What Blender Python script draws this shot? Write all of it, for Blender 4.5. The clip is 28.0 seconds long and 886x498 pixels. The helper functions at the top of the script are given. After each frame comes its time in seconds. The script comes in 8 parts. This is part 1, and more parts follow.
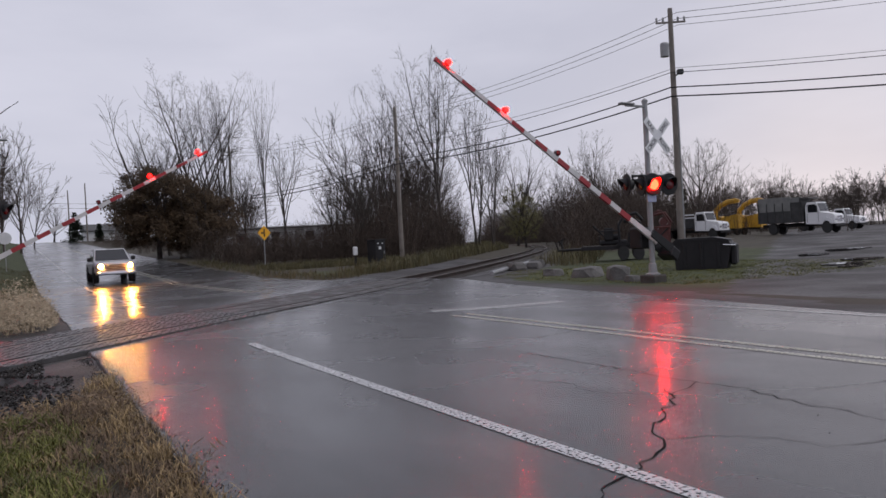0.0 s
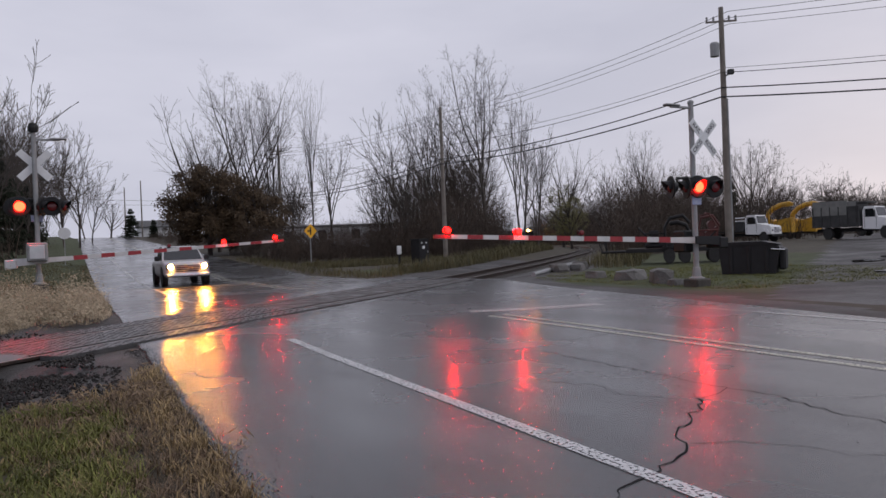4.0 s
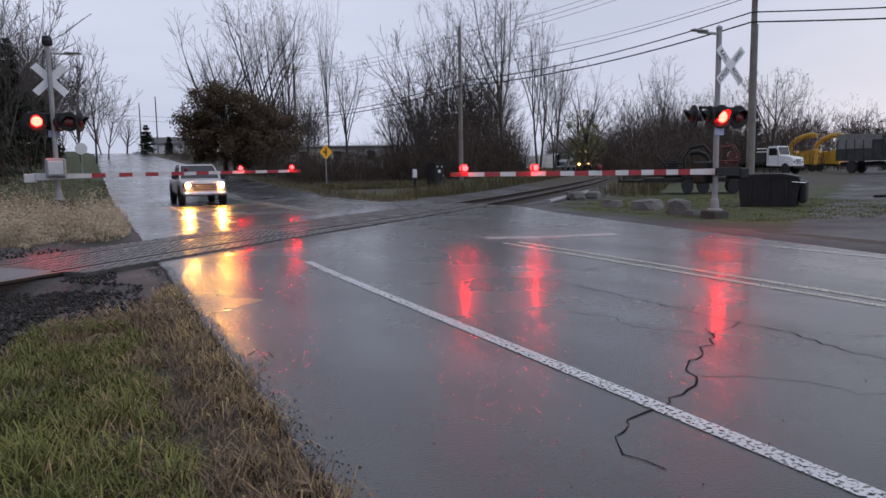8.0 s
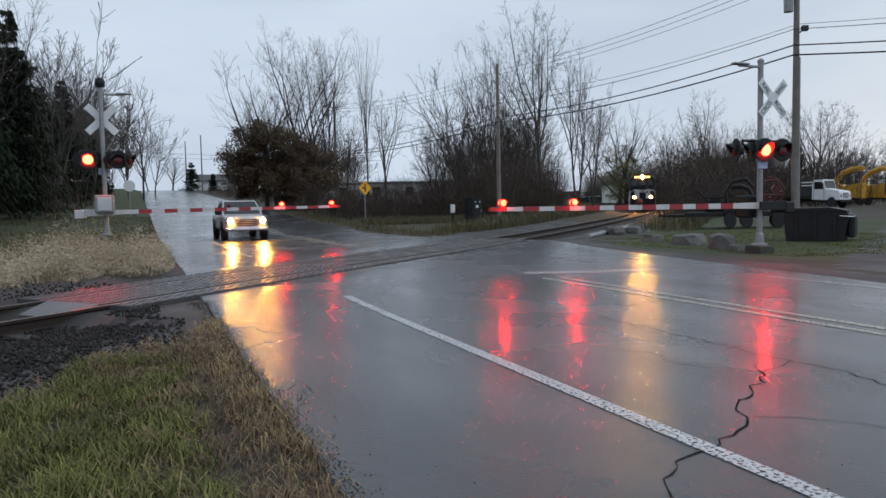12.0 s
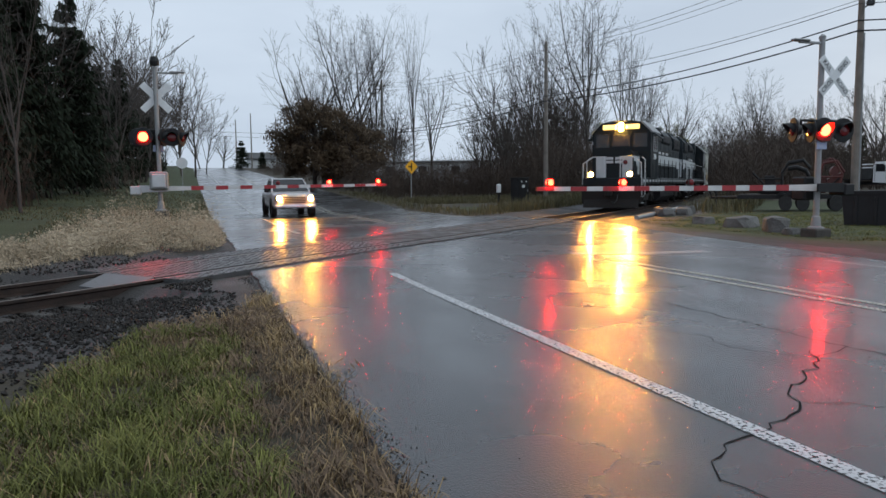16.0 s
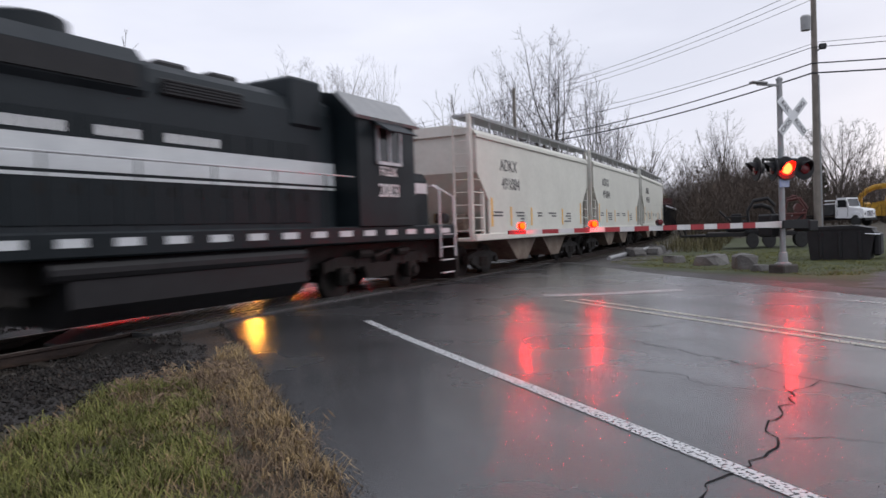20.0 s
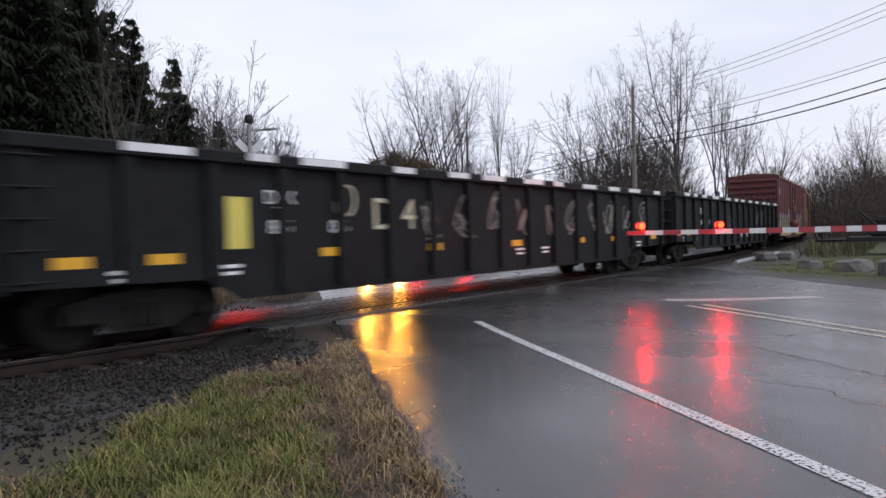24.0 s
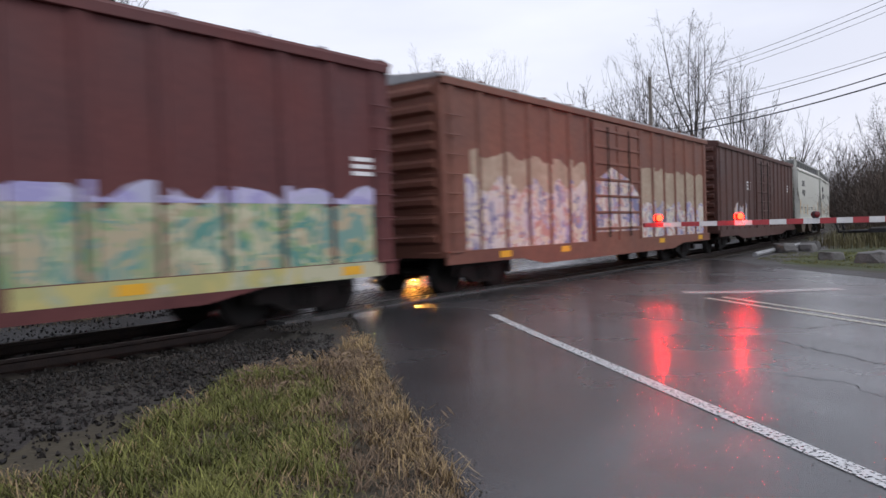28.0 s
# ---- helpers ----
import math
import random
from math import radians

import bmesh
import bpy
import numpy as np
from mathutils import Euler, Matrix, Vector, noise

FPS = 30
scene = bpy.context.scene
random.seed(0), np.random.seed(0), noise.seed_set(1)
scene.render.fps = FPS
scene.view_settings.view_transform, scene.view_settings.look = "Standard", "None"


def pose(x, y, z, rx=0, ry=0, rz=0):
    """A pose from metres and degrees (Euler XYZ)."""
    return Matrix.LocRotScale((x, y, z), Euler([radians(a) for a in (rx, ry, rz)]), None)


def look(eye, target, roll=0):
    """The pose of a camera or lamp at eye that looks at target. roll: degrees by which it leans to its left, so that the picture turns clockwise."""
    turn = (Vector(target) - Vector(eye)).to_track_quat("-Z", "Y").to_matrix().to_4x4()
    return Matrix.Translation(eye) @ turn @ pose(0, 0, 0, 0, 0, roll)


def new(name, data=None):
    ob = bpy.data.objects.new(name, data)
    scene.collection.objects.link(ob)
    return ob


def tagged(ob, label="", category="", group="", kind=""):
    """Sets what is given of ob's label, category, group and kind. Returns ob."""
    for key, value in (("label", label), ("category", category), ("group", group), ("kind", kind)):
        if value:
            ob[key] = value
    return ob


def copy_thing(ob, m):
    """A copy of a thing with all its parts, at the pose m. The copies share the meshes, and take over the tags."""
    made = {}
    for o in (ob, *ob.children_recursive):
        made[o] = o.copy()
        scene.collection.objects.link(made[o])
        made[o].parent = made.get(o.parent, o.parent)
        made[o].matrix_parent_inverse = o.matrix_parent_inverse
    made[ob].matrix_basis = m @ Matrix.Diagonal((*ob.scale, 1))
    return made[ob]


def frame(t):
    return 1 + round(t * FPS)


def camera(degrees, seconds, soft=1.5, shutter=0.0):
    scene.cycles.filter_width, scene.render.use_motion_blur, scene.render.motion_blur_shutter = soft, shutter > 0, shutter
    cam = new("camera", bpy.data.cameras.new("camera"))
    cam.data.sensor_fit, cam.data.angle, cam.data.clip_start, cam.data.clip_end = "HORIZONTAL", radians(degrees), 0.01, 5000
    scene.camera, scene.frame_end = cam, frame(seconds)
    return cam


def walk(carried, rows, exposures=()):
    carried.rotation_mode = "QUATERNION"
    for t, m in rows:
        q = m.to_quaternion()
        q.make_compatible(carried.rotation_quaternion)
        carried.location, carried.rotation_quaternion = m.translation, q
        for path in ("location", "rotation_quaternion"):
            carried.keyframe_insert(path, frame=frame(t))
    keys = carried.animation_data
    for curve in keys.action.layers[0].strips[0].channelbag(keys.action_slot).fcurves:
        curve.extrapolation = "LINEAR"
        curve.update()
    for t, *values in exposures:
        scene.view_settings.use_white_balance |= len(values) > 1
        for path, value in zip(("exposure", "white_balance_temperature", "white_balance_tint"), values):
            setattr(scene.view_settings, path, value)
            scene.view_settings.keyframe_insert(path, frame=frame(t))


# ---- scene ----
cam = camera(63.8, 28.0, 1.5, 0.5)
PATH = [
    (0, (0.004, 0.158, 1.395), (1.036, 1.872, 1.378), -3.0),
    (0.5, (-0.006, 0.165, 1.393), (1.005, 1.89, 1.368), -2.3),
    (1, (-0.019, 0.165, 1.387), (0.987, 1.894, 1.354), -1.3),
    (1.5, (-0.032, 0.166, 1.384), (0.965, 1.9, 1.352), 0.1),
    (2, (-0.014, 0.135, 1.383), (0.968, 1.877, 1.355), 0.9),
    (2.5, (0.057, 0.052, 1.389), (1.033, 1.798, 1.365), 0.6),
    (3, (0.077, 0.014, 1.391), (1.047, 1.763, 1.377), -1.1),
    (3.5, (0.071, 0.003, 1.394), (1.001, 1.773, 1.379), -2.3),
    (5.5, (0.048, -0.002, 1.434), (0.946, 1.785, 1.427), -1.7),
    (6, (0.045, 0.005, 1.441), (0.952, 1.788, 1.416), -1.3),
    (6.5, (0.052, 0.009, 1.444), (0.951, 1.794, 1.376), -1.1),
    (7, (0.048, 0.008, 1.445), (0.94, 1.792, 1.296), -0.8),
    (7.5, (0.036, 0.006, 1.446), (0.921, 1.788, 1.247), -0.7),
    (8, (0.032, 0.005, 1.448), (0.906, 1.79, 1.224), -0.9),
    (8.5, (0.038, 0.009, 1.45), (0.9, 1.801, 1.234), -1.1),
    (9, (0.04, 0.016, 1.452), (0.885, 1.819, 1.263), -1.1),
    (9.5, (0.033, 0.021, 1.449), (0.857, 1.836, 1.285), -1.1),
    (10, (0.028, 0.026, 1.447), (0.831, 1.851, 1.297), -1.1),
    (10.5, (0.029, 0.032, 1.443), (0.82, 1.863, 1.3), -1.3),
    (11, (0.039, 0.035, 1.441), (0.827, 1.868, 1.301), -1.3),
    (11.5, (0.04, 0.038, 1.44), (0.83, 1.87, 1.305), -1.2),
    (12, (0.033, 0.045, 1.439), (0.816, 1.881, 1.315), -1.1),
    (12.5, (0.025, 0.047, 1.438), (0.783, 1.894, 1.323), -1.3),
    (14.5, (0.016, 0.032, 1.419), (0.724, 1.894, 1.238), -2.5),
    (15, (0.013, 0.037, 1.42), (0.717, 1.899, 1.227), -1.9),
    (15.5, (0.013, 0.046, 1.424), (0.698, 1.916, 1.234), -1.1),
    (16, (0.014, 0.045, 1.423), (0.677, 1.923, 1.244), -0.6),
    (16.5, (0.003, 0.051, 1.422), (0.641, 1.939, 1.255), -0.7),
    (17, (0.0, 0.059, 1.42), (0.616, 1.955, 1.258), -0.7),
    (17.5, (0.0, 0.064, 1.421), (0.6, 1.965, 1.261), -0.5),
    (18, (0.002, 0.058, 1.419), (0.612, 1.957, 1.274), -0.4),
    (18.5, (0.014, 0.049, 1.421), (0.674, 1.934, 1.318), -0.7),
    (19, (0.03, 0.039, 1.42), (0.773, 1.894, 1.342), -0.9),
    (19.5, (0.034, 0.047, 1.421), (0.812, 1.889, 1.359), -1.3),
    (20, (0.033, 0.061, 1.417), (0.769, 1.92, 1.364), -2.0),
    (20.5, (0.036, 0.074, 1.411), (0.723, 1.951, 1.353), -2.6),
    (21, (0.043, 0.092, 1.402), (0.652, 1.996, 1.349), -3.2),
    (21.5, (0.06, 0.12, 1.395), (0.567, 2.054, 1.362), -3.6),
    (23.5, (0.139, 0.296, 1.362), (0.564, 2.25, 1.336), -1.9),
    (24, (0.144, 0.328, 1.355), (0.577, 2.28, 1.32), -1.6),
    (24.5, (0.144, 0.345, 1.35), (0.576, 2.297, 1.306), -1.6),
    (25, (0.149, 0.351, 1.347), (0.572, 2.305, 1.298), -1.7),
    (25.5, (0.153, 0.354, 1.344), (0.572, 2.309, 1.298), -1.7),
    (26, (0.159, 0.356, 1.342), (0.574, 2.312, 1.297), -1.6),
    (26.5, (0.163, 0.357, 1.342), (0.568, 2.315, 1.295), -1.5),
    (27, (0.157, 0.365, 1.344), (0.556, 2.324, 1.296), -1.5),
    (27.5, (0.157, 0.374, 1.347), (0.555, 2.333, 1.298), -1.6),
    (28, (0.166, 0.383, 1.352), (0.554, 2.344, 1.299), -1.9),
]
walk(cam, [(t, look(eye, target, roll)) for t, eye, target, roll in PATH],
     [(0, -0.22, 6500, 10), (5.5, -0.25, 6500, 10), (7.5, -0.15, 6150, 9), (11, -0.1, 5950, -3), (16.5, -0.1, 5950, -4), (17.6, 0.0, 6050, 2), (18.4, 0.15, 6400, 10), (20, 0.25, 6500, 6), (23.5, 0.32, 6400, 6), (28, 0.32, 6400, 6)])

# ---- world and light ----
world = bpy.data.worlds.new("overcast_dusk")
scene.world = world
world.use_nodes = True
wn, wl = world.node_tree.nodes, world.node_tree.links
wn.clear()
w_out = wn.new("ShaderNodeOutputWorld")
w_bg = wn.new("ShaderNodeBackground")
w_sky = wn.new("ShaderNodeTexSky")
w_sky.sky_type = "NISHITA"
w_sky.sun_disc = False
w_sky.sun_elevation = radians(7)
w_sky.sun_rotation = radians(60)
w_sky.dust_density = 2.0
w_skys = wn.new("ShaderNodeVectorMath")
w_skys.operation = "SCALE"
w_skys.inputs[3].default_value = 0.05
w_geo = wn.new("ShaderNodeTexCoord")
w_noise = wn.new("ShaderNodeTexNoise")
w_noise.inputs["Scale"].default_value = 2.2
w_noise.inputs["Detail"].default_value = 5.0
w_map = wn.new("ShaderNodeMapping")
w_map.inputs["Scale"].default_value = (1.0, 1.0, 3.5)
w_ramp = wn.new("ShaderNodeValToRGB")
w_ramp.color_ramp.elements[0].position, w_ramp.color_ramp.elements[0].color = 0.3, (0.66, 0.67, 0.80, 1)
w_ramp.color_ramp.elements[1].position, w_ramp.color_ramp.elements[1].color = 0.7, (0.82, 0.82, 0.95, 1)
w_mix = wn.new("ShaderNodeMixRGB")
w_mix.inputs[0].default_value = 0.95
wl.new(w_geo.outputs["Generated"], w_map.inputs["Vector"])
wl.new(w_map.outputs[0], w_noise.inputs["Vector"])
wl.new(w_noise.outputs["Fac"], w_ramp.inputs[0])
wl.new(w_sky.outputs[0], w_skys.inputs[0])
wl.new(w_skys.outputs[0], w_mix.inputs[1])
wl.new(w_ramp.outputs[0], w_mix.inputs[2])
wl.new(w_mix.outputs[0], w_bg.inputs[0])
w_bg.inputs[1].default_value = 1.0
wl.new(w_bg.outputs[0], w_out.inputs[0])

sun_data = bpy.data.lights.new("sun", "SUN")
sun_data.energy, sun_data.angle, sun_data.color = 0.9, radians(25), (1.0, 0.97, 0.95)
sun = new("sun", sun_data)
sun.matrix_world = look((0, 0, 50), (-30, 25, 0))


# ---- materials ----
def hexa(r, g, b):
    return (r, g, b, 1.0)


def mat(name, base, base2=None, rough=0.6, rough2=None, metal=0.0, scale=3.0, fine=40.0, bump=0.0, spec=0.5, emit=None, strength=0.0, island=0.0):
    """A surface with variation at two scales, optional bump and gloss variation."""
    m = bpy.data.materials.new(name)
    m.use_nodes = True
    n, l = m.node_tree.nodes, m.node_tree.links
    b = n["Principled BSDF"]
    b.inputs["Roughness"].default_value = rough
    b.inputs["Metallic"].default_value = metal
    b.inputs["Specular IOR Level"].default_value = spec
    b.inputs["Base Color"].default_value = hexa(*base)
    if emit:
        b.inputs["Emission Color"].default_value = hexa(*emit)
        b.inputs["Emission Strength"].default_value = strength
        return m
    tc = n.new("ShaderNodeTexCoord")
    n1 = n.new("ShaderNodeTexNoise")
    n1.inputs["Scale"].default_value, n1.inputs["Detail"].default_value = scale, 6.0
    n2 = n.new("ShaderNodeTexNoise")
    n2.inputs["Scale"].default_value, n2.inputs["Detail"].default_value = fine, 3.0
    l.new(tc.outputs["Object"], n1.inputs["Vector"])
    l.new(tc.outputs["Object"], n2.inputs["Vector"])
    add = n.new("ShaderNodeMath")
    add.operation = "MULTIPLY_ADD"
    add.inputs[1].default_value, add.inputs[2].default_value = 0.45, 0.0
    l.new(n2.outputs["Fac"], add.inputs[0])
    mul = n.new("ShaderNodeMath")
    mul.operation = "MULTIPLY_ADD"
    mul.inputs[1].default_value = 0.9
    l.new(n1.outputs["Fac"], mul.inputs[0])
    l.new(add.outputs[0], mul.inputs[2])
    ramp = n.new("ShaderNodeValToRGB")
    c2 = base2 or tuple(min(1, c * 1.35 + 0.004) for c in base)
    ramp.color_ramp.elements[0].position, ramp.color_ramp.elements[0].color = 0.45, hexa(*base)
    ramp.color_ramp.elements[1].position, ramp.color_ramp.elements[1].color = 0.92, hexa(*c2)
    l.new(mul.outputs[0], ramp.inputs[0])
    col = ramp.outputs[0]
    if island:
        oi = n.new("ShaderNodeNewGeometry")
        hsv = n.new("ShaderNodeHueSaturation")
        mr = n.new("ShaderNodeMapRange")
        mr.inputs[3].default_value, mr.inputs[4].default_value = 1 - island, 1 + island
        l.new(oi.outputs["Random Per Island"], mr.inputs[0])
        l.new(mr.outputs[0], hsv.inputs["Value"])
        l.new(col, hsv.inputs["Color"])
        col = hsv.outputs[0]
    l.new(col, b.inputs["Base Color"])
    if rough2 is not None:
        rr = n.new("ShaderNodeMapRange")
        rr.inputs[1].default_value, rr.inputs[2].default_value = 0.35, 0.65
        rr.inputs[3].default_value, rr.inputs[4].default_value = rough, rough2
        l.new(n1.outputs["Fac"], rr.inputs[0])
        l.new(rr.outputs[0], b.inputs["Roughness"])
    if bump:
        bp = n.new("ShaderNodeBump")
        bp.inputs["Strength"].default_value, bp.inputs["Distance"].default_value = bump, 0.02
        l.new(n2.outputs["Fac"], bp.inputs["Height"])
        l.new(bp.outputs[0], b.inputs["Normal"])
    return m


def wet_asphalt():
    """Worn asphalt under a broken film of water: a rough grain below, a smooth coat on top."""
    m = mat("wet_asphalt", (0.024, 0.025, 0.027), (0.062, 0.062, 0.065), 0.2, 0.32, scale=0.35, fine=95, bump=0.0, spec=0.34)
    n, l = m.node_tree.nodes, m.node_tree.links
    b = n["Principled BSDF"]
    tc = n.new("ShaderNodeTexCoord")
    g = n.new("ShaderNodeTexNoise")
    g.inputs["Scale"].default_value, g.inputs["Detail"].default_value = 85, 8
    l.new(tc.outputs["Object"], g.inputs["Vector"])
    big = n.new("ShaderNodeTexNoise")
    big.inputs["Scale"].default_value, big.inputs["Detail"].default_value = 0.9, 3
    mp = n.new("ShaderNodeMapping")
    mp.inputs["Scale"].default_value = (1.0, 0.35, 1.0)
    l.new(tc.outputs["Object"], mp.inputs["Vector"])
    l.new(mp.outputs[0], big.inputs["Vector"])
    b1 = n.new("ShaderNodeBump")
    b1.inputs["Strength"].default_value, b1.inputs["Distance"].default_value = 0.55, 0.006
    l.new(g.outputs["Fac"], b1.inputs["Height"])
    b2 = n.new("ShaderNodeBump")
    b2.inputs["Strength"].default_value, b2.inputs["Distance"].default_value = 0.1, 0.02
    l.new(big.outputs["Fac"], b2.inputs["Height"])
    l.new(b1.outputs[0], b2.inputs["Normal"])
    l.new(b2.outputs[0], b.inputs["Normal"])
    film = n.new("ShaderNodeMapRange")
    film.inputs[1].default_value, film.inputs[2].default_value = 0.28, 0.72
    film.inputs[3].default_value, film.inputs[4].default_value = 0.08, 0.48
    l.new(big.outputs["Fac"], film.inputs[0])
    l.new(film.outputs[0], b.inputs["Coat Weight"])
    b.inputs["Coat Roughness"].default_value = 0.14
    b.inputs["Coat IOR"].default_value = 1.33
    b3 = n.new("ShaderNodeBump")
    b3.inputs["Strength"].default_value, b3.inputs["Distance"].default_value = 0.06, 0.004
    l.new(g.outputs["Fac"], b3.inputs["Height"])
    l.new(b3.outputs[0], b.inputs["Coat Normal"])
    return m


def worn_paint(name, colour, keep=0.5):
    """Road paint worn through to nothing in specks."""
    m = mat(name, colour, tuple(c * 0.75 for c in colour), 0.3, 0.5, scale=2, fine=70, bump=0.2)
    n, l = m.node_tree.nodes, m.node_tree.links
    tc = n.new("ShaderNodeTexCoord")
    a = n.new("ShaderNodeTexNoise")
    a.inputs["Scale"].default_value, a.inputs["Detail"].default_value = 38, 10
    l.new(tc.outputs["Object"], a.inputs["Vector"])
    r = n.new("ShaderNodeValToRGB")
    r.color_ramp.elements[0].position, r.color_ramp.elements[1].position = keep - 0.08, keep + 0.03
    l.new(a.outputs["Fac"], r.inputs[0])
    l.new(r.outputs[0], n["Principled BSDF"].inputs["Alpha"])
    return m


ASPHALT = wet_asphalt()
WHITE_LINE = worn_paint("worn_white_paint", (0.55, 0.56, 0.57), 0.465)
FAINT_LINE = worn_paint("faint_white_paint", (0.5, 0.5, 0.5), 0.5)
YELLOW_LINE = worn_paint("worn_yellow_paint", (0.50, 0.48, 0.40), 0.49)
CRACK = mat("crack_filler", (0.006, 0.006, 0.007), rough=0.9, spec=0.1)
SOIL = mat("wet_ground", (0.026, 0.020, 0.013), (0.055, 0.045, 0.025), 0.85, scale=0.5, fine=14, bump=0.7)
LAWN = mat("lawn_ground", (0.028, 0.034, 0.012), (0.055, 0.066, 0.022), 0.9, scale=0.6, fine=25, bump=0.8)
GRAVEL = mat("wet_gravel", (0.013, 0.0112, 0.0105), (0.036, 0.031, 0.028), 0.45, 0.75, scale=0.4, fine=30, bump=0.9)
BALLAST = mat("ballast_stone", (0.006, 0.0048, 0.0042), (0.022, 0.0175, 0.015), 0.6, scale=3, fine=30, bump=0.5, island=0.75, spec=0.3)
STEEL = mat("rail_steel", (0.14, 0.12, 0.11), (0.25, 0.22, 0.20), 0.35, 0.5, metal=1.0, scale=4)
RUST = mat("rusty_steel", (0.014, 0.009, 0.007), (0.042, 0.024, 0.017), 0.6, metal=0.2, scale=5, bump=0.4)
TIE = mat("creosoted_timber", (0.022, 0.018, 0.015), (0.05, 0.042, 0.035), 0.6, scale=6, fine=50, bump=0.6)
CROSS_DARK = mat("dark_crossing_timber", (0.016, 0.014, 0.013), (0.04, 0.035, 0.032), 0.35, 0.7, scale=2.5, fine=30, bump=0.6)
RAMP = mat("dull_plate_steel", (0.13, 0.13, 0.135), (0.22, 0.22, 0.225), 0.45, 0.6, metal=0.4, scale=4)
WEED = mat("pale_weed_fluff", (0.26, 0.20, 0.13), (0.46, 0.38, 0.27), 0.85, scale=0.8, island=0.35)
BROWN_WEED = mat("brown_weed_fluff", (0.10, 0.065, 0.04), (0.20, 0.14, 0.09), 0.85, scale=0.8, island=0.4)
PUDDLE = mat("standing_water", (0.02, 0.019, 0.018), rough=0.03, spec=0.6)
PANEL = mat("rubber_crossing_panel", (0.035, 0.035, 0.036), (0.08, 0.08, 0.08), 0.3, 0.5, scale=3, bump=0.4)
GALV = mat("galvanised_steel", (0.24, 0.245, 0.25), (0.36, 0.365, 0.37), 0.5, 0.65, metal=0.5, scale=4)
ALU = mat("aluminium_paint", (0.45, 0.46, 0.48), (0.6, 0.61, 0.62), 0.4, metal=0.5)
BLACK = mat("black_paint", (0.009, 0.009, 0.010), (0.022, 0.022, 0.024), 0.45, 0.6, scale=3, spec=0.28)
RUBBER = mat("tyre_rubber", (0.012, 0.012, 0.012), (0.03, 0.03, 0.03), 0.75, scale=8)
SIGN_WHITE = mat("sign_white", (0.62, 0.64, 0.66), (0.72, 0.73, 0.74), 0.45, scale=6)
ARM_WHITE = mat("arm_white", (0.5, 0.5, 0.5), (0.62, 0.62, 0.62), 0.4, scale=4)
ARM_RED = mat("arm_red", (0.26, 0.02, 0.028), (0.36, 0.035, 0.042), 0.4, scale=4)
RED_LAMP = mat("lit_red_lamp", (0.5, 0.0, 0.01), emit=(1.0, 0.0024, 0.0008), strength=240)
RED_LAMP_DIM = mat("dim_red_lamp", (0.10, 0.004, 0.006), rough=0.2, spec=0.6)
RED_BULB = mat("red_bulb", (0.5, 0.0, 0.0), emit=(1.0, 0.0003, 0.0002), strength=260)
HEADLIGHT = mat("lit_headlight", (1, 0.8, 0.4), emit=(1.0, 0.37, 0.05), strength=1700)
TRAIN_LIGHT = mat("lit_train_headlight", (1, 0.8, 0.4), emit=(1.0, 0.37, 0.05), strength=2300)
NUMBERBOARD = mat("lit_number_board", (1, 0.8, 0.4), emit=(1.0, 0.60, 0.16), strength=2.2)
POLE_WOOD = mat("weathered_pole_wood", (0.13, 0.115, 0.10), (0.24, 0.215, 0.19), 0.85, scale=2, fine=30, bump=0.5)
WIRE = mat("black_cable", (0.015, 0.015, 0.018), rough=0.6)
WIRE_THIN = mat("grey_wire", (0.12, 0.12, 0.14), rough=0.6)
BARK = mat("grey_bark", (0.036, 0.030, 0.027), (0.085, 0.072, 0.064), 0.9, scale=2, fine=20, bump=0.6)
TWIG = mat("twig_bark", (0.04, 0.032, 0.028), (0.09, 0.07, 0.06), 0.9, scale=2, island=0.3)
BRUSH = mat("brush_twigs", (0.032, 0.023, 0.018), (0.075, 0.052, 0.038), 0.9, scale=1, island=0.4)
OAK_LEAF = mat("withered_oak_leaf", (0.042, 0.026, 0.012), (0.085, 0.052, 0.024), 0.8, scale=1, island=0.25)
OLIVE_LEAF = mat("olive_leaf", (0.06, 0.06, 0.02), (0.14, 0.12, 0.035), 0.8, scale=1, island=0.4)
SPRUCE = mat("spruce_needles", (0.010, 0.015, 0.009), (0.024, 0.031, 0.018), 0.85, scale=1, island=0.35, spec=0.2)
GRASS = mat("green_grass", (0.060, 0.068, 0.016), (0.19, 0.188, 0.055), 0.6, scale=1.6, island=0.55, spec=0.2)
DULL_GRASS = mat("dull_lawn_grass", (0.05, 0.05, 0.018), (0.13, 0.105, 0.045), 0.7, scale=0.6, island=0.4)
STRAW = mat("straw_grass", (0.20, 0.13, 0.06), (0.38, 0.28, 0.14), 0.75, scale=0.8, island=0.35)
PALE_STRAW = mat("pale_straw_grass", (0.30, 0.23, 0.14), (0.52, 0.43, 0.30), 0.75, scale=0.8, island=0.35)
ROCK = mat("grey_boulder", (0.06, 0.057, 0.055), (0.15, 0.145, 0.14), 0.7, scale=1.5, fine=18, bump=0.9)
GLASS = mat("dark_glass", (0.012, 0.013, 0.015), rough=0.06, spec=0.45)
CHROME = mat("chrome", (0.6, 0.6, 0.62), rough=0.15, metal=1.0)


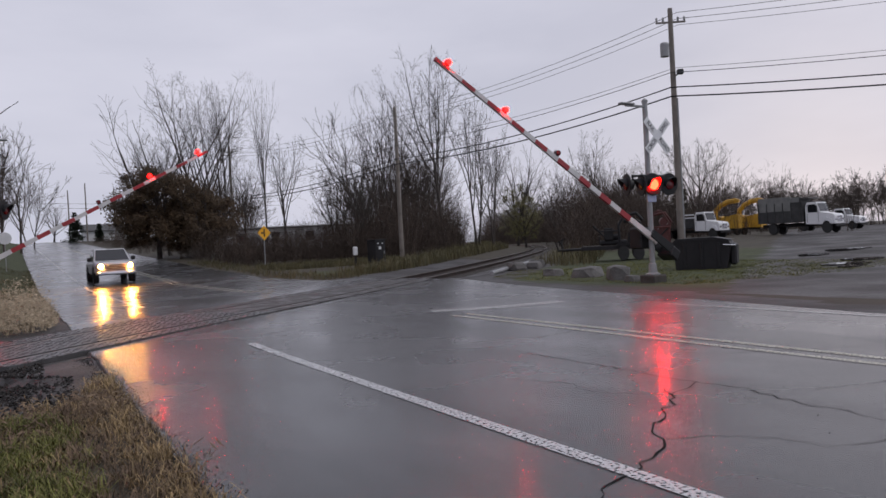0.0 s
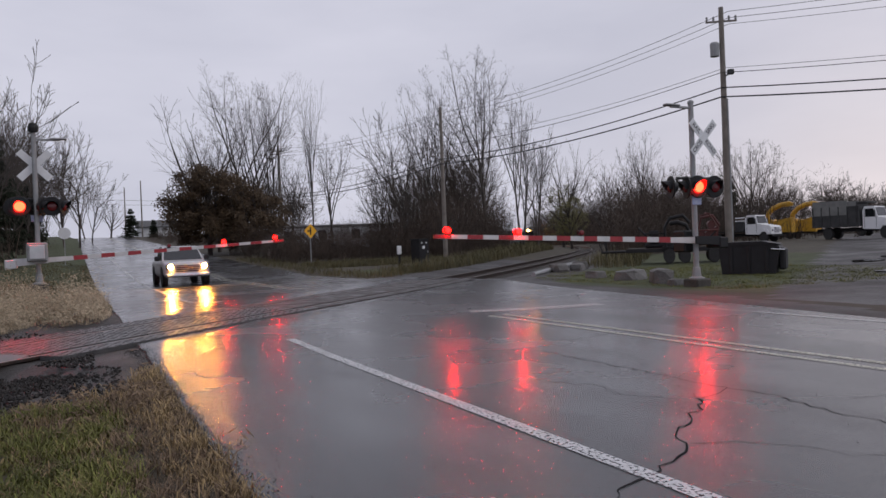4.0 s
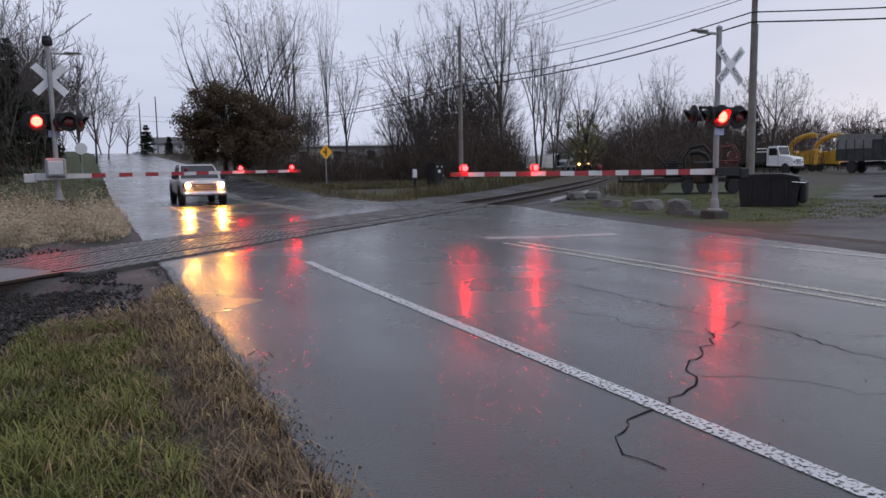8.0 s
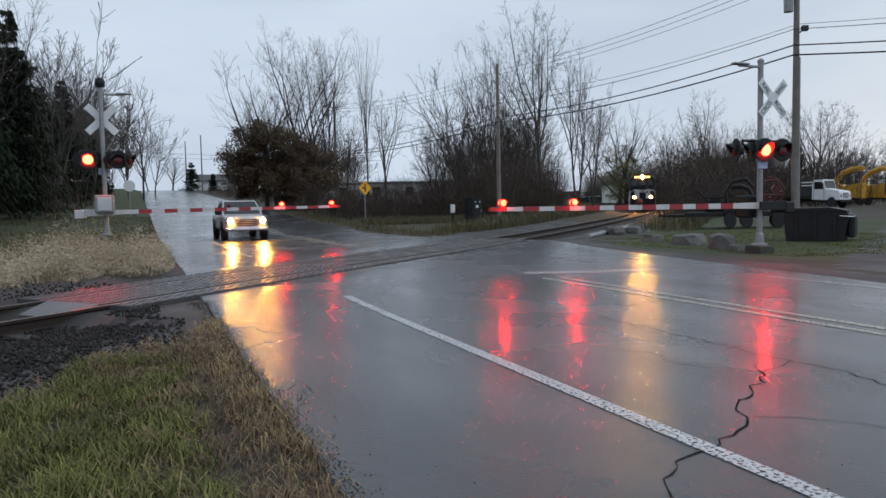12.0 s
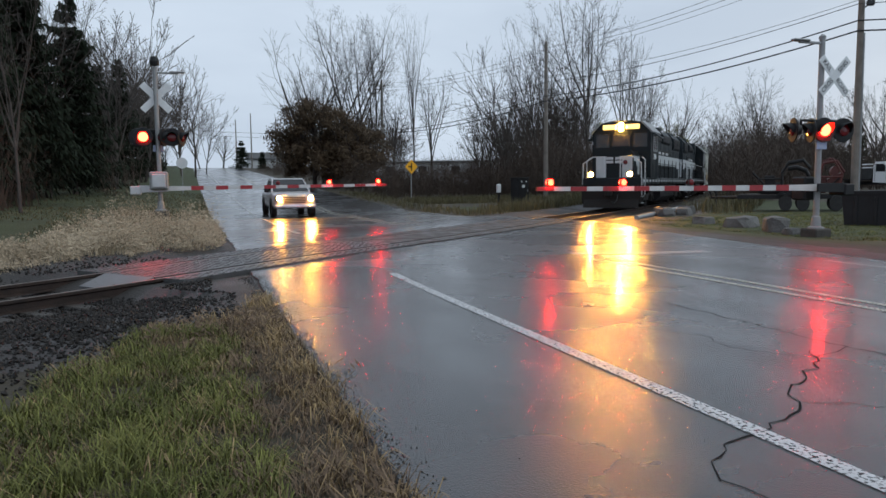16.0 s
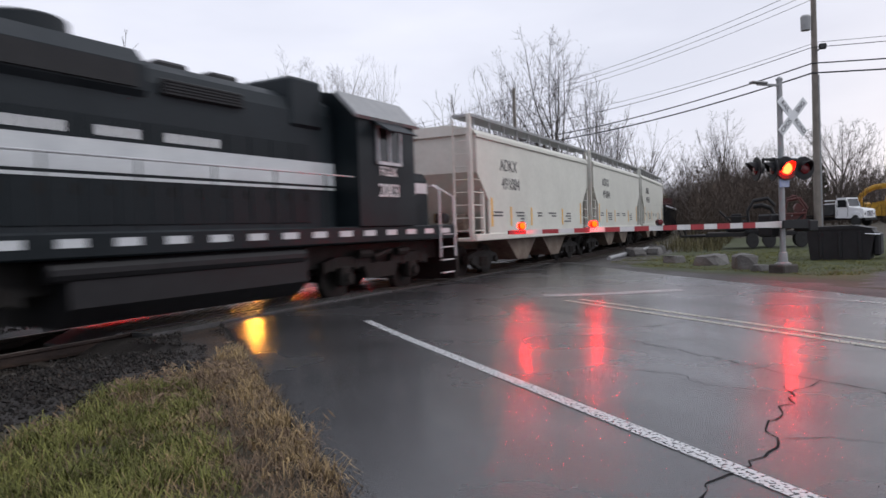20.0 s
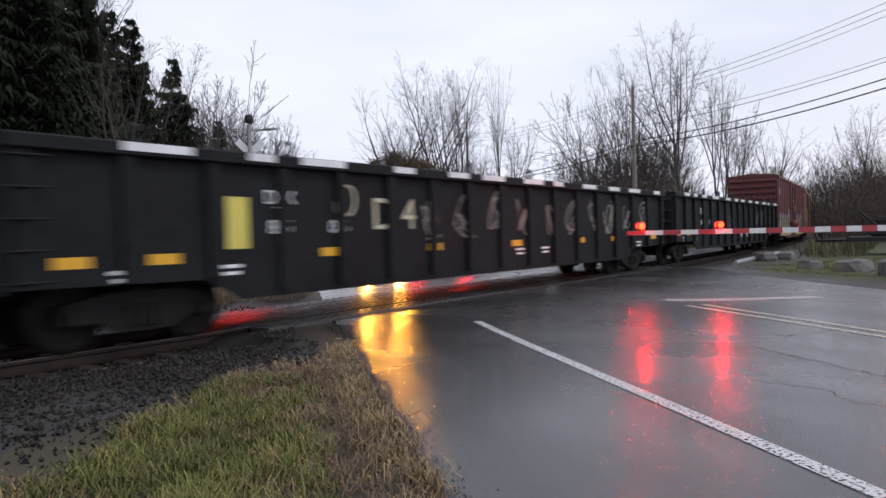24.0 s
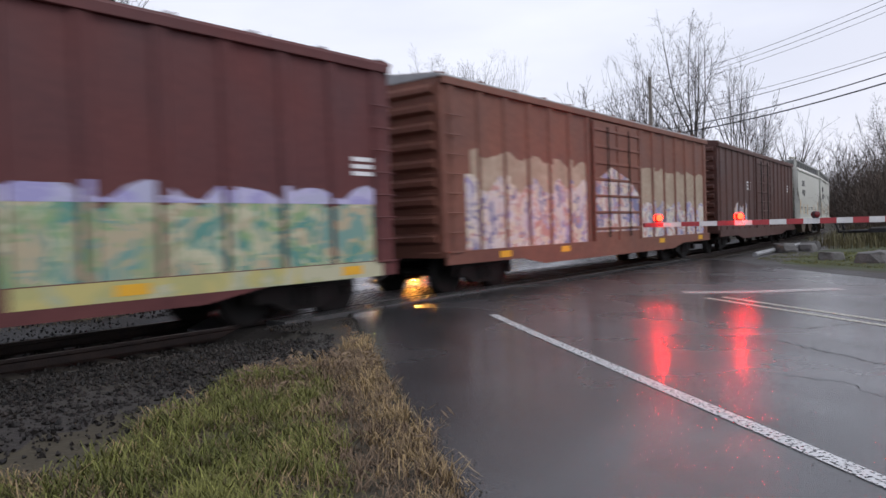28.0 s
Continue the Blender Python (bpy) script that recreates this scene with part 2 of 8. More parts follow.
# ---- mesh building ----
class Shape:
    """Gathers plain solids into one mesh."""

    def __init__(self):
        self.v, self.f = [], []

    def add(self, verts, faces):
        o = len(self.v)
        self.v.extend(verts)
        self.f.extend([tuple(i + o for i in f) for f in faces])
        return self

    def box(self, x0, x1, y0, y1, z0, z1, b=0.0):
        b = min(b, abs(x1 - x0) * 0.4, abs(y1 - y0) * 0.4, abs(z1 - z0) * 0.4)
        if b <= 0:
            v = [(x, y, z) for z in (z0, z1) for y in (y0, y1) for x in (x0, x1)]
            return self.add(v, [(0, 2, 3, 1), (4, 5, 7, 6), (0, 1, 5, 4), (2, 6, 7, 3), (0, 4, 6, 2), (1, 3, 7, 5)])
        v, idx = [], {}
        for i, x in enumerate((x0, x1)):
            for j, y in enumerate((y0, y1)):
                for k, z in enumerate((z0, z1)):
                    sx, sy, sz = (1 - 2 * i) * b, (1 - 2 * j) * b, (1 - 2 * k) * b
                    for a, p in enumerate(((x, y + sy, z + sz), (x + sx, y, z + sz), (x + sx, y + sy, z))):
                        idx[i, j, k, a] = len(v)
                        v.append(p)
        g = lambda i, j, k, a: idx[i, j, k, a]
        f = []
        for i in (0, 1):
            f.append((g(i, 0, 0, 0), g(i, 1, 0, 0), g(i, 1, 1, 0), g(i, 0, 1, 0)))
            f.append((g(0, i, 0, 1), g(1, i, 0, 1), g(1, i, 1, 1), g(0, i, 1, 1)))
            f.append((g(0, 0, i, 2), g(1, 0, i, 2), g(1, 1, i, 2), g(0, 1, i, 2)))
            for j in (0, 1):
                f.append((g(i, j, 0, 0), g(i, j, 1, 0), g(i, j, 1, 1), g(i, j, 0, 1)))
                f.append((g(i, 0, j, 0), g(i, 1, j, 0), g(i, 1, j, 2), g(i, 0, j, 2)))
                f.append((g(0, i, j, 1), g(1, i, j, 1), g(1, i, j, 2), g(0, i, j, 2)))
                for k in (0, 1):
                    f.append((g(i, j, k, 0), g(i, j, k, 1), g(i, j, k, 2)))
        return self.add(v, f)

    def tube(self, a, b, r, r2=None, n=8, caps=True):
        a, b = Vector(a), Vector(b)
        r2 = r if r2 is None else r2
        d = (b - a).normalized()
        u = d.orthogonal().normalized()
        w = d.cross(u)
        v = []
        for p, rr in ((a, r), (b, r2)):
            for i in range(n):
                t = 2 * math.pi * i / n
                v.append(tuple(p + (u * math.cos(t) + w * math.sin(t)) * rr))
        f = [(i, (i + 1) % n, n + (i + 1) % n, n + i) for i in range(n)]
        if caps:
            f += [tuple(reversed(range(n))), tuple(range(n, 2 * n))]
        return self.add(v, f)

    def path(self, pts, r, n=6):
        pts = [Vector(p) for p in pts]
        u, v = None, []
        for i, p in enumerate(pts):
            d = (pts[min(i + 1, len(pts) - 1)] - pts[max(i - 1, 0)]).normalized()
            u = d.orthogonal().normalized() if u is None else (u - d * u.dot(d)).normalized()
            w = d.cross(u)
            v += [tuple(p + (u * math.cos(2 * math.pi * k / n) + w * math.sin(2 * math.pi * k / n)) * r) for k in range(n)]
        f = [(i * n + k, i * n + (k + 1) % n, (i + 1) * n + (k + 1) % n, (i + 1) * n + k) for i in range(len(pts) - 1) for k in range(n)]
        return self.add(v, f + [tuple(reversed(range(n))), tuple(range((len(pts) - 1) * n, len(pts) * n))])

    def prism(self, pts, y0, y1, axis="y"):
        """Extrudes an outline given in (x, z) along y, or in (y, z) along x."""
        n = len(pts)
        if axis == "y":
            v = [(p[0], y0, p[1]) for p in pts] + [(p[0], y1, p[1]) for p in pts]
        elif axis == "x":
            v = [(y0, p[0], p[1]) for p in pts] + [(y1, p[0], p[1]) for p in pts]
        else:
            v = [(p[0], p[1], y0) for p in pts] + [(p[0], p[1], y1) for p in pts]
        f = [(i, (i + 1) % n, n + (i + 1) % n, n + i) for i in range(n)]
        return self.add(v, f + [tuple(reversed(range(n))), tuple(range(n, 2 * n))])

    def revolve(self, profile, c=(0, 0, 0), axis="z", n=16):
        """Turns (radius, height) pairs about an axis through c."""
        v = []
        for r, h in profile:
            for i in range(n):
                t = 2 * math.pi * i / n
                a, b = r * math.cos(t), r * math.sin(t)
                p = {"z": (a, b, h), "y": (a, h, b), "x": (h, a, b)}[axis]
                v.append((p[0] + c[0], p[1] + c[1], p[2] + c[2]))
        f = [(k * n + i, k * n + (i + 1) % n, (k + 1) * n + (i + 1) % n, (k + 1) * n + i) for k in range(len(profile) - 1) for i in range(n)]
        f += [tuple(range(n)), tuple(range((len(profile) - 1) * n, len(profile) * n))]
        return self.add(v, f)

    def grid(self, xs, ys, zf):
        nx = len(xs)
        v = [(x, y, zf(x, y)) for y in ys for x in xs]
        f = [(j * nx + i, j * nx + i + 1, (j + 1) * nx + i + 1, (j + 1) * nx + i) for j in range(len(ys) - 1) for i in range(nx - 1)]
        return self.add(v, f)

    def turn(self, m):
        self.v = [tuple(m @ Vector(p)) for p in self.v]
        return self

    def mesh(self, name, material, smooth=False, fix=True):
        me = bpy.data.meshes.new(name)
        me.from_pydata(self.v, [], self.f)
        if fix:
            bm = bmesh.new()
            bm.from_mesh(me)
            bmesh.ops.recalc_face_normals(bm, faces=bm.faces)
            bm.to_mesh(me)
            bm.free()
        if smooth:
            me.polygons.foreach_set("use_smooth", [True] * len(me.polygons))
        me.materials.append(material)
        return me


def part(name, shape, material, parent=None, label="", m=None, smooth=False):
    """One mesh object under a thing or a part."""
    data = shape if isinstance(shape, bpy.types.Mesh) else shape.mesh(name, material, smooth)
    ob = new(name, data)
    if m is not None:
        ob.matrix_basis = m
    if parent is not None:
        ob.parent = parent
    return tagged(ob, label)


def thing(name, label, category, group="", m=None, kind=""):
    ob = tagged(new(name), label, category, group, kind)
    if m is not None:
        ob.matrix_basis = m
    return ob


def letters(name, text, size, material, parent, m, align="CENTER", depth=0.004, label=""):
    """Lettering as a thin mesh lying in the local xy plane of m."""
    cu = bpy.data.curves.new(name, "FONT")
    cu.body, cu.size, cu.extrude, cu.align_x, cu.align_y = text, size, depth, align, "CENTER"
    tmp = bpy.data.objects.new(name, cu)
    me = bpy.data.meshes.new_from_object(tmp)
    bpy.data.objects.remove(tmp)
    me.materials.clear()
    me.materials.append(material)
    return part(name, me, material, parent, label, m)


def smooth_step(a, b, x):
    t = max(0.0, min(1.0, (x - a) / (b - a)))
    return t * t * (3 - 2 * t)


# ---- the railway line ----
HEAD0, CURVE1, CURVE2, BEND = radians(39.79), 0.00216, 0.0027, 28.0


def track_at(s):
    """Place and heading of the track s metres from the left side of the road, away from the viewer."""
    x, y, h = 0.0, 13.28, HEAD0
    if s <= 0:
        d = max(s, -15.0)
        h2 = h + CURVE1 * d
        x += (math.sin(h2) - math.sin(h)) / CURVE1
        y -= (math.cos(h2) - math.cos(h)) / CURVE1
        return x + (s - d) * math.cos(h2), y + (s - d) * math.sin(h2), h2
    for k, end in ((CURVE1, BEND), (CURVE2, 1e9)):
        d = min(s, end)
        h2 = h + k * d
        x += (math.sin(h2) - math.sin(h)) / k
        y -= (math.cos(h2) - math.cos(h)) / k
        h, s = h2, s - d
        if s <= 0:
            break
    return x, y, h


def track_z(s):
    return 0.0 + 0.06 * smooth_step(-4, 4, s) + 0.14 * smooth_step(8, 50, s)


TRACK_POINTS = [(s, *track_at(s)[:2]) for s in range(-60, 480, 2)]
TRACK_ARRAY = np.array(TRACK_POINTS)


def near_track(x, y):
    """Distance to the track and the place along it."""
    d = np.hypot(TRACK_ARRAY[:, 1] - x, TRACK_ARRAY[:, 2] - y)
    i = int(d.argmin())
    s = TRACK_ARRAY[i, 0]
    tx, ty, h = track_at(s)
    s += (x - tx) * math.cos(h) + (y - ty) * math.sin(h)
    tx, ty, h = track_at(s)
    return abs(-(x - tx) * math.sin(h) + (y - ty) * math.cos(h)), s


ROAD_L, ROAD_R, ROAD_R_FAR = 0.86, 10.9, 11.5


def road_right(y):
    side = ROAD_R + 0.172 * max(0.0, min(y, 22.0) - 5.75)
    return side + (ROAD_R_FAR - side) * smooth_step(24, 30, y)


def hill(x, y):
    return 0.043 * max(0.0, min(y, 185) - 41 + 4 * math.exp(-abs(y - 41) / 6)) * (1 - smooth_step(22, 60, x)) * smooth_step(30, 44, y)


def ground_z(x, y):
    z = hill(x, y)
    z += 0.65 * smooth_step(15, 60, x) * (1 - smooth_step(20, 60, y - x * 0.9))
    if x < ROAD_L:
        z += 0.5 * smooth_step(0.5, -1.5, x) * smooth_step(17.5, 25, y) + 1.2 * smooth_step(-3, -25, x) * smooth_step(18, 40, y)
        z -= 0.04 * smooth_step(ROAD_L, 0, x) * smooth_step(18, 8, y)
    d, s = near_track(x, y)
    w = 1 - smooth_step(2.2, 6.0, d)
    return z + (track_z(s) - z) * w


def road_z(x, y):
    d, s = near_track(x, y)
    return ground_z(x, y) + 0.02 - 0.032 * (1 - smooth_step(1.45, 2.1, d))


# ---- ground, road, track ----
def ground_sheet():
    xs = np.concatenate([np.linspace(-700, -60, 17), np.linspace(-55, -8, 24), np.linspace(-7.5, 20, 92), np.linspace(21, 70, 50), np.linspace(75, 160, 18), np.linspace(180, 900, 19)])
    ys = np.concatenate([np.linspace(-400, -20, 12), np.linspace(-17, 0, 18), np.linspace(0.4, 40, 100), np.linspace(41, 90, 50), np.linspace(94, 200, 28), np.linspace(215, 1200, 22)])

    def z(x, y):
        g = ground_z(x, y)
        d, s = near_track(x, y)
        if ROAD_L + 0.2 < x < road_right(y) - 0.2:
            g -= 0.12
        if ROAD_L - 0.3 < x < road_right(y) + 0.3 or -1.9 < s < 1.5:
            g -= 0.06 if d < 1.7 else 0.0
        elif d < 2.0:
            g -= 0.2
        elif d < 3.2:
            g -= 0.14 * (3.2 - d) / 1.2
        if not (ROAD_L < x < road_right(y)):
            g += 0.03 * noise.noise((x * 1.3, y * 1.3, 0)) if abs(x) < 60 else 0
        return g

    sh = Shape().grid(xs, ys, z)
    ob = part("ground", sh.mesh("ground", SOIL, True, False), SOIL)
    ob.data.materials.append(LAWN)
    ob.data.materials.append(GRAVEL)
    for p in ob.data.polygons:
        x, y, _ = p.center
        d, s = near_track(x, y)
        if d < 4.6 and s < 40:
            p.material_index = 2
        elif 9 < x < road_right(y) + 1.1 and y < 24:
            p.material_index = 2
        elif x > 13 and x > 15.5 + (y - 8) * 1.6 - 6 and y < 70 and y < 13 + (x - 14) * 0.9:
            p.material_index = 2
        elif 14 < x < 34 and y < 40:
            p.material_index = 1
        elif x < ROAD_L + 0.2 and y > 17:
            p.material_index = 1
    return tagged(ob, "wet soil, lawn and gravel around the crossing", "ground", kind="structure")


def road_surface():
    ys = np.concatenate([np.linspace(-40, 4, 23), np.linspace(4.5, 40, 72), np.linspace(42, 190, 75), np.linspace(195, 400, 12)])
    us = np.concatenate([[0.0, 0.004, 0.007], np.linspace(0.03, 0.97, 26), [0.993, 0.996, 1.0]])
    sh = Shape()
    n = len(us)
    rag = lambda y, k: 0.06 * noise.noise((y * 1.7, k, 0)) + 0.03 * noise.noise((y * 6, k, 0))
    for y in ys:
        a, b = ROAD_L + rag(y, 1.0), road_right(y) + rag(y, 5.0)
        for u in us:
            x = a + (b - a) * u
            edge = 0.05 if u in (us[0], us[-1]) else 0.0
            sh.v.append((x, y, road_z(x, y) - edge))
    sh.f = [(j * n + i, j * n + i + 1, (j + 1) * n + i + 1, (j + 1) * n + i) for j in range(len(ys) - 1) for i in range(n - 1)]
    ob = part("road", sh.mesh("road", ASPHALT, True, False), ASPHALT)
    ob.data.materials.append(GRAVEL)
    for p in ob.data.polygons:
        if p.index % (n - 1) in (0, n - 2):
            p.material_index = 1
    return tagged(ob, "dark wet asphalt road with cracks and puddle sheen", "road", kind="structure")


def stripe(name, pts, width, material, label, dz=0.006, parent=None):
    """A painted band along pts on the road."""
    sh = Shape()
    dense = []
    for a, b in zip(pts, pts[1:]):
        k = max(1, int(math.dist(a, b) / 0.5))
        dense += [(a[0] + (b[0] - a[0]) * i / k, a[1] + (b[1] - a[1]) * i / k) for i in range(k)]
    dense.append(pts[-1])
    for i, p in enumerate(dense):
        q, r = dense[max(0, i - 1)], dense[min(len(dense) - 1, i + 1)]
        dx, dy = r[0] - q[0], r[1] - q[1]
        ln = math.hypot(dx, dy) or 1
        w = width(i / len(dense)) if callable(width) else width
        nx, ny = -dy / ln * w / 2, dx / ln * w / 2
        for sgn in (1, -1):
            x, y = p[0] + nx * sgn, p[1] + ny * sgn
            sh.v.append((x, y, road_z(x, y) + dz))
    sh.f = [(2 * i, 2 * i + 1, 2 * i + 3, 2 * i + 2) for i in range(len(dense) - 1)]
    ob = part(name, sh.mesh(name, material, False, False), material, parent)
    return tagged(ob, label, "road marking" if parent is None else "", kind="structure" if parent is None else "")


GROUND = ground_sheet()
ROAD = road_surface()
stripe("edge_line", [(2.97, -25), (2.97, 10.8)], 0.13, WHITE_LINE, "worn white edge line on wet asphalt")
stripe("edge_line", [(2.97, 21), (2.97, 180)], 0.13, FAINT_LINE, "faint white edge line beyond the tracks")
stripe("edge_line", [(10.56, -25), (10.56, 9.6)], 0.13, FAINT_LINE, "worn white edge line on wet asphalt")
for cx in (7.22, 7.54):
    stripe("centre_line", [(cx - 0.2, -25), (cx - 0.2, 11.6)], 0.11, YELLOW_LINE, "pale worn double yellow centre line")
    stripe("centre_line", [(cx - 0.4, 24), (cx - 0.4, 180)], 0.10, YELLOW_LINE, "pale double yellow centre line uphill")
stripe("stop_line", [(7.15, 12.6), (8.4, 12.1), (9.9, 11.85)], 0.42, FAINT_LINE, "wide worn white stop line")


def puddle(x, y, rx, ry, seed):
    """Standing water in a hollow of the gravel: a thin sheet with an uneven edge."""
    sh = Shape()
    n = 40
    z = max(ground_z(x + dx, y + dy) for dx in (-rx, 0, rx) for dy in (-ry, 0, ry)) + 0.034
    rim = []
    for i in range(n):
        a = 2 * math.pi * i / n
        k = 1 + 0.5 * noise.noise((math.cos(a) * 1.4, math.sin(a) * 1.4, seed)) + 0.25 * noise.noise((math.cos(a) * 4, math.sin(a) * 4, seed))
        rim.append((x + rx * k * math.cos(a), y + ry * k * math.sin(a)))
    sh.prism(rim, z - 0.05, z, "z")
    return tagged(part("puddle", sh, PUDDLE), "shallow rain puddle on dark gravel", "puddle", "puddles", "structure")


for i, (px, py, rx, ry) in enumerate(((22.6, 13.0, 0.9, 0.5), (21.6, 12.2, 0.5, 0.3), (24.8, 13.6, 0.9, 0.45), (27.5, 17.0, 0.8, 0.4), (31.0, 17.5, 1.2, 0.5), (21.0, 10.2, 0.6, 0.3))):
    puddle(px, py, rx, ry, 3.0 + i)


def crack(pts, width, seed):
    rnd = random.Random(seed)
    out = [pts[0]]
    for a, b in zip(pts, pts[1:]):
        k = max(2, int(math.dist(a, b) / 0.09))
        for i in range(1, k + 1):
            t = i / k
            j = 0.032 if i < k else 0
            out.append((a[0] + (b[0] - a[0]) * t + rnd.uniform(-j, j), a[1] + (b[1] - a[1]) * t + rnd.uniform(-j, j)))
    wob = [rnd.uniform(0.35, 1.0) for _ in range(200)]
    ob = stripe("crack", out, lambda u: width * wob[int(u * 190)] * min(1, 8 * u + 0.2, 8 * (1 - u) + 0.2), CRACK, "", 0.004, ROAD)
    return ob


K = 1.189
for i, (pts, w) in enumerate([
    ([(2.2, 2.5), (2.27, 2.57), (2.49, 2.62), (2.75, 2.72), (3.05, 2.92), (3.1, 3.05), (3.27, 3.19), (3.4, 3.22), (3.57, 3.4), (3.71, 3.4), (3.93, 3.63), (4.05, 3.8)], 0.028),
    ([(2.2, 2.5), (2.05, 2.42), (1.95, 2.25), (2.0, 2.05)], 0.022),
    ([(4.0, 6.9), (4.2, 6.5), (4.4, 6.19), (4.38, 5.6), (4.41, 4.84), (4.38, 4.3), (4.35, 3.91), (4.42, 3.6), (4.42, 3.33), (4.3, 2.9), (4.33, 2.61), (4.2, 2.2)], 0.022),
    ([(3.93, 3.63), (4.2, 3.7), (4.4, 3.8)], 0.018),
    ([(5.0, 7.0), (5.14, 6.67), (5.8, 6.8), (6.44, 6.76), (7.0, 6.6)], 0.03),
    ([(3.05, 2.92), (3.3, 2.8), (3.5, 2.55), (3.55, 2.3)], 0.014),
    ([(3.4, 5.0), (3.7, 4.5), (3.62, 4.1), (3.9, 3.7)], 0.014),
    ([(2.9, 8.5), (3.6, 8.0), (4.2, 7.6), (5.0, 7.4)], 0.014),
    ([(1.2, 7.4), (1.8, 7.2), (2.3, 7.3), (3.0, 7.0)], 0.012),
    ([(6.0, 9.5), (6.6, 8.9), (7.4, 8.8)], 0.014),
    ([(5.2, 5.0), (5.6, 4.4), (6.3, 4.0), (7.2, 3.5)], 0.016),
    ([(3.5, 2.3), (4.4, 1.9), (5.2, 1.9), (6.0, 1.6)], 0.014),
    ([(4.6, 3.1), (5.3, 2.9), (6.2, 2.6)], 0.012),
]):
    crack([(x * K, y * K) for x, y in pts], w * 0.62, 40 + i)


def on_track(s, off, z):
    x, y, h = track_at(s)
    return (x - math.sin(h) * off, y + math.cos(h) * off, track_z(s) + z)


def swept(offs, s0, s1, step, dz=0.0):
    """Sweeps an outline of (offset, height) pairs along the track."""
    ss = np.arange(s0, s1 + step * 0.5, step)
    sh, n = Shape(), len(offs)
    for s in ss:
        sh.v += [on_track(float(s), o, z + dz) for o, z in offs]
    sh.f = [(j * n + i, j * n + (i + 1) % n, (j + 1) * n + (i + 1) % n, (j + 1) * n + i) for j in range(len(ss) - 1) for i in range(n)]
    sh.f += [tuple(range(n)), tuple(range((len(ss) - 1) * n, len(ss) * n))]
    return sh


TRACK = thing("railway_track", "single railway track with rusty sides and worn bright rail heads", "railway track", kind="structure")
for off in (0.755, -0.755):
    prof = [(off + a, b) for a, b in ((-0.037, 0.0), (0.037, 0.0), (0.037, -0.04), (0.010, -0.06), (0.010, -0.145), (0.070, -0.17), (-0.070, -0.17), (-0.010, -0.145), (-0.010, -0.06), (-0.037, -0.04))]
    part("rail", swept(prof, -50, 480, 2.0), RUST, TRACK)
    part("rail_head", swept([(off - 0.033, 0.004), (off + 0.033, 0.004), (off + 0.036, -0.004), (off - 0.036, -0.004)], -50, 480, 2.0), STEEL, TRACK, "worn bright rail head")
tie_mesh = Shape().box(-0.11, 0.11, -1.3, 1.3, -0.34, -0.165, 0.02).mesh("tie", TIE)
for i in range(-18, 160):
    s = i * 0.55
    if -2.6 < s < 16.5:
        continue
    x, y, h = track_at(s)
    part("tie", tie_mesh, TIE, TRACK, m=pose(x, y, track_z(s) + random.uniform(-0.012, 0.006), 0, 0, math.degrees(h) + random.uniform(-2, 2)))

CROSSING = thing("crossing_panels", "wet black rubber panels and timber between the rails", "level crossing", kind="structure")
for name, a, b in (("gauge_panel", -0.64, 0.64), ("field_panel", 0.83, 1.42), ("field_panel", -1.30, -0.83)):
    for k in range(8):
        s0 = -1.25 + k * 2.22
        part(name, swept([(a, 0.012), (b, 0.012), (b, -0.1), (a, -0.1)], s0, s0 + 2.19, 0.5475), PANEL if k < 3 else CROSS_DARK, CROSSING)
stud = Shape().box(-0.045, 0.045, -0.018, 0.018, 0, 0.007)
studs = Shape()
for k in range(54):
    s = -1.2 + k * 0.12
    x, y, h = track_at(s)
    for j in range(19):
        o = -1.26 + j * 0.145 + (0.07 if k % 2 else 0)
        if abs(abs(o) - 0.735) < 0.13:
            continue
        m = Matrix.Translation(on_track(s, o, 0.011)) @ Matrix.Rotation(h + (0.7 if (k + j) % 2 else -0.7), 4, "Z")
        studs.add([tuple(m @ Vector(p)) for p in stud.v], stud.f)
tagged(part("tread_pattern", studs, PANEL, CROSSING), kind="stuff")
ramp_plate = Shape()
a = [on_track(-1.26, o, 0.014) for o in (-0.62, 0.62)] + [on_track(-1.9, o, -0.10) for o in (0.35, -0.62)]
ramp_plate.add(a + [(p[0], p[1], p[2] - 0.03) for p in a], [(0, 1, 2, 3), (7, 6, 5, 4), (0, 1, 5, 4), (1, 2, 6, 5), (2, 3, 7, 6), (3, 0, 4, 7)])
part("end_ramp", ramp_plate, RAMP, CROSSING, "bare steel end ramp between the rails")


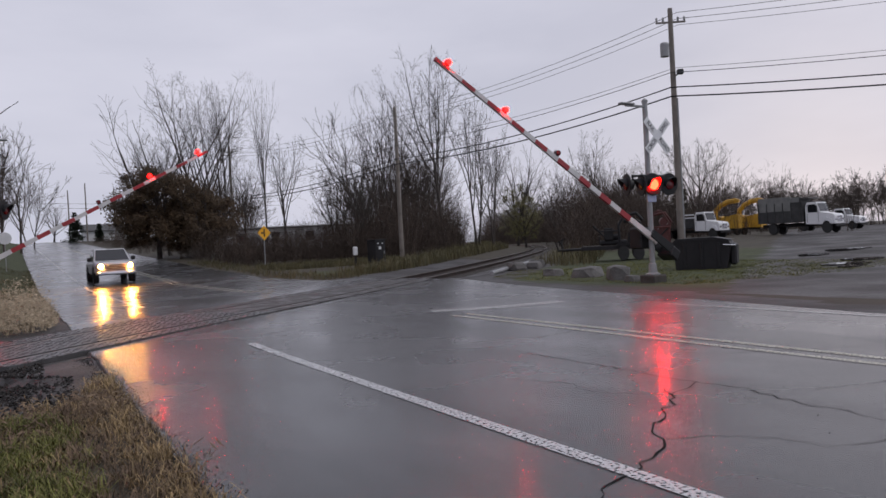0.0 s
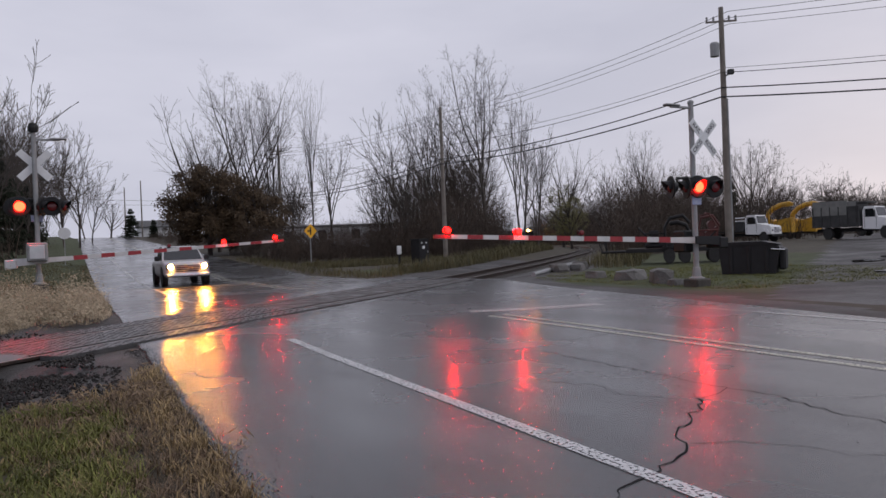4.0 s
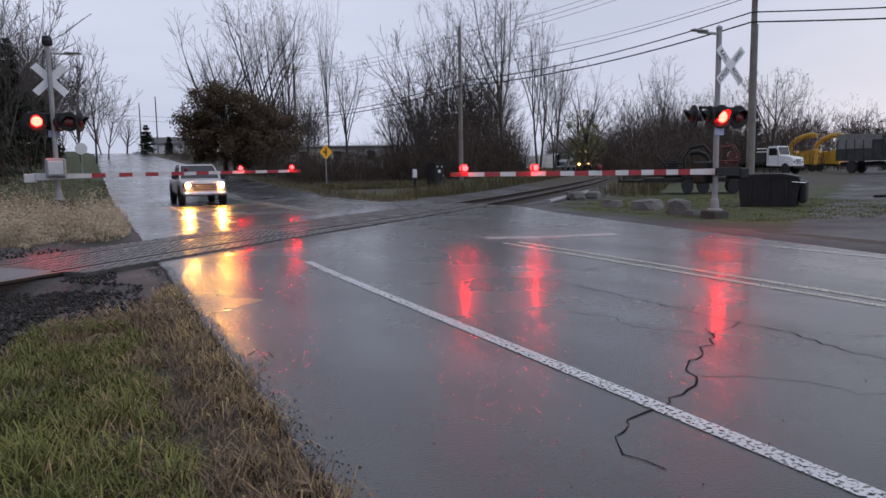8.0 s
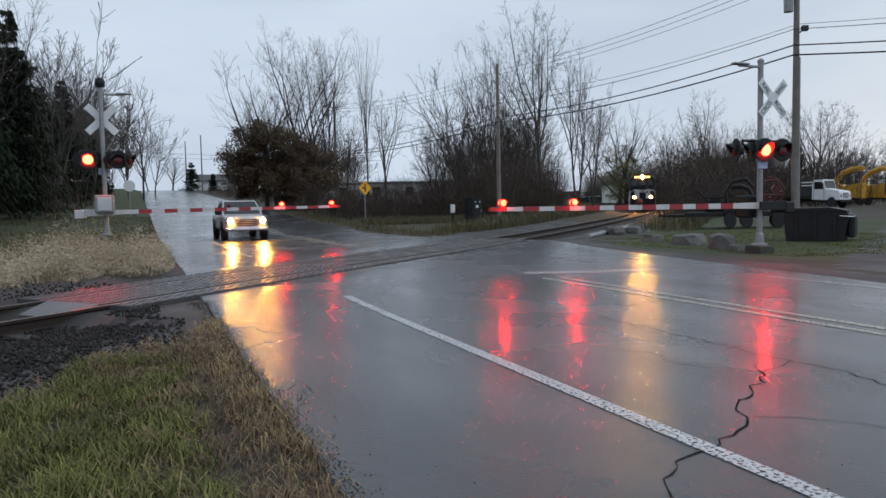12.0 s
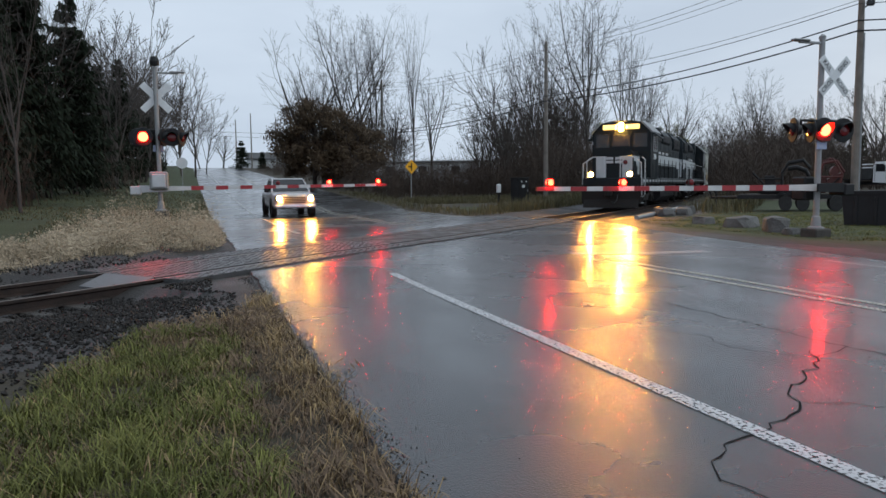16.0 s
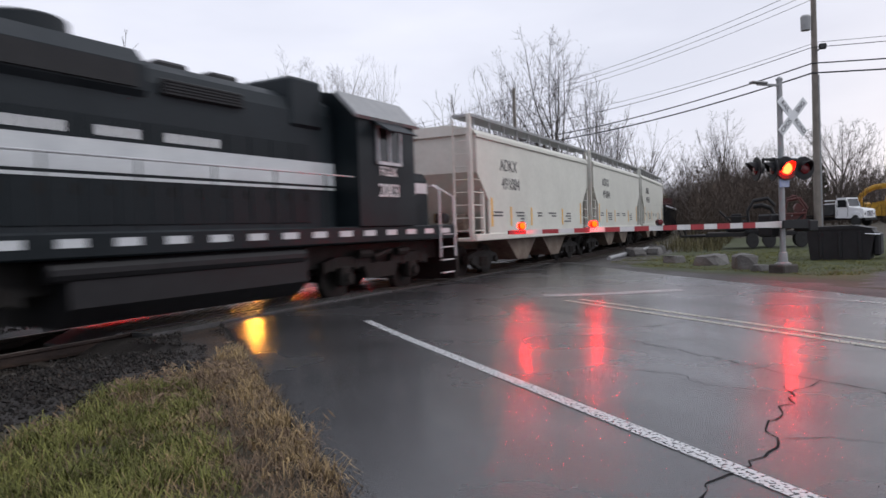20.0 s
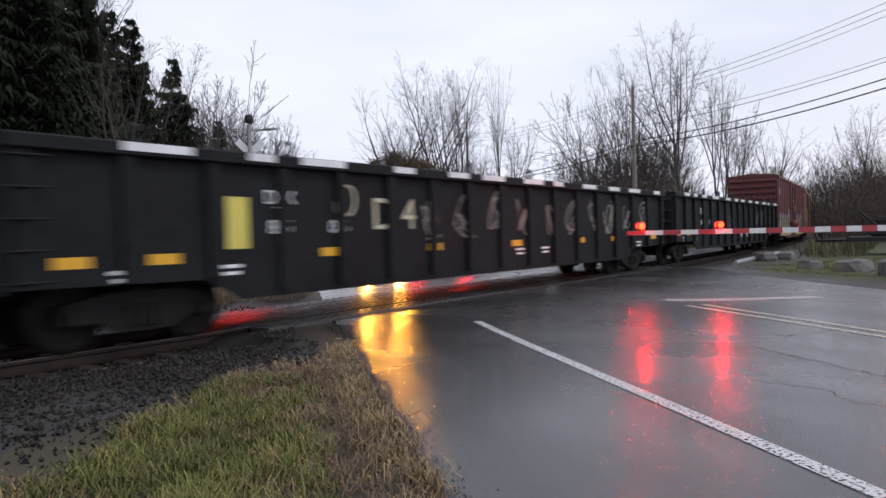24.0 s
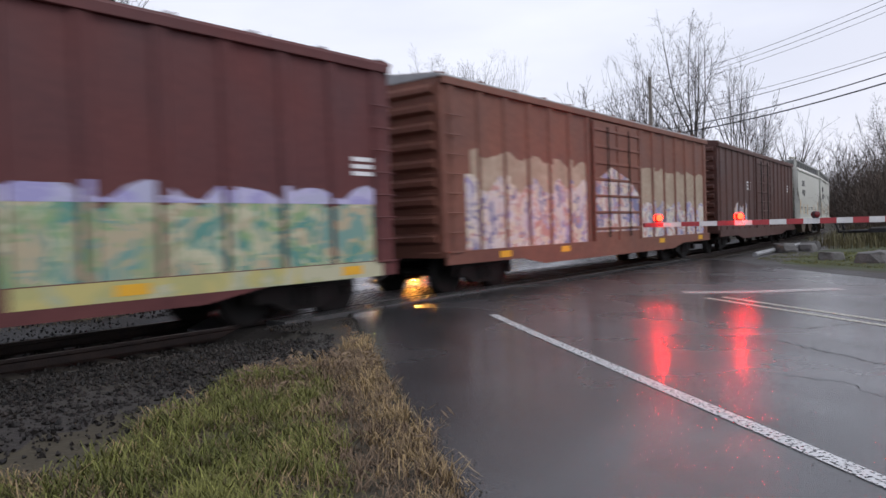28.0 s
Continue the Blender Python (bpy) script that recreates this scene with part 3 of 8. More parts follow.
def ballast():
    rnd = random.Random(5)
    sh = Shape()
    base = [(1, 0, 0), (-1, 0, 0), (0, 1, 0), (0, -1, 0), (0, 0, 1), (0, 0, -1)]
    faces = [(0, 2, 4), (2, 1, 4), (1, 3, 4), (3, 0, 4), (2, 0, 5), (1, 2, 5), (3, 1, 5), (0, 3, 5)]
    for i in range(40000):
        s = rnd.uniform(-14, 0.8) if i < 37000 else rnd.uniform(17, 60)
        o = rnd.gauss(0, 1.9) if i % 3 == 0 else -rnd.uniform(0.85, 4.6) if i % 3 == 1 else -rnd.triangular(0.85, 7.0, 3.0)
        if abs(o) > 7.0 or abs(abs(o) - 0.755) < 0.07 or (s > -1.8 and (abs(o) < 1.5 or track_at(s)[0] + o * -0.64 > ROAD_L - 0.6)):
            continue
        x, y, z = on_track(s, o, -0.19)
        if x > ROAD_L - 0.35 and s < 15:
            continue
        if abs(o) > 1.5:
            z = ground_z(x, y) - 0.15 * max(0.0, (3.2 - abs(o)) / 1.7) * (0 if s > -1.9 else 1)
        r = 0.010 + 0.024 * rnd.random() ** 2
        m = Matrix.Translation((x, y, z + r * 0.3)) @ Euler((rnd.uniform(0, 6), rnd.uniform(0, 6), rnd.uniform(0, 6))).to_matrix().to_4x4()
        sh.add([tuple(m @ Vector((p[0] * r * rnd.uniform(0.6, 1.3), p[1] * r * rnd.uniform(0.6, 1.2), p[2] * r))) for p in base], faces)
    ob = part("ballast", sh.mesh("ballast", BALLAST, False, False), BALLAST)
    return tagged(ob, "wet dark crushed stone ballast along the track", "ballast", kind="stuff")


# ---- what moves ----
SPEED, NOSE_AT = 13.16, 17.952
TRAIN = []


def rail_pose(s, flip=False, wheelbase=10.0):
    """Pose of a vehicle whose middle is s metres along the track; its front looks toward the road."""
    a, b = track_at(s - wheelbase / 2), track_at(s + wheelbase / 2)
    ang = math.degrees(math.atan2(a[1] - b[1], a[0] - b[0])) + (180 if flip else 0)
    return pose((a[0] + b[0]) / 2, (a[1] + b[1]) / 2, track_z(s) - 0.05, 0, 0, ang)


# ---- the train ----
LOCO = mat("dark_green_loco_paint", (0.004, 0.007, 0.009), (0.010, 0.015, 0.018), 0.3, 0.55, scale=1.2, fine=12, spec=0.22)
# loco paint with sky light put into its colour, for hood and roof parts
LOCO_SKYLIT = mat("skylit_grey_green_loco_paint", (0.011, 0.015, 0.018), (0.026, 0.032, 0.037), 0.45, 0.65, scale=1.2, spec=0.22)
LOCO_WHITE = mat("grey_white_stripe", (0.44, 0.46, 0.48), (0.58, 0.60, 0.61), 0.35, 0.5, scale=2)
LETTER = mat("white_lettering", (0.62, 0.63, 0.64), rough=0.5)
LETTER_DARK = mat("dark_lettering", (0.05, 0.05, 0.055), rough=0.6)
GRIME = mat("greasy_running_gear", (0.006, 0.0055, 0.005), (0.02, 0.017, 0.015), 0.55, 0.8, scale=4, bump=0.3, spec=0.25)
HOPPER = mat("cream_hopper_paint", (0.52, 0.52, 0.47), (0.64, 0.64, 0.585), 0.45, 0.65, scale=0.8, fine=8)
HOPPER_RUST = mat("rust_stained_hopper_steel", (0.07, 0.045, 0.034), (0.20, 0.165, 0.13), 0.7, scale=1.6, fine=9)
GONDOLA = mat("black_gondola_paint", (0.007, 0.008, 0.009), (0.021, 0.022, 0.024), 0.5, 0.75, scale=1.0, fine=10, bump=0.15, spec=0.14)
BOX_BROWN = mat("oxide_red_paint", (0.065, 0.013, 0.014), (0.125, 0.034, 0.032), 0.5, 0.75, scale=0.7, fine=9)
CREAM = mat("cream_panel_paint", (0.26, 0.19, 0.13), (0.46, 0.38, 0.29), 0.6, 0.8, scale=1.4, fine=9)
BOX_ORANGE = mat("faded_orange_paint", (0.12, 0.045, 0.030), (0.22, 0.09, 0.06), 0.55, 0.75, scale=0.7, fine=9)
BOX_DARK = mat("dark_brown_paint", (0.055, 0.022, 0.018), (0.10, 0.045, 0.035), 0.55, 0.75, scale=0.7, fine=9)
REFLECTOR = mat("yellow_reflector", (0.62, 0.33, 0.02), rough=0.4)
STRIP = Shape().box(-0.06, 0.06, -0.004, 0.004, 0, 0.6).mesh("reflector", REFLECTOR)
LONG_STRIP = Shape().box(-0.06, 0.06, -0.004, 0.004, 0, 0.85).mesh("reflector", REFLECTOR)
PATCH = Shape().box(-0.22, 0.22, -0.003, 0.003, 0, 0.14).mesh("reflector", REFLECTOR)
CREAM_MARK = mat("cream_spray_paint", (0.46, 0.42, 0.30), (0.58, 0.54, 0.40), 0.6, scale=5)
YELLOW_PATCH = mat("yellow_panel", (0.55, 0.47, 0.10), rough=0.5)


def graffiti(name, colours, scale=1.4):
    """Spray paint in soft-edged blotches."""
    m = bpy.data.materials.new(name)
    m.use_nodes = True
    n, l = m.node_tree.nodes, m.node_tree.links
    b = n["Principled BSDF"]
    b.inputs["Roughness"].default_value = 0.5
    tc = n.new("ShaderNodeTexCoord")
    mp = n.new("ShaderNodeMapping")
    mp.inputs["Scale"].default_value = (1.0, 0.1, 0.8)
    wob = n.new("ShaderNodeTexNoise")
    wob.inputs["Scale"].default_value, wob.inputs["Detail"].default_value = 1.6, 3
    mix = n.new("ShaderNodeVectorMath")
    mix.operation = "MULTIPLY_ADD"
    mix.inputs[1].default_value = (1.6, 0.0, 1.6)
    v = n.new("ShaderNodeTexVoronoi")
    v.inputs["Scale"].default_value = scale
    l.new(tc.outputs["Object"], mp.inputs["Vector"])
    l.new(tc.outputs["Object"], wob.inputs["Vector"])
    l.new(wob.outputs["Color"], mix.inputs[0])
    l.new(mp.outputs[0], mix.inputs[2])
    l.new(mix.outputs[0], v.inputs["Vector"])
    sep = n.new("ShaderNodeSeparateColor")
    v2 = n.new("ShaderNodeTexVoronoi")
    v2.inputs["Scale"].default_value = scale * 2.7
    l.new(mix.outputs[0], v2.inputs["Vector"])
    cm = n.new("ShaderNodeMixRGB")
    cm.inputs[0].default_value = 0.45
    l.new(v.outputs["Color"], cm.inputs[1])
    l.new(v2.outputs["Color"], cm.inputs[2])
    l.new(cm.outputs[0], sep.inputs[0])
    r = n.new("ShaderNodeValToRGB")
    r.color_ramp.interpolation = "CONSTANT"
    els = r.color_ramp.elements
    while len(els) < len(colours):
        els.new(0.5)
    for i, c in enumerate(colours):
        els[i].position, els[i].color = 0.15 + 0.7 * i / len(colours), hexa(*c)
    l.new(sep.outputs[0], r.inputs[0])
    l.new(r.outputs[0], b.inputs["Base Color"])
    return m


GRAF_GREEN = graffiti("green_lilac_graffiti", [(0.42, 0.42, 0.28), (0.10, 0.26, 0.22), (0.50, 0.49, 0.34), (0.22, 0.34, 0.17), (0.42, 0.36, 0.24), (0.30, 0.33, 0.20), (0.16, 0.30, 0.26)], 2.0)
GRAF_YELLOW = graffiti("yellow_green_graffiti", [(0.40, 0.38, 0.16), (0.48, 0.42, 0.16), (0.36, 0.38, 0.24), (0.45, 0.44, 0.30)], 1.5)
GRAF_LILAC = graffiti("lilac_graffiti", [(0.33, 0.31, 0.55), (0.45, 0.43, 0.62), (0.40, 0.40, 0.55)], 2.2)
GRAF_MIX = graffiti("mixed_graffiti", [(0.30, 0.27, 0.45), (0.60, 0.57, 0.55), (0.45, 0.25, 0.22), (0.58, 0.52, 0.42), (0.18, 0.18, 0.3), (0.55, 0.5, 0.5)], 2.4)
SPRAY = mat("white_spray_paint", (0.16, 0.155, 0.14), (0.36, 0.35, 0.31), 0.6, scale=5)


def wheel_meshes():
    tread = Shape().revolve([(0.10, -0.06), (0.40, -0.055), (0.46, -0.065), (0.46, 0.05), (0.49, 0.055), (0.49, 0.075), (0.38, 0.07), (0.34, 0.03), (0.16, 0.04), (0.10, 0.07)], axis="y", n=20)
    return tread.mesh("wheel", GRIME, True)


WHEEL = wheel_meshes()
AXLE = Shape().tube((0, -1.02, 0), (0, 1.02, 0), 0.085, n=10).mesh("axle", GRIME, True)
BOGIE_FRAME = {}


def bogie(parent, x, wb=1.78, loco=False):
    """A two-axle truck under a vehicle: side frames, bolster, wheels and springs."""
    if loco not in BOGIE_FRAME:
        sh = Shape()
        for sy in (1, -1):
            y0, y1 = sorted((sy * 0.96, sy * 1.12))
            h = wb / 2
            if loco:
                sh.prism([(-h - 0.75, 0.62), (-h - 0.75, 0.85), (-h - 0.3, 0.95), (-0.5, 0.92), (-0.4, 0.75), (0.4, 0.75), (0.5, 0.92), (h + 0.3, 0.95), (h + 0.75, 0.85), (h + 0.75, 0.62), (h + 0.35, 0.72), (0.7, 0.7), (0.55, 0.42), (-0.55, 0.42), (-0.7, 0.7), (-h - 0.35, 0.72)], y0, y1)
                for ax in (-h, h):
                    sh.box(ax - 0.17, ax + 0.17, y0 - 0.04, y1 + 0.05, 0.32, 0.74, 0.04)
                    sh.tube((ax, sy * 1.12, 0.5), (ax, sy * 1.24, 0.5), 0.11, n=10)
                    for dx in (-0.42, 0.42):
                        sh.tube((ax + dx, sy * 1.05, 0.66), (ax + dx, sy * 1.05, 0.88), 0.10, n=8)
                        sh.box(ax + dx * 1.25 - 0.05, ax + dx * 1.25 + 0.05, sy * 0.86 - 0.06, sy * 0.86 + 0.06, 0.3, 0.75, 0.02)
                sh.tube((-0.4, sy * 1.16, 0.88), (0.3, sy * 1.16, 1.02), 0.075, n=8)
                sh.tube((-1.0, sy * 1.18, 0.98), (-0.55, sy * 1.18, 0.98), 0.10, n=8)
                sh.tube((0.55, sy * 1.18, 0.98), (1.0, sy * 1.18, 0.98), 0.10, n=8)
            else:
                sh.prism([(-h - 0.2, 0.38), (-h - 0.2, 0.62), (-0.5, 0.74), (0.5, 0.74), (h + 0.2, 0.62), (h + 0.2, 0.38), (h - 0.2, 0.38), (0.35, 0.22), (-0.35, 0.22), (-h + 0.2, 0.38)], y0, y1)
                for dx in (-0.17, 0.0, 0.17):
                    sh.tube((dx, sy * 1.13, 0.30), (dx, sy * 1.13, 0.56), 0.07, n=8)
                for ax in (-h, h):
                    sh.tube((ax, sy * 1.1, 0.46), (ax, sy * 1.2, 0.46), 0.10, n=10)
        sh.box(-0.2, 0.2, -1.05, 1.05, 0.5, 0.8, 0.03)
        BOGIE_FRAME[loco] = sh.mesh("truck_frame", GRIME)
    fr = part("truck_frame", BOGIE_FRAME[loco], GRIME, parent, "", pose(x, 0, 0))
    for dx in (-wb / 2, wb / 2):
        ax = part("axle", AXLE, GRIME, fr, "", pose(dx, 0, 0.46))
        for sy in (1, -1):
            part("wheel", WHEEL, GRIME, fr, "", pose(dx, sy * 0.76, 0.46, 0, 0, 0 if sy < 0 else 180))


def coupler(parent, x, sgn):
    sh = Shape().box(min(x, x - sgn * 0.75), max(x, x - sgn * 0.75), -0.09, 0.09, 0.72, 0.9, 0.03)
    sh.box(min(x - sgn * 0.22, x + sgn * 0.06), max(x - sgn * 0.22, x + sgn * 0.06), -0.17, 0.17, 0.66, 0.98, 0.05)
    part("coupler", sh, GRIME, parent)
    hose = Shape().path([(x - sgn * 0.55, 0.35, 0.75), (x - sgn * 0.2, 0.38, 0.48), (x - sgn * 0.02, 0.3, 0.36), (x + sgn * 0.05, 0.15, 0.42)], 0.025)
    part("brake_hose", hose, RUBBER, parent)


PLATE = Shape().box(-0.21, 0.21, -0.006, 0.006, -0.06, 0.06).mesh("sill_reflector", LOCO_WHITE)
STEP = Shape().box(-0.30, 0.30, -0.05, 0.05, -0.015, 0.015).mesh("step", LOCO_WHITE)
LETTER_BAR = Shape().box(-0.055, 0.055, -0.006, 0.006, -0.075, 0.075).mesh("letter_bar", LETTER)
LATCH = Shape().box(-0.03, 0.03, -0.012, 0.012, -0.08, 0.08).mesh("latch", GRIME)


def locomotive(number, label, lit):
    """Four-axle road switcher; +x is the cab end."""
    L = thing("locomotive", label, "locomotive", "train")
    part("frame", Shape().box(-8.3, 8.3, -1.46, 1.46, 1.22, 1.58, 0.03), LOCO, L, "dark side sill")
    part("underframe", Shape().box(-8.1, 8.1, -0.95, 0.95, 0.72, 1.22, 0.03), GRIME, L)
    for i in range(19):
        for sy in (1, -1):
            part("sill_reflector", PLATE, LOCO_WHITE, L, "", pose(-7.78 + i * 0.862, sy * 1.463, 1.43))
    # long hood with rounded shoulders
    hood = [(-0.86, 1.58), (-0.86, 3.92), (-0.78, 4.16), (-0.55, 4.32), (0.55, 4.32), (0.78, 4.16), (0.86, 3.92), (0.86, 1.58)]
    part("long_hood", Shape().prism(hood, -8.05, 3.88, "x"), LOCO_SKYLIT, L)
    flare = [(-0.87, 3.42), (-0.93, 3.5), (-0.95, 4.12), (-0.7, 4.4), (0.7, 4.4), (0.95, 4.12), (0.93, 3.5), (0.87, 3.42)]
    part("radiator", Shape().prism(flare, -7.75, -5.0, "x"), LOCO_SKYLIT, L)
    for sy in (1, -1):
        gr = Shape()
        for k in range(10):
            gr.box(-7.6, -5.15, sy * 0.945 - 0.02, sy * 0.945 + 0.022, 3.54 + k * 0.057, 3.63 + k * 0.057)
        part("radiator_grille", gr, BLACK, L)
        gr2 = Shape().box(-0.6, 1.2, sy * 0.9 - 0.03, sy * 0.9 + 0.03, 3.75, 4.02, 0.02)
        for k in range(5):
            gr2.box(-0.55, 1.15, sy * 0.93 - 0.02, sy * 0.93 + 0.02, 3.77 + k * 0.05, 3.80 + k * 0.05)
        part("blower_grille", gr2, BLACK, L)
    dyn = [(-0.87, 3.66), (-0.95, 3.75), (-0.97, 4.14), (-0.72, 4.42), (0.72, 4.42), (0.97, 4.14), (0.95, 3.75), (0.87, 3.66)]
    part("dynamic_brake_blister", Shape().prism(dyn, -3.6, -0.9, "x"), LOCO_SKYLIT, L)
    vent = Shape()
    for sy in (1, -1):
        vent.box(-3.4, -1.1, sy * 0.965 - 0.03, sy * 0.965 + 0.012, 3.78, 4.12)
    part("dynamic_brake_vent", vent, BLACK, L)
    for fx, z, r in ((-7.1, 4.4, 0.62), (-5.7, 4.4, 0.62), (-2.25, 4.5, 0.62)):
        part("roof_fan", Shape().revolve([(r, z - 0.05), (r, z + 0.16), (r - 0.06, z + 0.2), (0.15, z + 0.2), (0.1, z + 0.1)], (fx, 0, 0), n=20), LOCO_SKYLIT, L)
    for fx in (0.2, 1.4):
        part("exhaust_stack", Shape().box(fx - 0.35, fx + 0.35, -0.3, 0.3, 4.3, 4.5, 0.05), BLACK, L)
    part("air_filter_box", Shape().box(2.5, 3.5, -0.92, 0.92, 3.6, 4.6, 0.06), LOCO_SKYLIT, L)
    part("horn", Shape().tube((-4.4, 0.2, 4.45), (-4.0, 0.2, 4.65), 0.05, 0.12).tube((-4.4, -0.2, 4.45), (-4.8, -0.2, 4.63), 0.05, 0.12).box(-4.5, -4.3, -0.3, 0.3, 4.28, 4.5), BLACK, L)
    door_mesh = Shape().box(0, 0.52, -0.012, 0.012, 1.68, 3.28, 0.006).mesh("engine_room_door", LOCO)
    for i in range(14):
        for sy in (1, -1):
            dr = part("engine_room_door", door_mesh, LOCO, L, "", pose(-4.8 + i * 0.56, sy * 0.87, 0))
            part("latch", LATCH, GRIME, dr, "", pose(0.44, sy * 0.016, 2.2))
    # cab
    cab = [(-1.5, 1.58), (-1.5, 3.95), (-1.05, 4.42), (-0.5, 4.52), (0.5, 4.52), (1.05, 4.42), (1.5, 3.95), (1.5, 1.58)]
    body = part("cab", Shape().prism(cab, 3.9, 6.2, "x"), LOCO, L)
    for sy in (1, -1):
        part("cab_roof_panel", Shape().prism([(sy * 1.56, 3.86), (sy * 1.60, 3.92), (sy * 1.08, 4.47), (sy * 1.02, 4.40)], 3.75, 6.3, "x"), GALV, body, "bare grey sloping roof edge")
        part("cab_window", Shape().box(4.62, 5.50, sy * 1.505 - 0.02, sy * 1.505 + 0.02, 3.0, 3.75, 0.01), GLASS, body)
        fr = Shape()
        for a in (4.57, 5.03, 5.50):
            fr.box(a, a + 0.06, sy * 1.53 - 0.02, sy * 1.53 + 0.02, 2.95, 3.8)
        fr.box(4.57, 5.56, sy * 1.53 - 0.02, sy * 1.53 + 0.02, 2.93, 3.0).box(4.57, 5.56, sy * 1.53 - 0.02, sy * 1.53 + 0.02, 3.75, 3.81)
        part("window_frame", fr, ALU, body)
        part("sun_visor", Shape().prism([(sy * 1.5, 3.9), (sy * 1.95, 3.62), (sy * 1.93, 3.59), (sy * 1.5, 3.85)], 4.45, 5.6, "x"), LOCO_SKYLIT, body)
    part("windscreen", Shape().box(6.19, 6.225, 0.62, 1.32, 3.15, 3.85, 0.01).box(6.19, 6.225, -1.32, -0.62, 3.15, 3.85, 0.01).box(6.19, 6.225, -0.45, 0.45, 3.2, 3.8, 0.01), GLASS, body)
    # low short hood
    nose = [(-0.95, 1.58), (-0.95, 2.72), (-0.82, 2.92), (0.82, 2.92), (0.95, 2.72), (0.95, 1.58)]
    part("short_hood", Shape().prism(nose, 6.2, 7.75, "x"), LOCO, L)
    stripes = Shape()
    for z in (2.31, 2.49):
        stripes.box(7.745, 7.765, -0.9, -0.05, z, z + 0.13).box(7.745, 7.765, 0.05, 0.9, z, z + 0.13)
    stripes.box(7.746, 7.763, -0.9, -0.4, 1.6, 2.66).box(7.746, 7.763, 0.4, 0.9, 1.6, 2.66)
    for sy in (1, -1):
        stripes.prism([(7.7, 2.66), (6.25, 2.66), (6.25, 1.75), (6.75, 1.75), (6.75, 2.15), (7.0, 2.15), (7.15, 2.4), (7.7, 2.4)], sy * 0.955 - 0.006, sy * 0.955 + 0.006)
        # white band on the hood with stepped ends, and a thin line below it
        stripes.prism([(-7.9, 2.46), (-7.9, 2.93), (3.85, 2.93), (3.85, 2.46), (-6.6, 2.46), (-6.9, 2.24), (-7.9, 2.24)], sy * 0.884 - 0.006, sy * 0.884 + 0.006)
        stripes.box(-7.0, 3.85, sy * 0.884 - 0.006, sy * 0.884 + 0.006, 2.36, 2.41)
        stripes.box(-8.02, -7.86, sy * 0.868 - 0.006, sy * 0.868 + 0.006, 1.62, 2.93)
    stripes.box(-8.07, -8.05, -0.8, 0.8, 2.5, 2.93).box(-8.07, -8.05, -0.8, -0.3, 1.65, 2.6).box(-8.07, -8.05, 0.3, 0.8, 1.65, 2.6)
    part("white_stripe", stripes, LOCO_WHITE, L, "grey-white band with stepped ends")
    for sy in (1, -1):
        x = -3.2
        for w in (1.15, 0.95, 1.35):
            for k in range(int(w / 0.2)):
                part("letter_bar", LETTER_BAR, LETTER, L, "", pose(x + k * 0.2 + 0.07, sy * 0.886, 3.07))
            x += w + 0.28
    for sy in (1, -1):
        if not lit:
            letters("reporting_mark", "FGLK", 0.30, LETTER, L, Matrix.Translation((5.05, sy * 1.512, 2.78)) @ Euler((radians(90), 0, 0 if sy < 0 else radians(180))).to_matrix().to_4x4())
        letters("number", number, 0.42, LETTER, L, Matrix.Translation((5.05, sy * 1.512, 2.66 if lit else 2.35)) @ Euler((radians(90), 0, 0 if sy < 0 else radians(180))).to_matrix().to_4x4())
        letters("number", number, 0.30, LETTER, L, Matrix.Translation((-7.95, sy * 0.0, 3.72)) @ Euler((radians(90), 0, radians(-90))).to_matrix().to_4x4()) if sy > 0 else None
    # headlight, number boards, ditch lights
    lamp_mat = TRAIN_LIGHT if lit else GLASS
    hl = Shape().box(6.17, 6.31, -0.62, 0.62, 4.05, 4.38, 0.05)
    part("headlight_housing", hl, BLACK, L)
    part("headlight", Shape().revolve([(0.115, 6.31), (0.10, 6.34), (0.02, 6.345)], (0, 0.0, 4.30), "x", 14).revolve([(0.115, 6.31), (0.10, 6.34), (0.02, 6.345)], (0, 0.0, 4.10), "x", 14), lamp_mat, L, "bright warm headlight" if lit else "")
    for sy in (1, -1):
        nb = part("number_board", Shape().box(6.19, 6.325, *sorted((sy * 0.22, sy * 0.92)), 4.08, 4.32, 0.02), NUMBERBOARD if lit else LOCO_WHITE, L, "lit number board" if lit else "")
        dl = part("ditch_light", Shape().box(8.28, 8.5, sy * 0.95 - 0.15, sy * 0.95 + 0.15, 1.62, 1.9, 0.04), BLACK, L)
        # ring added to block the ditch lamp's light from the pilot below
        part("added_light_shield", Shape().revolve([(0.125, 8.5), (0.15, 8.5), (0.15, 8.66), (0.125, 8.66), (0.125, 8.5)], (0, sy * 0.95, 1.76), "x", 14), BLACK, dl)
        part("ditch_lens", Shape().revolve([(0.105, 8.5), (0.09, 8.53), (0.02, 8.535)], (0, sy * 0.95, 1.76), "x", 14), lamp_mat, dl, "bright warm lens" if lit else "")
    part("rear_headlight", Shape().box(-8.12, -8.02, -0.25, 0.25, 3.66, 3.84, 0.03), GLASS, L)
    part("marker_light", Shape().revolve([(0.12, 7.77), (0.1, 7.82), (0.02, 7.83)], (0, 0.55, 2.35), "x", 12), RED_LAMP_DIM, L, "small red marker light")
    # pilots, steps, handrails
    for e, sg in ((8.3, 1), (-8.3, -1)):
        part("pilot", Shape().prism([(-1.45, 0.35), (-1.45, 1.25), (1.45, 1.25), (1.45, 0.35), (0.7, 0.12), (-0.7, 0.12)], min(e, e + sg * 0.12), max(e, e + sg * 0.12), "x"), GRIME, L)
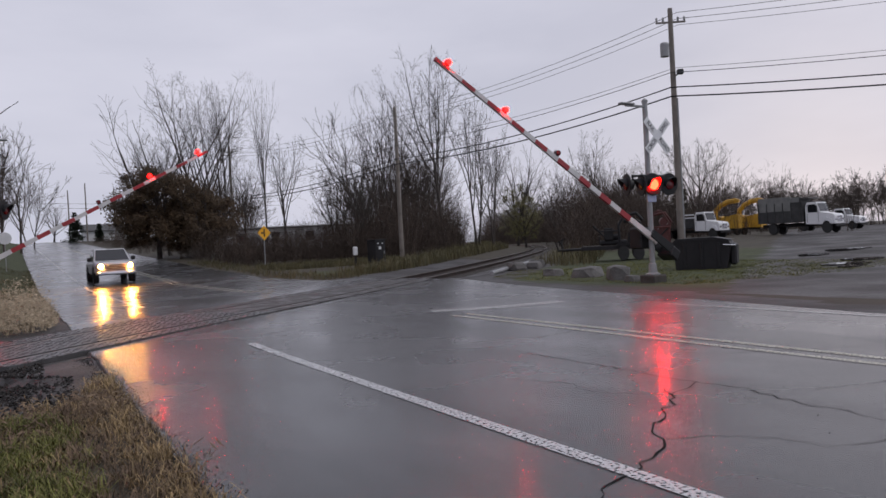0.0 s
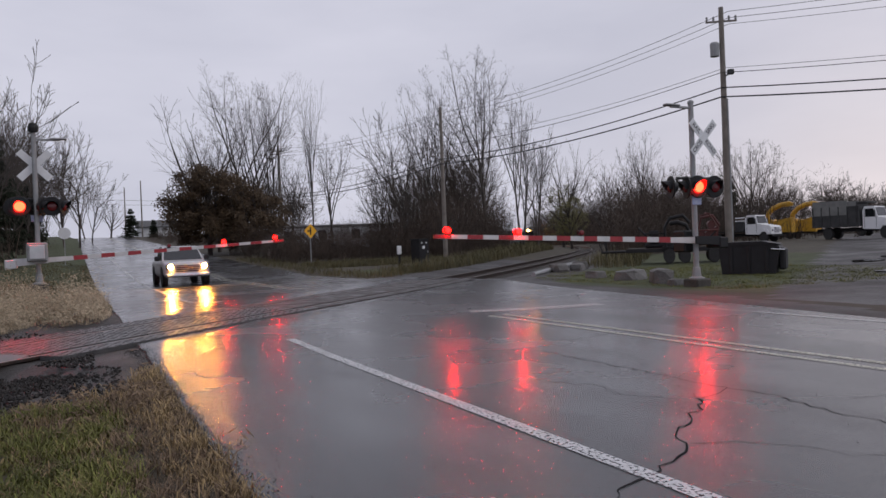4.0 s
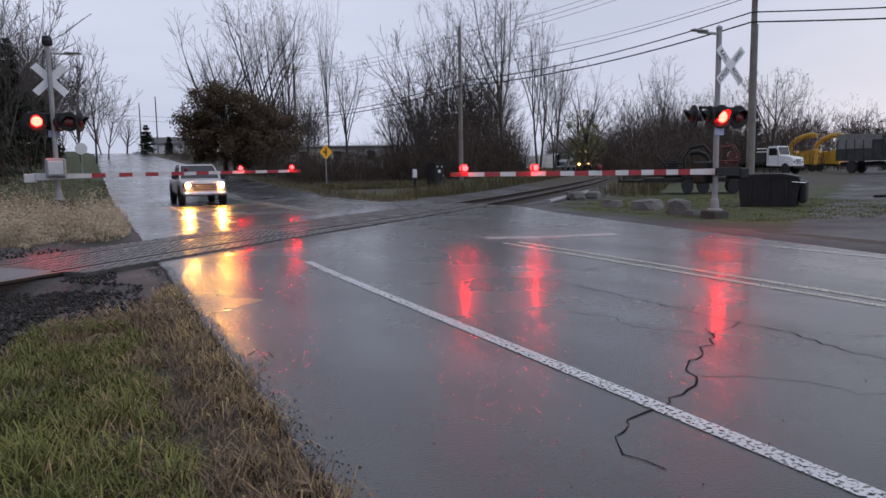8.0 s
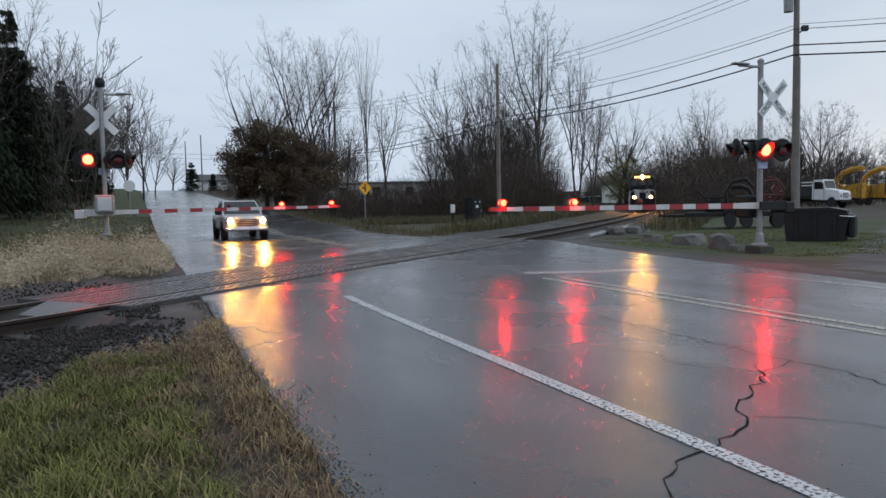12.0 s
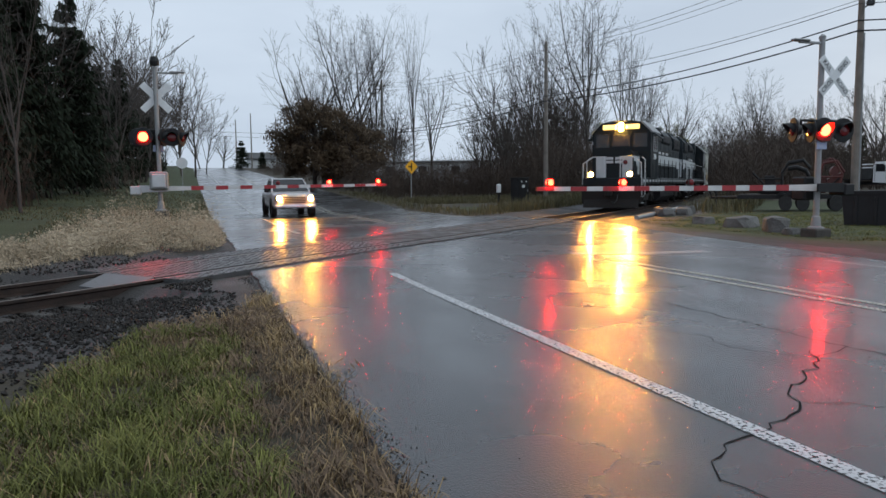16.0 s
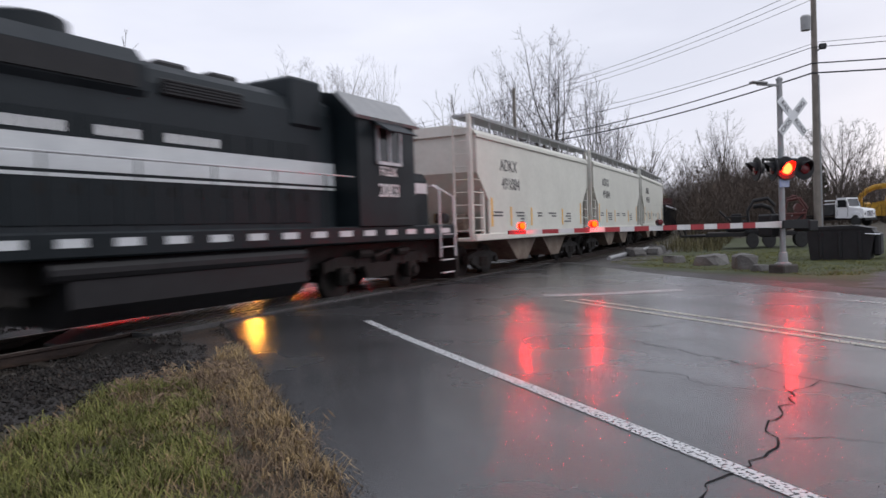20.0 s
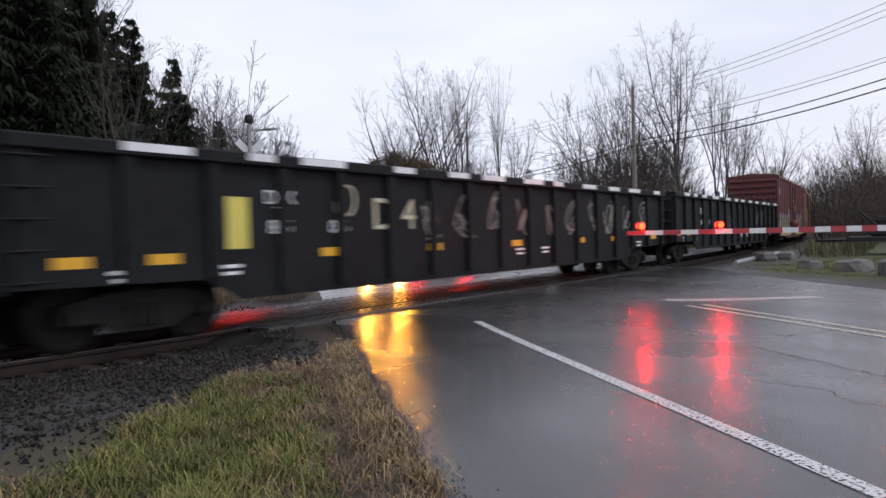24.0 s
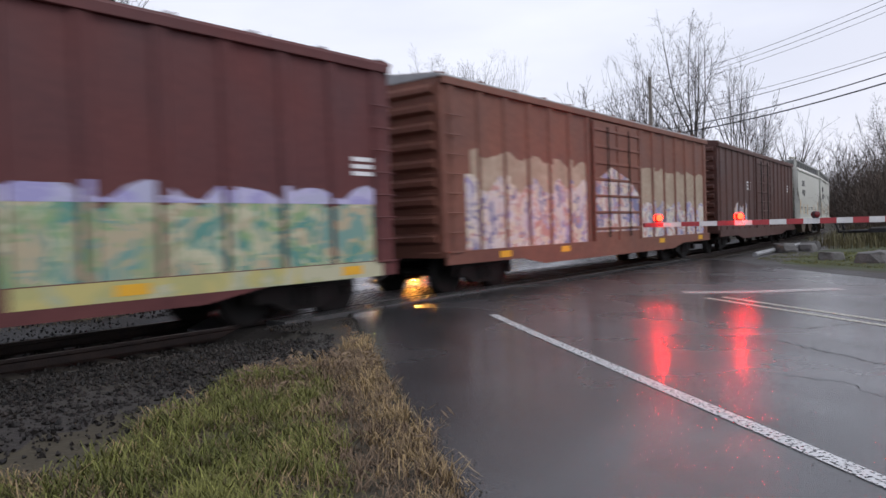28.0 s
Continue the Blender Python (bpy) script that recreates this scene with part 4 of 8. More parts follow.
        part("snow_plow", Shape().prism([(e + sg * 0.1, 0.60), (e + sg * 0.1, 0.14), (e + sg * 0.26, 0.12), (e + sg * 0.16, 0.40)], -1.35, 1.35), GRIME, L)
        coupler(L, sg * 9.0, sg)
        for sy in (1, -1):
            for k in range(4):
                part("step", STEP, LOCO_WHITE, L, "", pose(e - sg * 0.42, sy * 1.41, 0.34 + k * 0.33))
        sh = Shape()
        for sy in (1, -1):
            sh.path([(e - sg * 0.85, sy * 1.46, 0.75), (e - sg * 0.85, sy * 1.46, 2.45), (e - sg * 0.95, sy * 1.3, 2.6)], 0.028)
            sh.path([(e - sg * 0.05, sy * 1.46, 0.75), (e - sg * 0.02, sy * 1.42, 2.3), (e - sg * 0.12, sy * 0.95, 2.62), (e - sg * 0.12, sy * 0.4, 2.62), (e - sg * 0.1, sy * 0.4, 1.6)], 0.028)
        part("end_handrail", sh, LOCO_WHITE, L)
    for sy in (1, -1):
        sh = Shape().tube((-7.4, sy * 1.42, 2.62), (3.8, sy * 1.42, 2.62), 0.018, n=6)
        for i in range(8):
            part("stanchion", Shape().tube((-7.3 + i * 1.45, sy * 1.42, 1.58), (-7.3 + i * 1.45, sy * 1.42, 2.62), 0.018, n=6), BLACK, L)
        part("side_handrail", sh, ALU, L)
    tank = [(-1.35, 0.55), (-1.35, 1.1), (-1.2, 1.22), (1.2, 1.22), (1.35, 1.1), (1.35, 0.55), (1.05, 0.28), (-1.05, 0.28)]
    part("fuel_tank", Shape().prism(tank, -2.6, 2.3, "x"), BLACK, L)
    for sy in (1, -1):
        part("air_reservoir", Shape().tube((-2.9, sy * 1.28, 1.05), (2.2, sy * 1.28, 1.05), 0.15, n=12), BLACK, L)
    for x in (-5.2, 5.2):
        bogie(L, x, 2.74, True)
    return L


def hopper_car(marks, label):
    """Two-bay covered hopper, 12.7 m over couplers."""
    H = thing("hopper_car", label, "freight car", "train")
    side = [(-5.75, 4.12), (-5.75, 3.0), (-4.95, 2.2), (-4.95, 1.2), (4.95, 1.2), (4.95, 2.2), (5.75, 3.0), (5.75, 4.12)]
    for sy in (1, -1):
        part("side_sheet", Shape().prism(side, sy * 1.52 - 0.03, sy * 1.52 + 0.03), HOPPER, H)
    for sg in (1, -1):
        part("end_sheet", Shape().prism([(sg * 5.72, 4.12), (sg * 5.72, 3.02), (sg * 3.9, 1.3), (sg * 3.8, 1.36), (sg * 5.62, 3.1), (sg * 5.62, 4.12)], -1.5, 1.5), HOPPER_RUST if sg < 0 else HOPPER, H, "sloping end sheet")
    roof = [(-1.56, 4.08), (-1.5, 4.2), (-0.8, 4.38), (0.8, 4.38), (1.5, 4.2), (1.56, 4.08)]
    part("roof", Shape().prism(roof, -5.82, 5.82, "x"), HOPPER, H)
    part("side_sill", Shape().box(-6.0, 6.0, 1.47, 1.6, 1.05, 1.25, 0.02).box(-6.0, 6.0, -1.6, -1.47, 1.05, 1.25, 0.02), HOPPER, H)
    part("top_chord", Shape().box(-5.8, 5.8, 1.54, 1.6, 3.98, 4.1, 0.015).box(-5.8, 5.8, -1.6, -1.54, 3.98, 4.1, 0.015), HOPPER, H)
    rw = Shape()
    for sy in (1, -1):
        rw.box(-6.0, 6.0, sy * 1.22 - 0.3, sy * 1.22 + 0.3, 4.54, 4.62)
        for i in range(11):
            rw.box(-5.7 + i * 1.14 - 0.03, -5.7 + i * 1.14 + 0.03, sy * 1.46 - 0.02, sy * 1.46 + 0.02, 4.2, 4.55)
    part("running_board", rw, GALV, H, "galvanised roof walkway")
    hat = Shape()
    for i in range(5):
        hat.box(-4.6 + i * 2.1, -3.8 + i * 2.1, -0.4, 0.4, 4.36, 4.5, 0.04)
    part("roof_hatch", hat, HOPPER, H)
    for sg in (1, -1):
        ends = Shape().box(min(sg * 5.0, sg * 6.05), max(sg * 5.0, sg * 6.05), -1.5, 1.5, 1.05, 1.15, 0.02)
        for sy in (1, -1):
            ends.box(sg * 6.0 - 0.05, sg * 6.0 + 0.05, sy * 1.45 - 0.06, sy * 1.45 + 0.06, 1.1, 4.62)
            ends.box(sg * 5.2 - 0.05, sg * 5.2 + 0.05, sy * 1.45 - 0.05, sy * 1.45 + 0.05, 1.1, 2.6)
        part("end_platform", ends, HOPPER, H)
        lad = Shape()
        for k in range(9):
            z = 1.35 + k * 0.36
            lad.tube((sg * 6.02, 0.95, z), (sg * 6.02, 1.45, z), 0.016, n=6).tube((sg * 6.02, -1.45, z), (sg * 6.02, -0.95, z), 0.016, n=6)
            if k < 5:
                for sy in (1, -1):
                    lad.tube((sg * 5.3, sy * 1.53, z), (sg * 5.95, sy * 1.53, z), 0.016, n=6)
        for sy in (1, -1):
            lad.box(sg * 6.02 - 0.03, sg * 6.02 + 0.03, sy * 0.95 - 0.02, sy * 0.95 + 0.02, 1.15, 4.5)
        part("ladder", lad, HOPPER, H)
        post = Shape().tube((sg * 5.5, 0.5, 1.1), (sg * 5.0, 0.5, 2.4), 0.05).tube((sg * 5.5, -0.5, 1.1), (sg * 5.0, -0.5, 2.4), 0.05)
        post.revolve([(0.22, -0.25), (0.25, -0.2), (0.25, 0.2), (0.22, 0.25)], (sg * 5.35, 0.75, 1.6), "y", 12)
        part("brake_gear", post, HOPPER_RUST, H)
        coupler(H, sg * 6.37, sg)
        bogie(H, sg * 4.55)
    for cx in (-1.75, 1.75):
        bay = Shape()
        bay.prism([(cx - 1.7, 1.25), (cx + 1.7, 1.25), (cx + 0.45, 0.35), (cx - 0.45, 0.35)], -1.35, 1.35)
        part("discharge_bay", bay, HOPPER_RUST, H, "rust-stained discharge bay")
    part("centre_sill", Shape().box(-6.0, 6.0, -0.2, 0.2, 0.75, 1.1, 0.02), HOPPER_RUST, H)
    mk, num = marks
    rnd = random.Random(num)
    for sy in (1, -1):
        rot = Euler((radians(90), 0, 0 if sy < 0 else radians(180))).to_matrix().to_4x4()
        letters("reporting_mark", mk, 0.52, LETTER_DARK, H, Matrix.Translation((sy * 3.3, sy * 1.556, 3.30)) @ rot)
        letters("car_number", num, 0.52, LETTER_DARK, H, Matrix.Translation((sy * 3.15, sy * 1.556, 2.74)) @ rot)
        for gx, n in ((-3.3, 4), (-1.4, 2), (0.2, 2), (2.0, 4), (3.9, 2)):
            for k in range(n):
                w = rnd.uniform(0.35, 0.9)
                part("stencil_bar", Shape().box(gx, gx + w, sy * 1.553 - 0.003, sy * 1.553 + 0.003, 1.85 - k * 0.1, 1.90 - k * 0.1), LETTER_DARK, H)
        for gx in (-4.7, -2.2, 1.3, 3.2, 4.75):
            part("reflector", STRIP if abs(gx) < 4 else LONG_STRIP, REFLECTOR, H, "", pose(gx, sy * 1.554, 1.45))
    if num.endswith("44"):
        tag = Shape()
        for gx in (-3.6, -2.9, -2.3, -1.6, 2.5, 2.9):
            scribble(tag, gx, 1.5, 0.55, 0.75, -1.558, rnd, 0.06)
        part("graffiti", tag, LETTER_DARK, H, "small black sprayed tag")
    return H


def scribble(sh, x, z, w, h, y, rnd, th=0.045):
    """A loose spray-painted squiggle on a side sheet."""
    pts = []
    a, b, c = rnd.uniform(1, 3), rnd.uniform(1, 3), rnd.uniform(0, 6)
    n = 22
    for i in range(n + 1):
        t = i / n
        pts.append((x + w * (0.5 + 0.5 * math.sin(a * 2 * t * math.pi * 0.7 + c)) * 0.7 + w * 0.3 * t, z + h * (0.5 + 0.5 * math.sin(b * 2 * t * math.pi * 0.8 + c * 2))))
    for p, q in zip(pts, pts[1:]):
        dx, dz = q[0] - p[0], q[1] - p[1]
        ln = math.hypot(dx, dz) or 1
        nx, nz = -dz / ln * th / 2, dx / ln * th / 2
        o = len(sh.v)
        sh.v += [(p[0] + nx, y, p[1] + nz), (p[0] - nx, y, p[1] - nz), (q[0] - nx, y, q[1] - nz), (q[0] + nx, y, q[1] + nz)]
        sh.f.append((o, o + 1, o + 2, o + 3))


def gondola_car(number, seed, label):
    G = thing("gondola_car", label, "freight car", "train")
    rnd = random.Random(seed)
    z0, z1, hl = 0.62, 2.58, 10.15
    for sy in (1, -1):
        part("side_sheet", Shape().prism([(-hl, z1), (-hl, z0 + 0.25), (-7.6, z0 + 0.22), (-7.0, z0 - 0.1), (7.0, z0 - 0.1), (7.6, z0 + 0.22), (hl, z0 + 0.25), (hl, z1)], sy * 1.44 - 0.02, sy * 1.44 + 0.02), GONDOLA, G)
        for i in range(17):
            x = -9.95 + i * 1.244
            part("rib", Shape().prism([(sy * 1.455, z0 if abs(x) < 7 else z0 + 0.25), (sy * 1.455, z1 - 0.1), (sy * 1.55, z1 - 0.1), (sy * 1.55, z0 if abs(x) < 7 else z0 + 0.25)], x - 0.09, x + 0.09, "x"), GONDOLA, G)
        part("top_chord", Shape().box(-hl, hl, sy * 1.5 - 0.09, sy * 1.5 + 0.09, z1 - 0.12, z1 + 0.06, 0.02), GONDOLA, G)
        x = -9.6
        while x < 9.3:
            w = rnd.uniform(0.45, 1.0)
            part("chord_patch", Shape().box(x, x + w, sy * 1.595 - 0.004, sy * 1.595 + 0.004, z1 - 0.06, z1 + 0.05), LETTER, G)
            x += w + rnd.uniform(0.5, 1.3)
    for sg in (1, -1):
        e = Shape().box(sg * hl - 0.04, sg * hl + 0.04, -1.44, 1.44, z0 + 0.2, z1 + 0.05)
        for k in range(4):
            e.box(min(sg * hl, sg * (hl + 0.1)), max(sg * hl, sg * (hl + 0.1)), -1.4, 1.4, 1.15 + k * 0.38, 1.27 + k * 0.38, 0.02)
        part("end_sheet", e, GONDOLA, G)
        lad = Shape()
        for k in range(5):
            lad.tube((sg * (hl - 0.5), 1.57, 0.95 + k * 0.36), (sg * (hl - 0.02), 1.57, 0.95 + k * 0.36), 0.016, n=6)
            lad.tube((sg * (hl - 0.5), -1.57, 0.95 + k * 0.36), (sg * (hl - 0.02), -1.57, 0.95 + k * 0.36), 0.016, n=6)
        part("grab_irons", lad, GONDOLA, G)
        coupler(G, sg * 10.75, sg)
        bogie(G, sg * 8.3)
    part("floor", Shape().box(-hl, hl, -1.42, 1.42, 1.05, 1.12).box(-hl, hl, -0.2, 0.2, 0.7, 1.06), GONDOLA, G)
    for i in range(8):
        x = -8.6 + i * 2.45
        for sy in (1, -1):
            ring = Shape().path([(x + 0.11 * math.cos(k * math.pi / 6), sy * 1.5, z1 + 0.17 + 0.11 * math.sin(k * math.pi / 6)) for k in range(13)], 0.03, 6)
            part("lifting_eye", ring, BLACK, G)
    spray = Shape()
    for sy in (1, -1):
        rot = Euler((radians(90), 0, 0 if sy < 0 else radians(180))).to_matrix().to_4x4()
        y = sy * 1.4625
        for x in (-9.3, -6.2, -4.0, -0.7, 2.4, 5.2, 8.2, 9.4):
            part("reflector", PATCH, REFLECTOR, G, "", pose(x, y, 1.08))
        for x in (-8.2, -2.2, -1.0, 7.0, 8.6):
            part("stencil_bar", Shape().box(x, x + 0.35, y - 0.003, y + 0.003, 0.98, 1.03), LETTER, G)
            part("stencil_bar", Shape().box(x + 0.02, x + 0.3, y - 0.003, y + 0.003, 0.88, 0.93), LETTER, G)
        for x in (-8.9, -7.6, -6.4, -5.2, -3.9, -2.7, -1.5, -0.3, 0.9, 2.1) if seed == 1 else (-6.4, -5.2, 1.0):
            for _ in range(2 if seed == 1 else 1):
                scribble(spray, x + rnd.uniform(0, 0.2), 1.3 + rnd.uniform(0, 0.2), rnd.uniform(0.5, 0.85), rnd.uniform(0.5, 0.9), y + sy * 0.006, rnd, rnd.uniform(0.025, 0.042))
        lx = -4.0 * (1 if sy < 0 else -1)
        letters("reporting_mark", "DJJX", 0.30, LETTER, G, Matrix.Translation((lx - 2.25 * (1 if sy < 0 else -1), y + sy * 0.01, 2.0)) @ rot)
        letters("car_number", number.split()[0], 0.30, LETTER, G, Matrix.Translation((lx - 2.25 * (1 if sy < 0 else -1), y + sy * 0.01, 1.55)) @ rot)
        letters("car_number", number.split()[1], 0.30, LETTER, G, Matrix.Translation((lx - 1.0 * (1 if sy < 0 else -1), y + sy * 0.01, 1.55)) @ rot)
    part("graffiti", spray, SPRAY, G, "pale sprayed squiggles")
    if seed == 1:
        part("yellow_panel", Shape().box(6.85, 7.22, 1.4605, 1.464, 1.25, 2.0), YELLOW_PATCH, G, "worn yellow panel")
        letters("painted_mark", "D 4", 0.8, CREAM_MARK, G, Matrix.Translation((3.6, 1.475, 1.75)) @ Euler((radians(90), 0, radians(180))).to_matrix().to_4x4(), label="cream sprayed mark")
        tag = Shape()
        scribble(tag, 4.55, 1.75, 0.55, 0.5, 1.468, rnd, 0.05)
        part("graffiti", tag, CREAM_MARK, G, "cream sprayed squiggle")
    return G


def box_car(paint, label, art, seed):
    C = thing("box_car", label, "freight car", "train")
    rnd = random.Random(seed)
    z0, z1, hl = 0.80, 4.28, 7.95
    for sy in (1, -1):
        part("side_sheet", Shape().box(-hl, hl, sy * 1.40 - 0.02, sy * 1.40 + 0.02, z0, z1), paint, C)
        part("side_sill", Shape().prism([(-hl, z0 + 0.12), (-hl, z0 - 0.14), (-5.2, z0 - 0.14), (-4.2, z0 - 0.3), (4.2, z0 - 0.3), (5.2, z0 - 0.14), (hl, z0 - 0.14), (hl, z0 + 0.12)], sy * 1.47 - 0.03, sy * 1.47 + 0.03), paint, C)
        xs = [s * (1.75 + 0.98 * i) for s in (-1, 1) for i in range(7)]
        for x in xs:
            part("rib", Shape().prism([(x - 0.12, sy * 1.415), (x - 0.06, sy * 1.475), (x + 0.06, sy * 1.475), (x + 0.12, sy * 1.415)], z0 + 0.1, z1 - 0.12, "z"), paint, C)
        part("top_chord", Shape().box(-hl, hl, sy * 1.45 - 0.05, sy * 1.45 + 0.05, z1 - 0.13, z1 + 0.02, 0.01), paint, C)
        door = part("door", Shape().box(-1.55, 1.55, sy * 1.46 - 0.03, sy * 1.46 + 0.03, z0 + 0.08, z1 - 0.18, 0.01), paint, C, "sliding door with pressed ribs")
        dr = Shape()
        for k in range(7):
            dr.box(-1.5, 1.5, sy * 1.50 - 0.02, sy * 1.50 + 0.02, z0 + 0.4 + k * 0.44, z0 + 0.47 + k * 0.44, 0.01)
        for x in (-1.5, 0.0, 1.5):
            dr.box(x - 0.04, x + 0.04, sy * 1.50 - 0.02, sy * 1.50 + 0.02, z0 + 0.1, z1 - 0.2)
        part("door_rib", dr, paint, door)
        part("door_rod", Shape().tube((0.7, sy * 1.54, z0 + 0.2), (0.7, sy * 1.54, z1 - 0.3), 0.02).tube((-0.7, sy * 1.54, z0 + 0.2), (-0.7, sy * 1.54, z1 - 0.3), 0.02), GRIME, door)
        art(C, sy, z0, z1, rnd)
    for sg in (1, -1):
        part("end_wall", Shape().box(sg * hl - 0.03, sg * hl + 0.03, -1.4, 1.4, z0, z1 + 0.1), paint, C)
        rb = Shape()
        for k in range(9):
            z = z0 + 0.25 + k * 0.36
            rb.prism([(sg * (hl + 0.02), z), (sg * (hl + 0.13), z + 0.07), (sg * (hl + 0.13), z + 0.16), (sg * (hl + 0.02), z + 0.24)], -1.3, 1.3)
        part("end_corrugation", rb, paint, C)
        lad = Shape()
        for k in range(8):
            z = z0 + 0.1 + k * 0.38
            for sy in (1, -1):
                lad.tube((sg * (hl - 0.5), sy * 1.53, z), (sg * (hl - 0.04), sy * 1.53, z), 0.015, n=6)
                if k < 5:
                    lad.tube((sg * (hl + 0.16), sy * 0.95, z), (sg * (hl + 0.16), sy * 1.4, z), 0.015, n=6)
        part("ladder", lad, paint, C)
        coupler(C, sg * 8.75, sg)
        bogie(C, sg * 6.2)
    roof = [(-1.48, z1), (-1.46, z1 + 0.06), (0, z1 + 0.22), (1.46, z1 + 0.06), (1.48, z1)]
    rf = part("roof", Shape().prism(roof, -hl - 0.05, hl + 0.05, "x"), GALV if paint is BOX_ORANGE else paint, C)
    seams = Shape()
    for i in range(13):
        x = -7.8 + i * 1.3
        seams.prism([(-1.46, z1 + 0.06), (0, z1 + 0.22), (1.46, z1 + 0.06), (1.46, z1 + 0.1), (0, z1 + 0.26), (-1.46, z1 + 0.1)], x - 0.03, x + 0.03, "x")
    part("roof_seam", seams, paint, rf)
    part("underframe", Shape().box(-hl, hl, -0.25, 0.25, 0.72, 1.02).box(-4, 4, -0.9, -0.6, 0.6, 0.95, 0.05), GRIME, C)
    return C


def decal(C, name, outline, sy, material, label, lift=0.0):
    """Paint on the side sheet between the ribs, an outline in (x, z)."""
    y = sy * (1.424 + lift)
    sh = Shape()
    sh.prism(outline, y - 0.002, y + 0.002)
    part(name, sh, material, C, label)


def rib_decals(C, sy, x0, x1, low, top, material, label, rnd, wave=0.12, lift=0.0):
    """Paint that follows the ribs, panel by panel, with a wavy upper edge."""
    n = max(2, int((x1 - x0) / 0.25))
    ups = [(x0 + (x1 - x0) * i / n, top + wave * math.sin(i * 1.3 + rnd.uniform(-0.5, 0.5)) + rnd.uniform(-0.05, 0.05)) for i in range(n + 1)]
    for dy, (a, b) in ((0.0, (0, 1)), (0.056, (0, 1))):
        sh = Shape()
        y = sy * (1.4235 + dy + lift)
        if dy == 0.0:
            pts = [(x0, low), (x1, low)] + list(reversed(ups))
            sh.prism(pts, y - 0.0015, y + 0.0015)
        else:
            for s in (-1, 1):
                for i in range(7):
                    x = s * (1.75 + 0.98 * i)
                    if x0 < x < x1:
                        t = top + wave * math.sin(i * 2.1)
                        part("graffiti", Shape().box(x - 0.06, x + 0.06, y - 0.0015, y + 0.0015, max(low, 0.91), t), material, C)
            continue
        part("graffiti", sh, material, C, label)


def art_brown(C, sy, z0, z1, rnd):
    rib_decals(C, sy, -7.5, -1.65, 0.92, 1.95, GRAF_GREEN, "green and cream graffiti lettering", rnd)
    rib_decals(C, sy, -7.6, -1.7, 1.88, 2.06, GRAF_LILAC, "lilac graffiti outline", rnd, 0.1, 0.003)
    rib_decals(C, sy, 1.65, 7.3, 0.92, 1.92, GRAF_GREEN, "green and cream graffiti lettering", rnd)
    rib_decals(C, sy, 1.7, 7.5, 1.84, 2.02, GRAF_LILAC, "lilac graffiti outline", rnd, 0.1, 0.003)
    for a, b in ((-7.6, -1.8), (1.8, 7.4)):
        decal(C, "graffiti", [(a, 0.66), (b, 0.66), (b, 0.91), (a, 0.91)], sy, GRAF_YELLOW, "yellow-green graffiti on the sill", 0.078)
    decal(C, "graffiti", [(6.9, 0.95), (7.85, 0.95), (7.8, 1.65), (7.0, 1.7)], sy, GRAF_LILAC, "lilac graffiti at the car end", 0.006)
    decal(C, "graffiti", [(-1.4, 0.95), (-0.5, 0.92), (-0.4, 1.6), (-1.3, 1.8)], sy, GRAF_LILAC, "lilac graffiti patch on the door", 0.075)
    decal(C, "graffiti", [(-1.5, 2.2), (-0.7, 2.25), (-0.75, 2.75), (-1.45, 2.8)], sy, CREAM, "worn cream patch on the door", 0.095)
    for gx, gz, gw in ((-1.2, 3.35, 1.0), (-0.4, 2.95, 1.1), (-1.3, 1.5, 0.7), (-0.3, 2.5, 0.5)):
        decal(C, "scratch", [(gx, gz), (gx + gw, gz - 0.02), (gx + gw, gz + 0.05), (gx, gz + 0.06)], sy, CREAM, "scraped pale streak", 0.1)
    for x, z in ((-7.6, 2.6), (2.2, 2.7), (6.9, 3.5), (1.6, 2.3)):
        for k in range(3):
            part("stencil_bar", Shape().box(x, x + 0.55, sy * 1.424 - 0.003, sy * 1.424 + 0.003, z - k * 0.12, z + 0.07 - k * 0.12), LETTER, C)
    for x in (-6.9, -3.2, 3.2, 5.9):
        part("reflector", PATCH, REFLECTOR, C, "", pose(x, sy * 1.505, 0.72))


def art_orange(C, sy, z0, z1, rnd):
    rib_decals(C, sy, -7.6, -1.7, 0.92, 3.0, CREAM, "cream painted panel", rnd, 0.06)
    rib_decals(C, sy, -7.6, -1.7, 0.85, 1.9, GRAF_MIX, "violet and white graffiti lettering", rnd, 0.15, 0.003)
    rib_decals(C, sy, 1.75, 7.0, 0.92, 2.9, CREAM, "cream painted panel", rnd, 0.1)
    rib_decals(C, sy, 1.75, 7.2, 0.85, 2.3, GRAF_MIX, "pale graffiti lettering", rnd, 0.2, 0.003)
    decal(C, "graffiti", [(-1.45, 1.15), (1.45, 1.15), (1.4, 2.5), (0.4, 2.9), (-0.8, 2.6), (-1.4, 2.2)], sy, GRAF_MIX, "graffiti over the door", 0.071)
    for x in (-6.9, -3.2, 3.2, 5.9):
        part("reflector", PATCH, REFLECTOR, C, "", pose(x, sy * 1.505, 0.72))


def art_dark(C, sy, z0, z1, rnd):
    rib_decals(C, sy, 3.2, 5.6, 1.1, 1.9, GRAF_MIX, "pale graffiti lettering", rnd, 0.2)
    for x, z in ((-7.0, 3.0), (2.4, 2.9)):
        for k in range(3):
            part("stencil_bar", Shape().box(x, x + 0.7, sy * 1.424 - 0.003, sy * 1.424 + 0.003, z - k * 0.14, z + 0.08 - k * 0.14), LETTER, C)


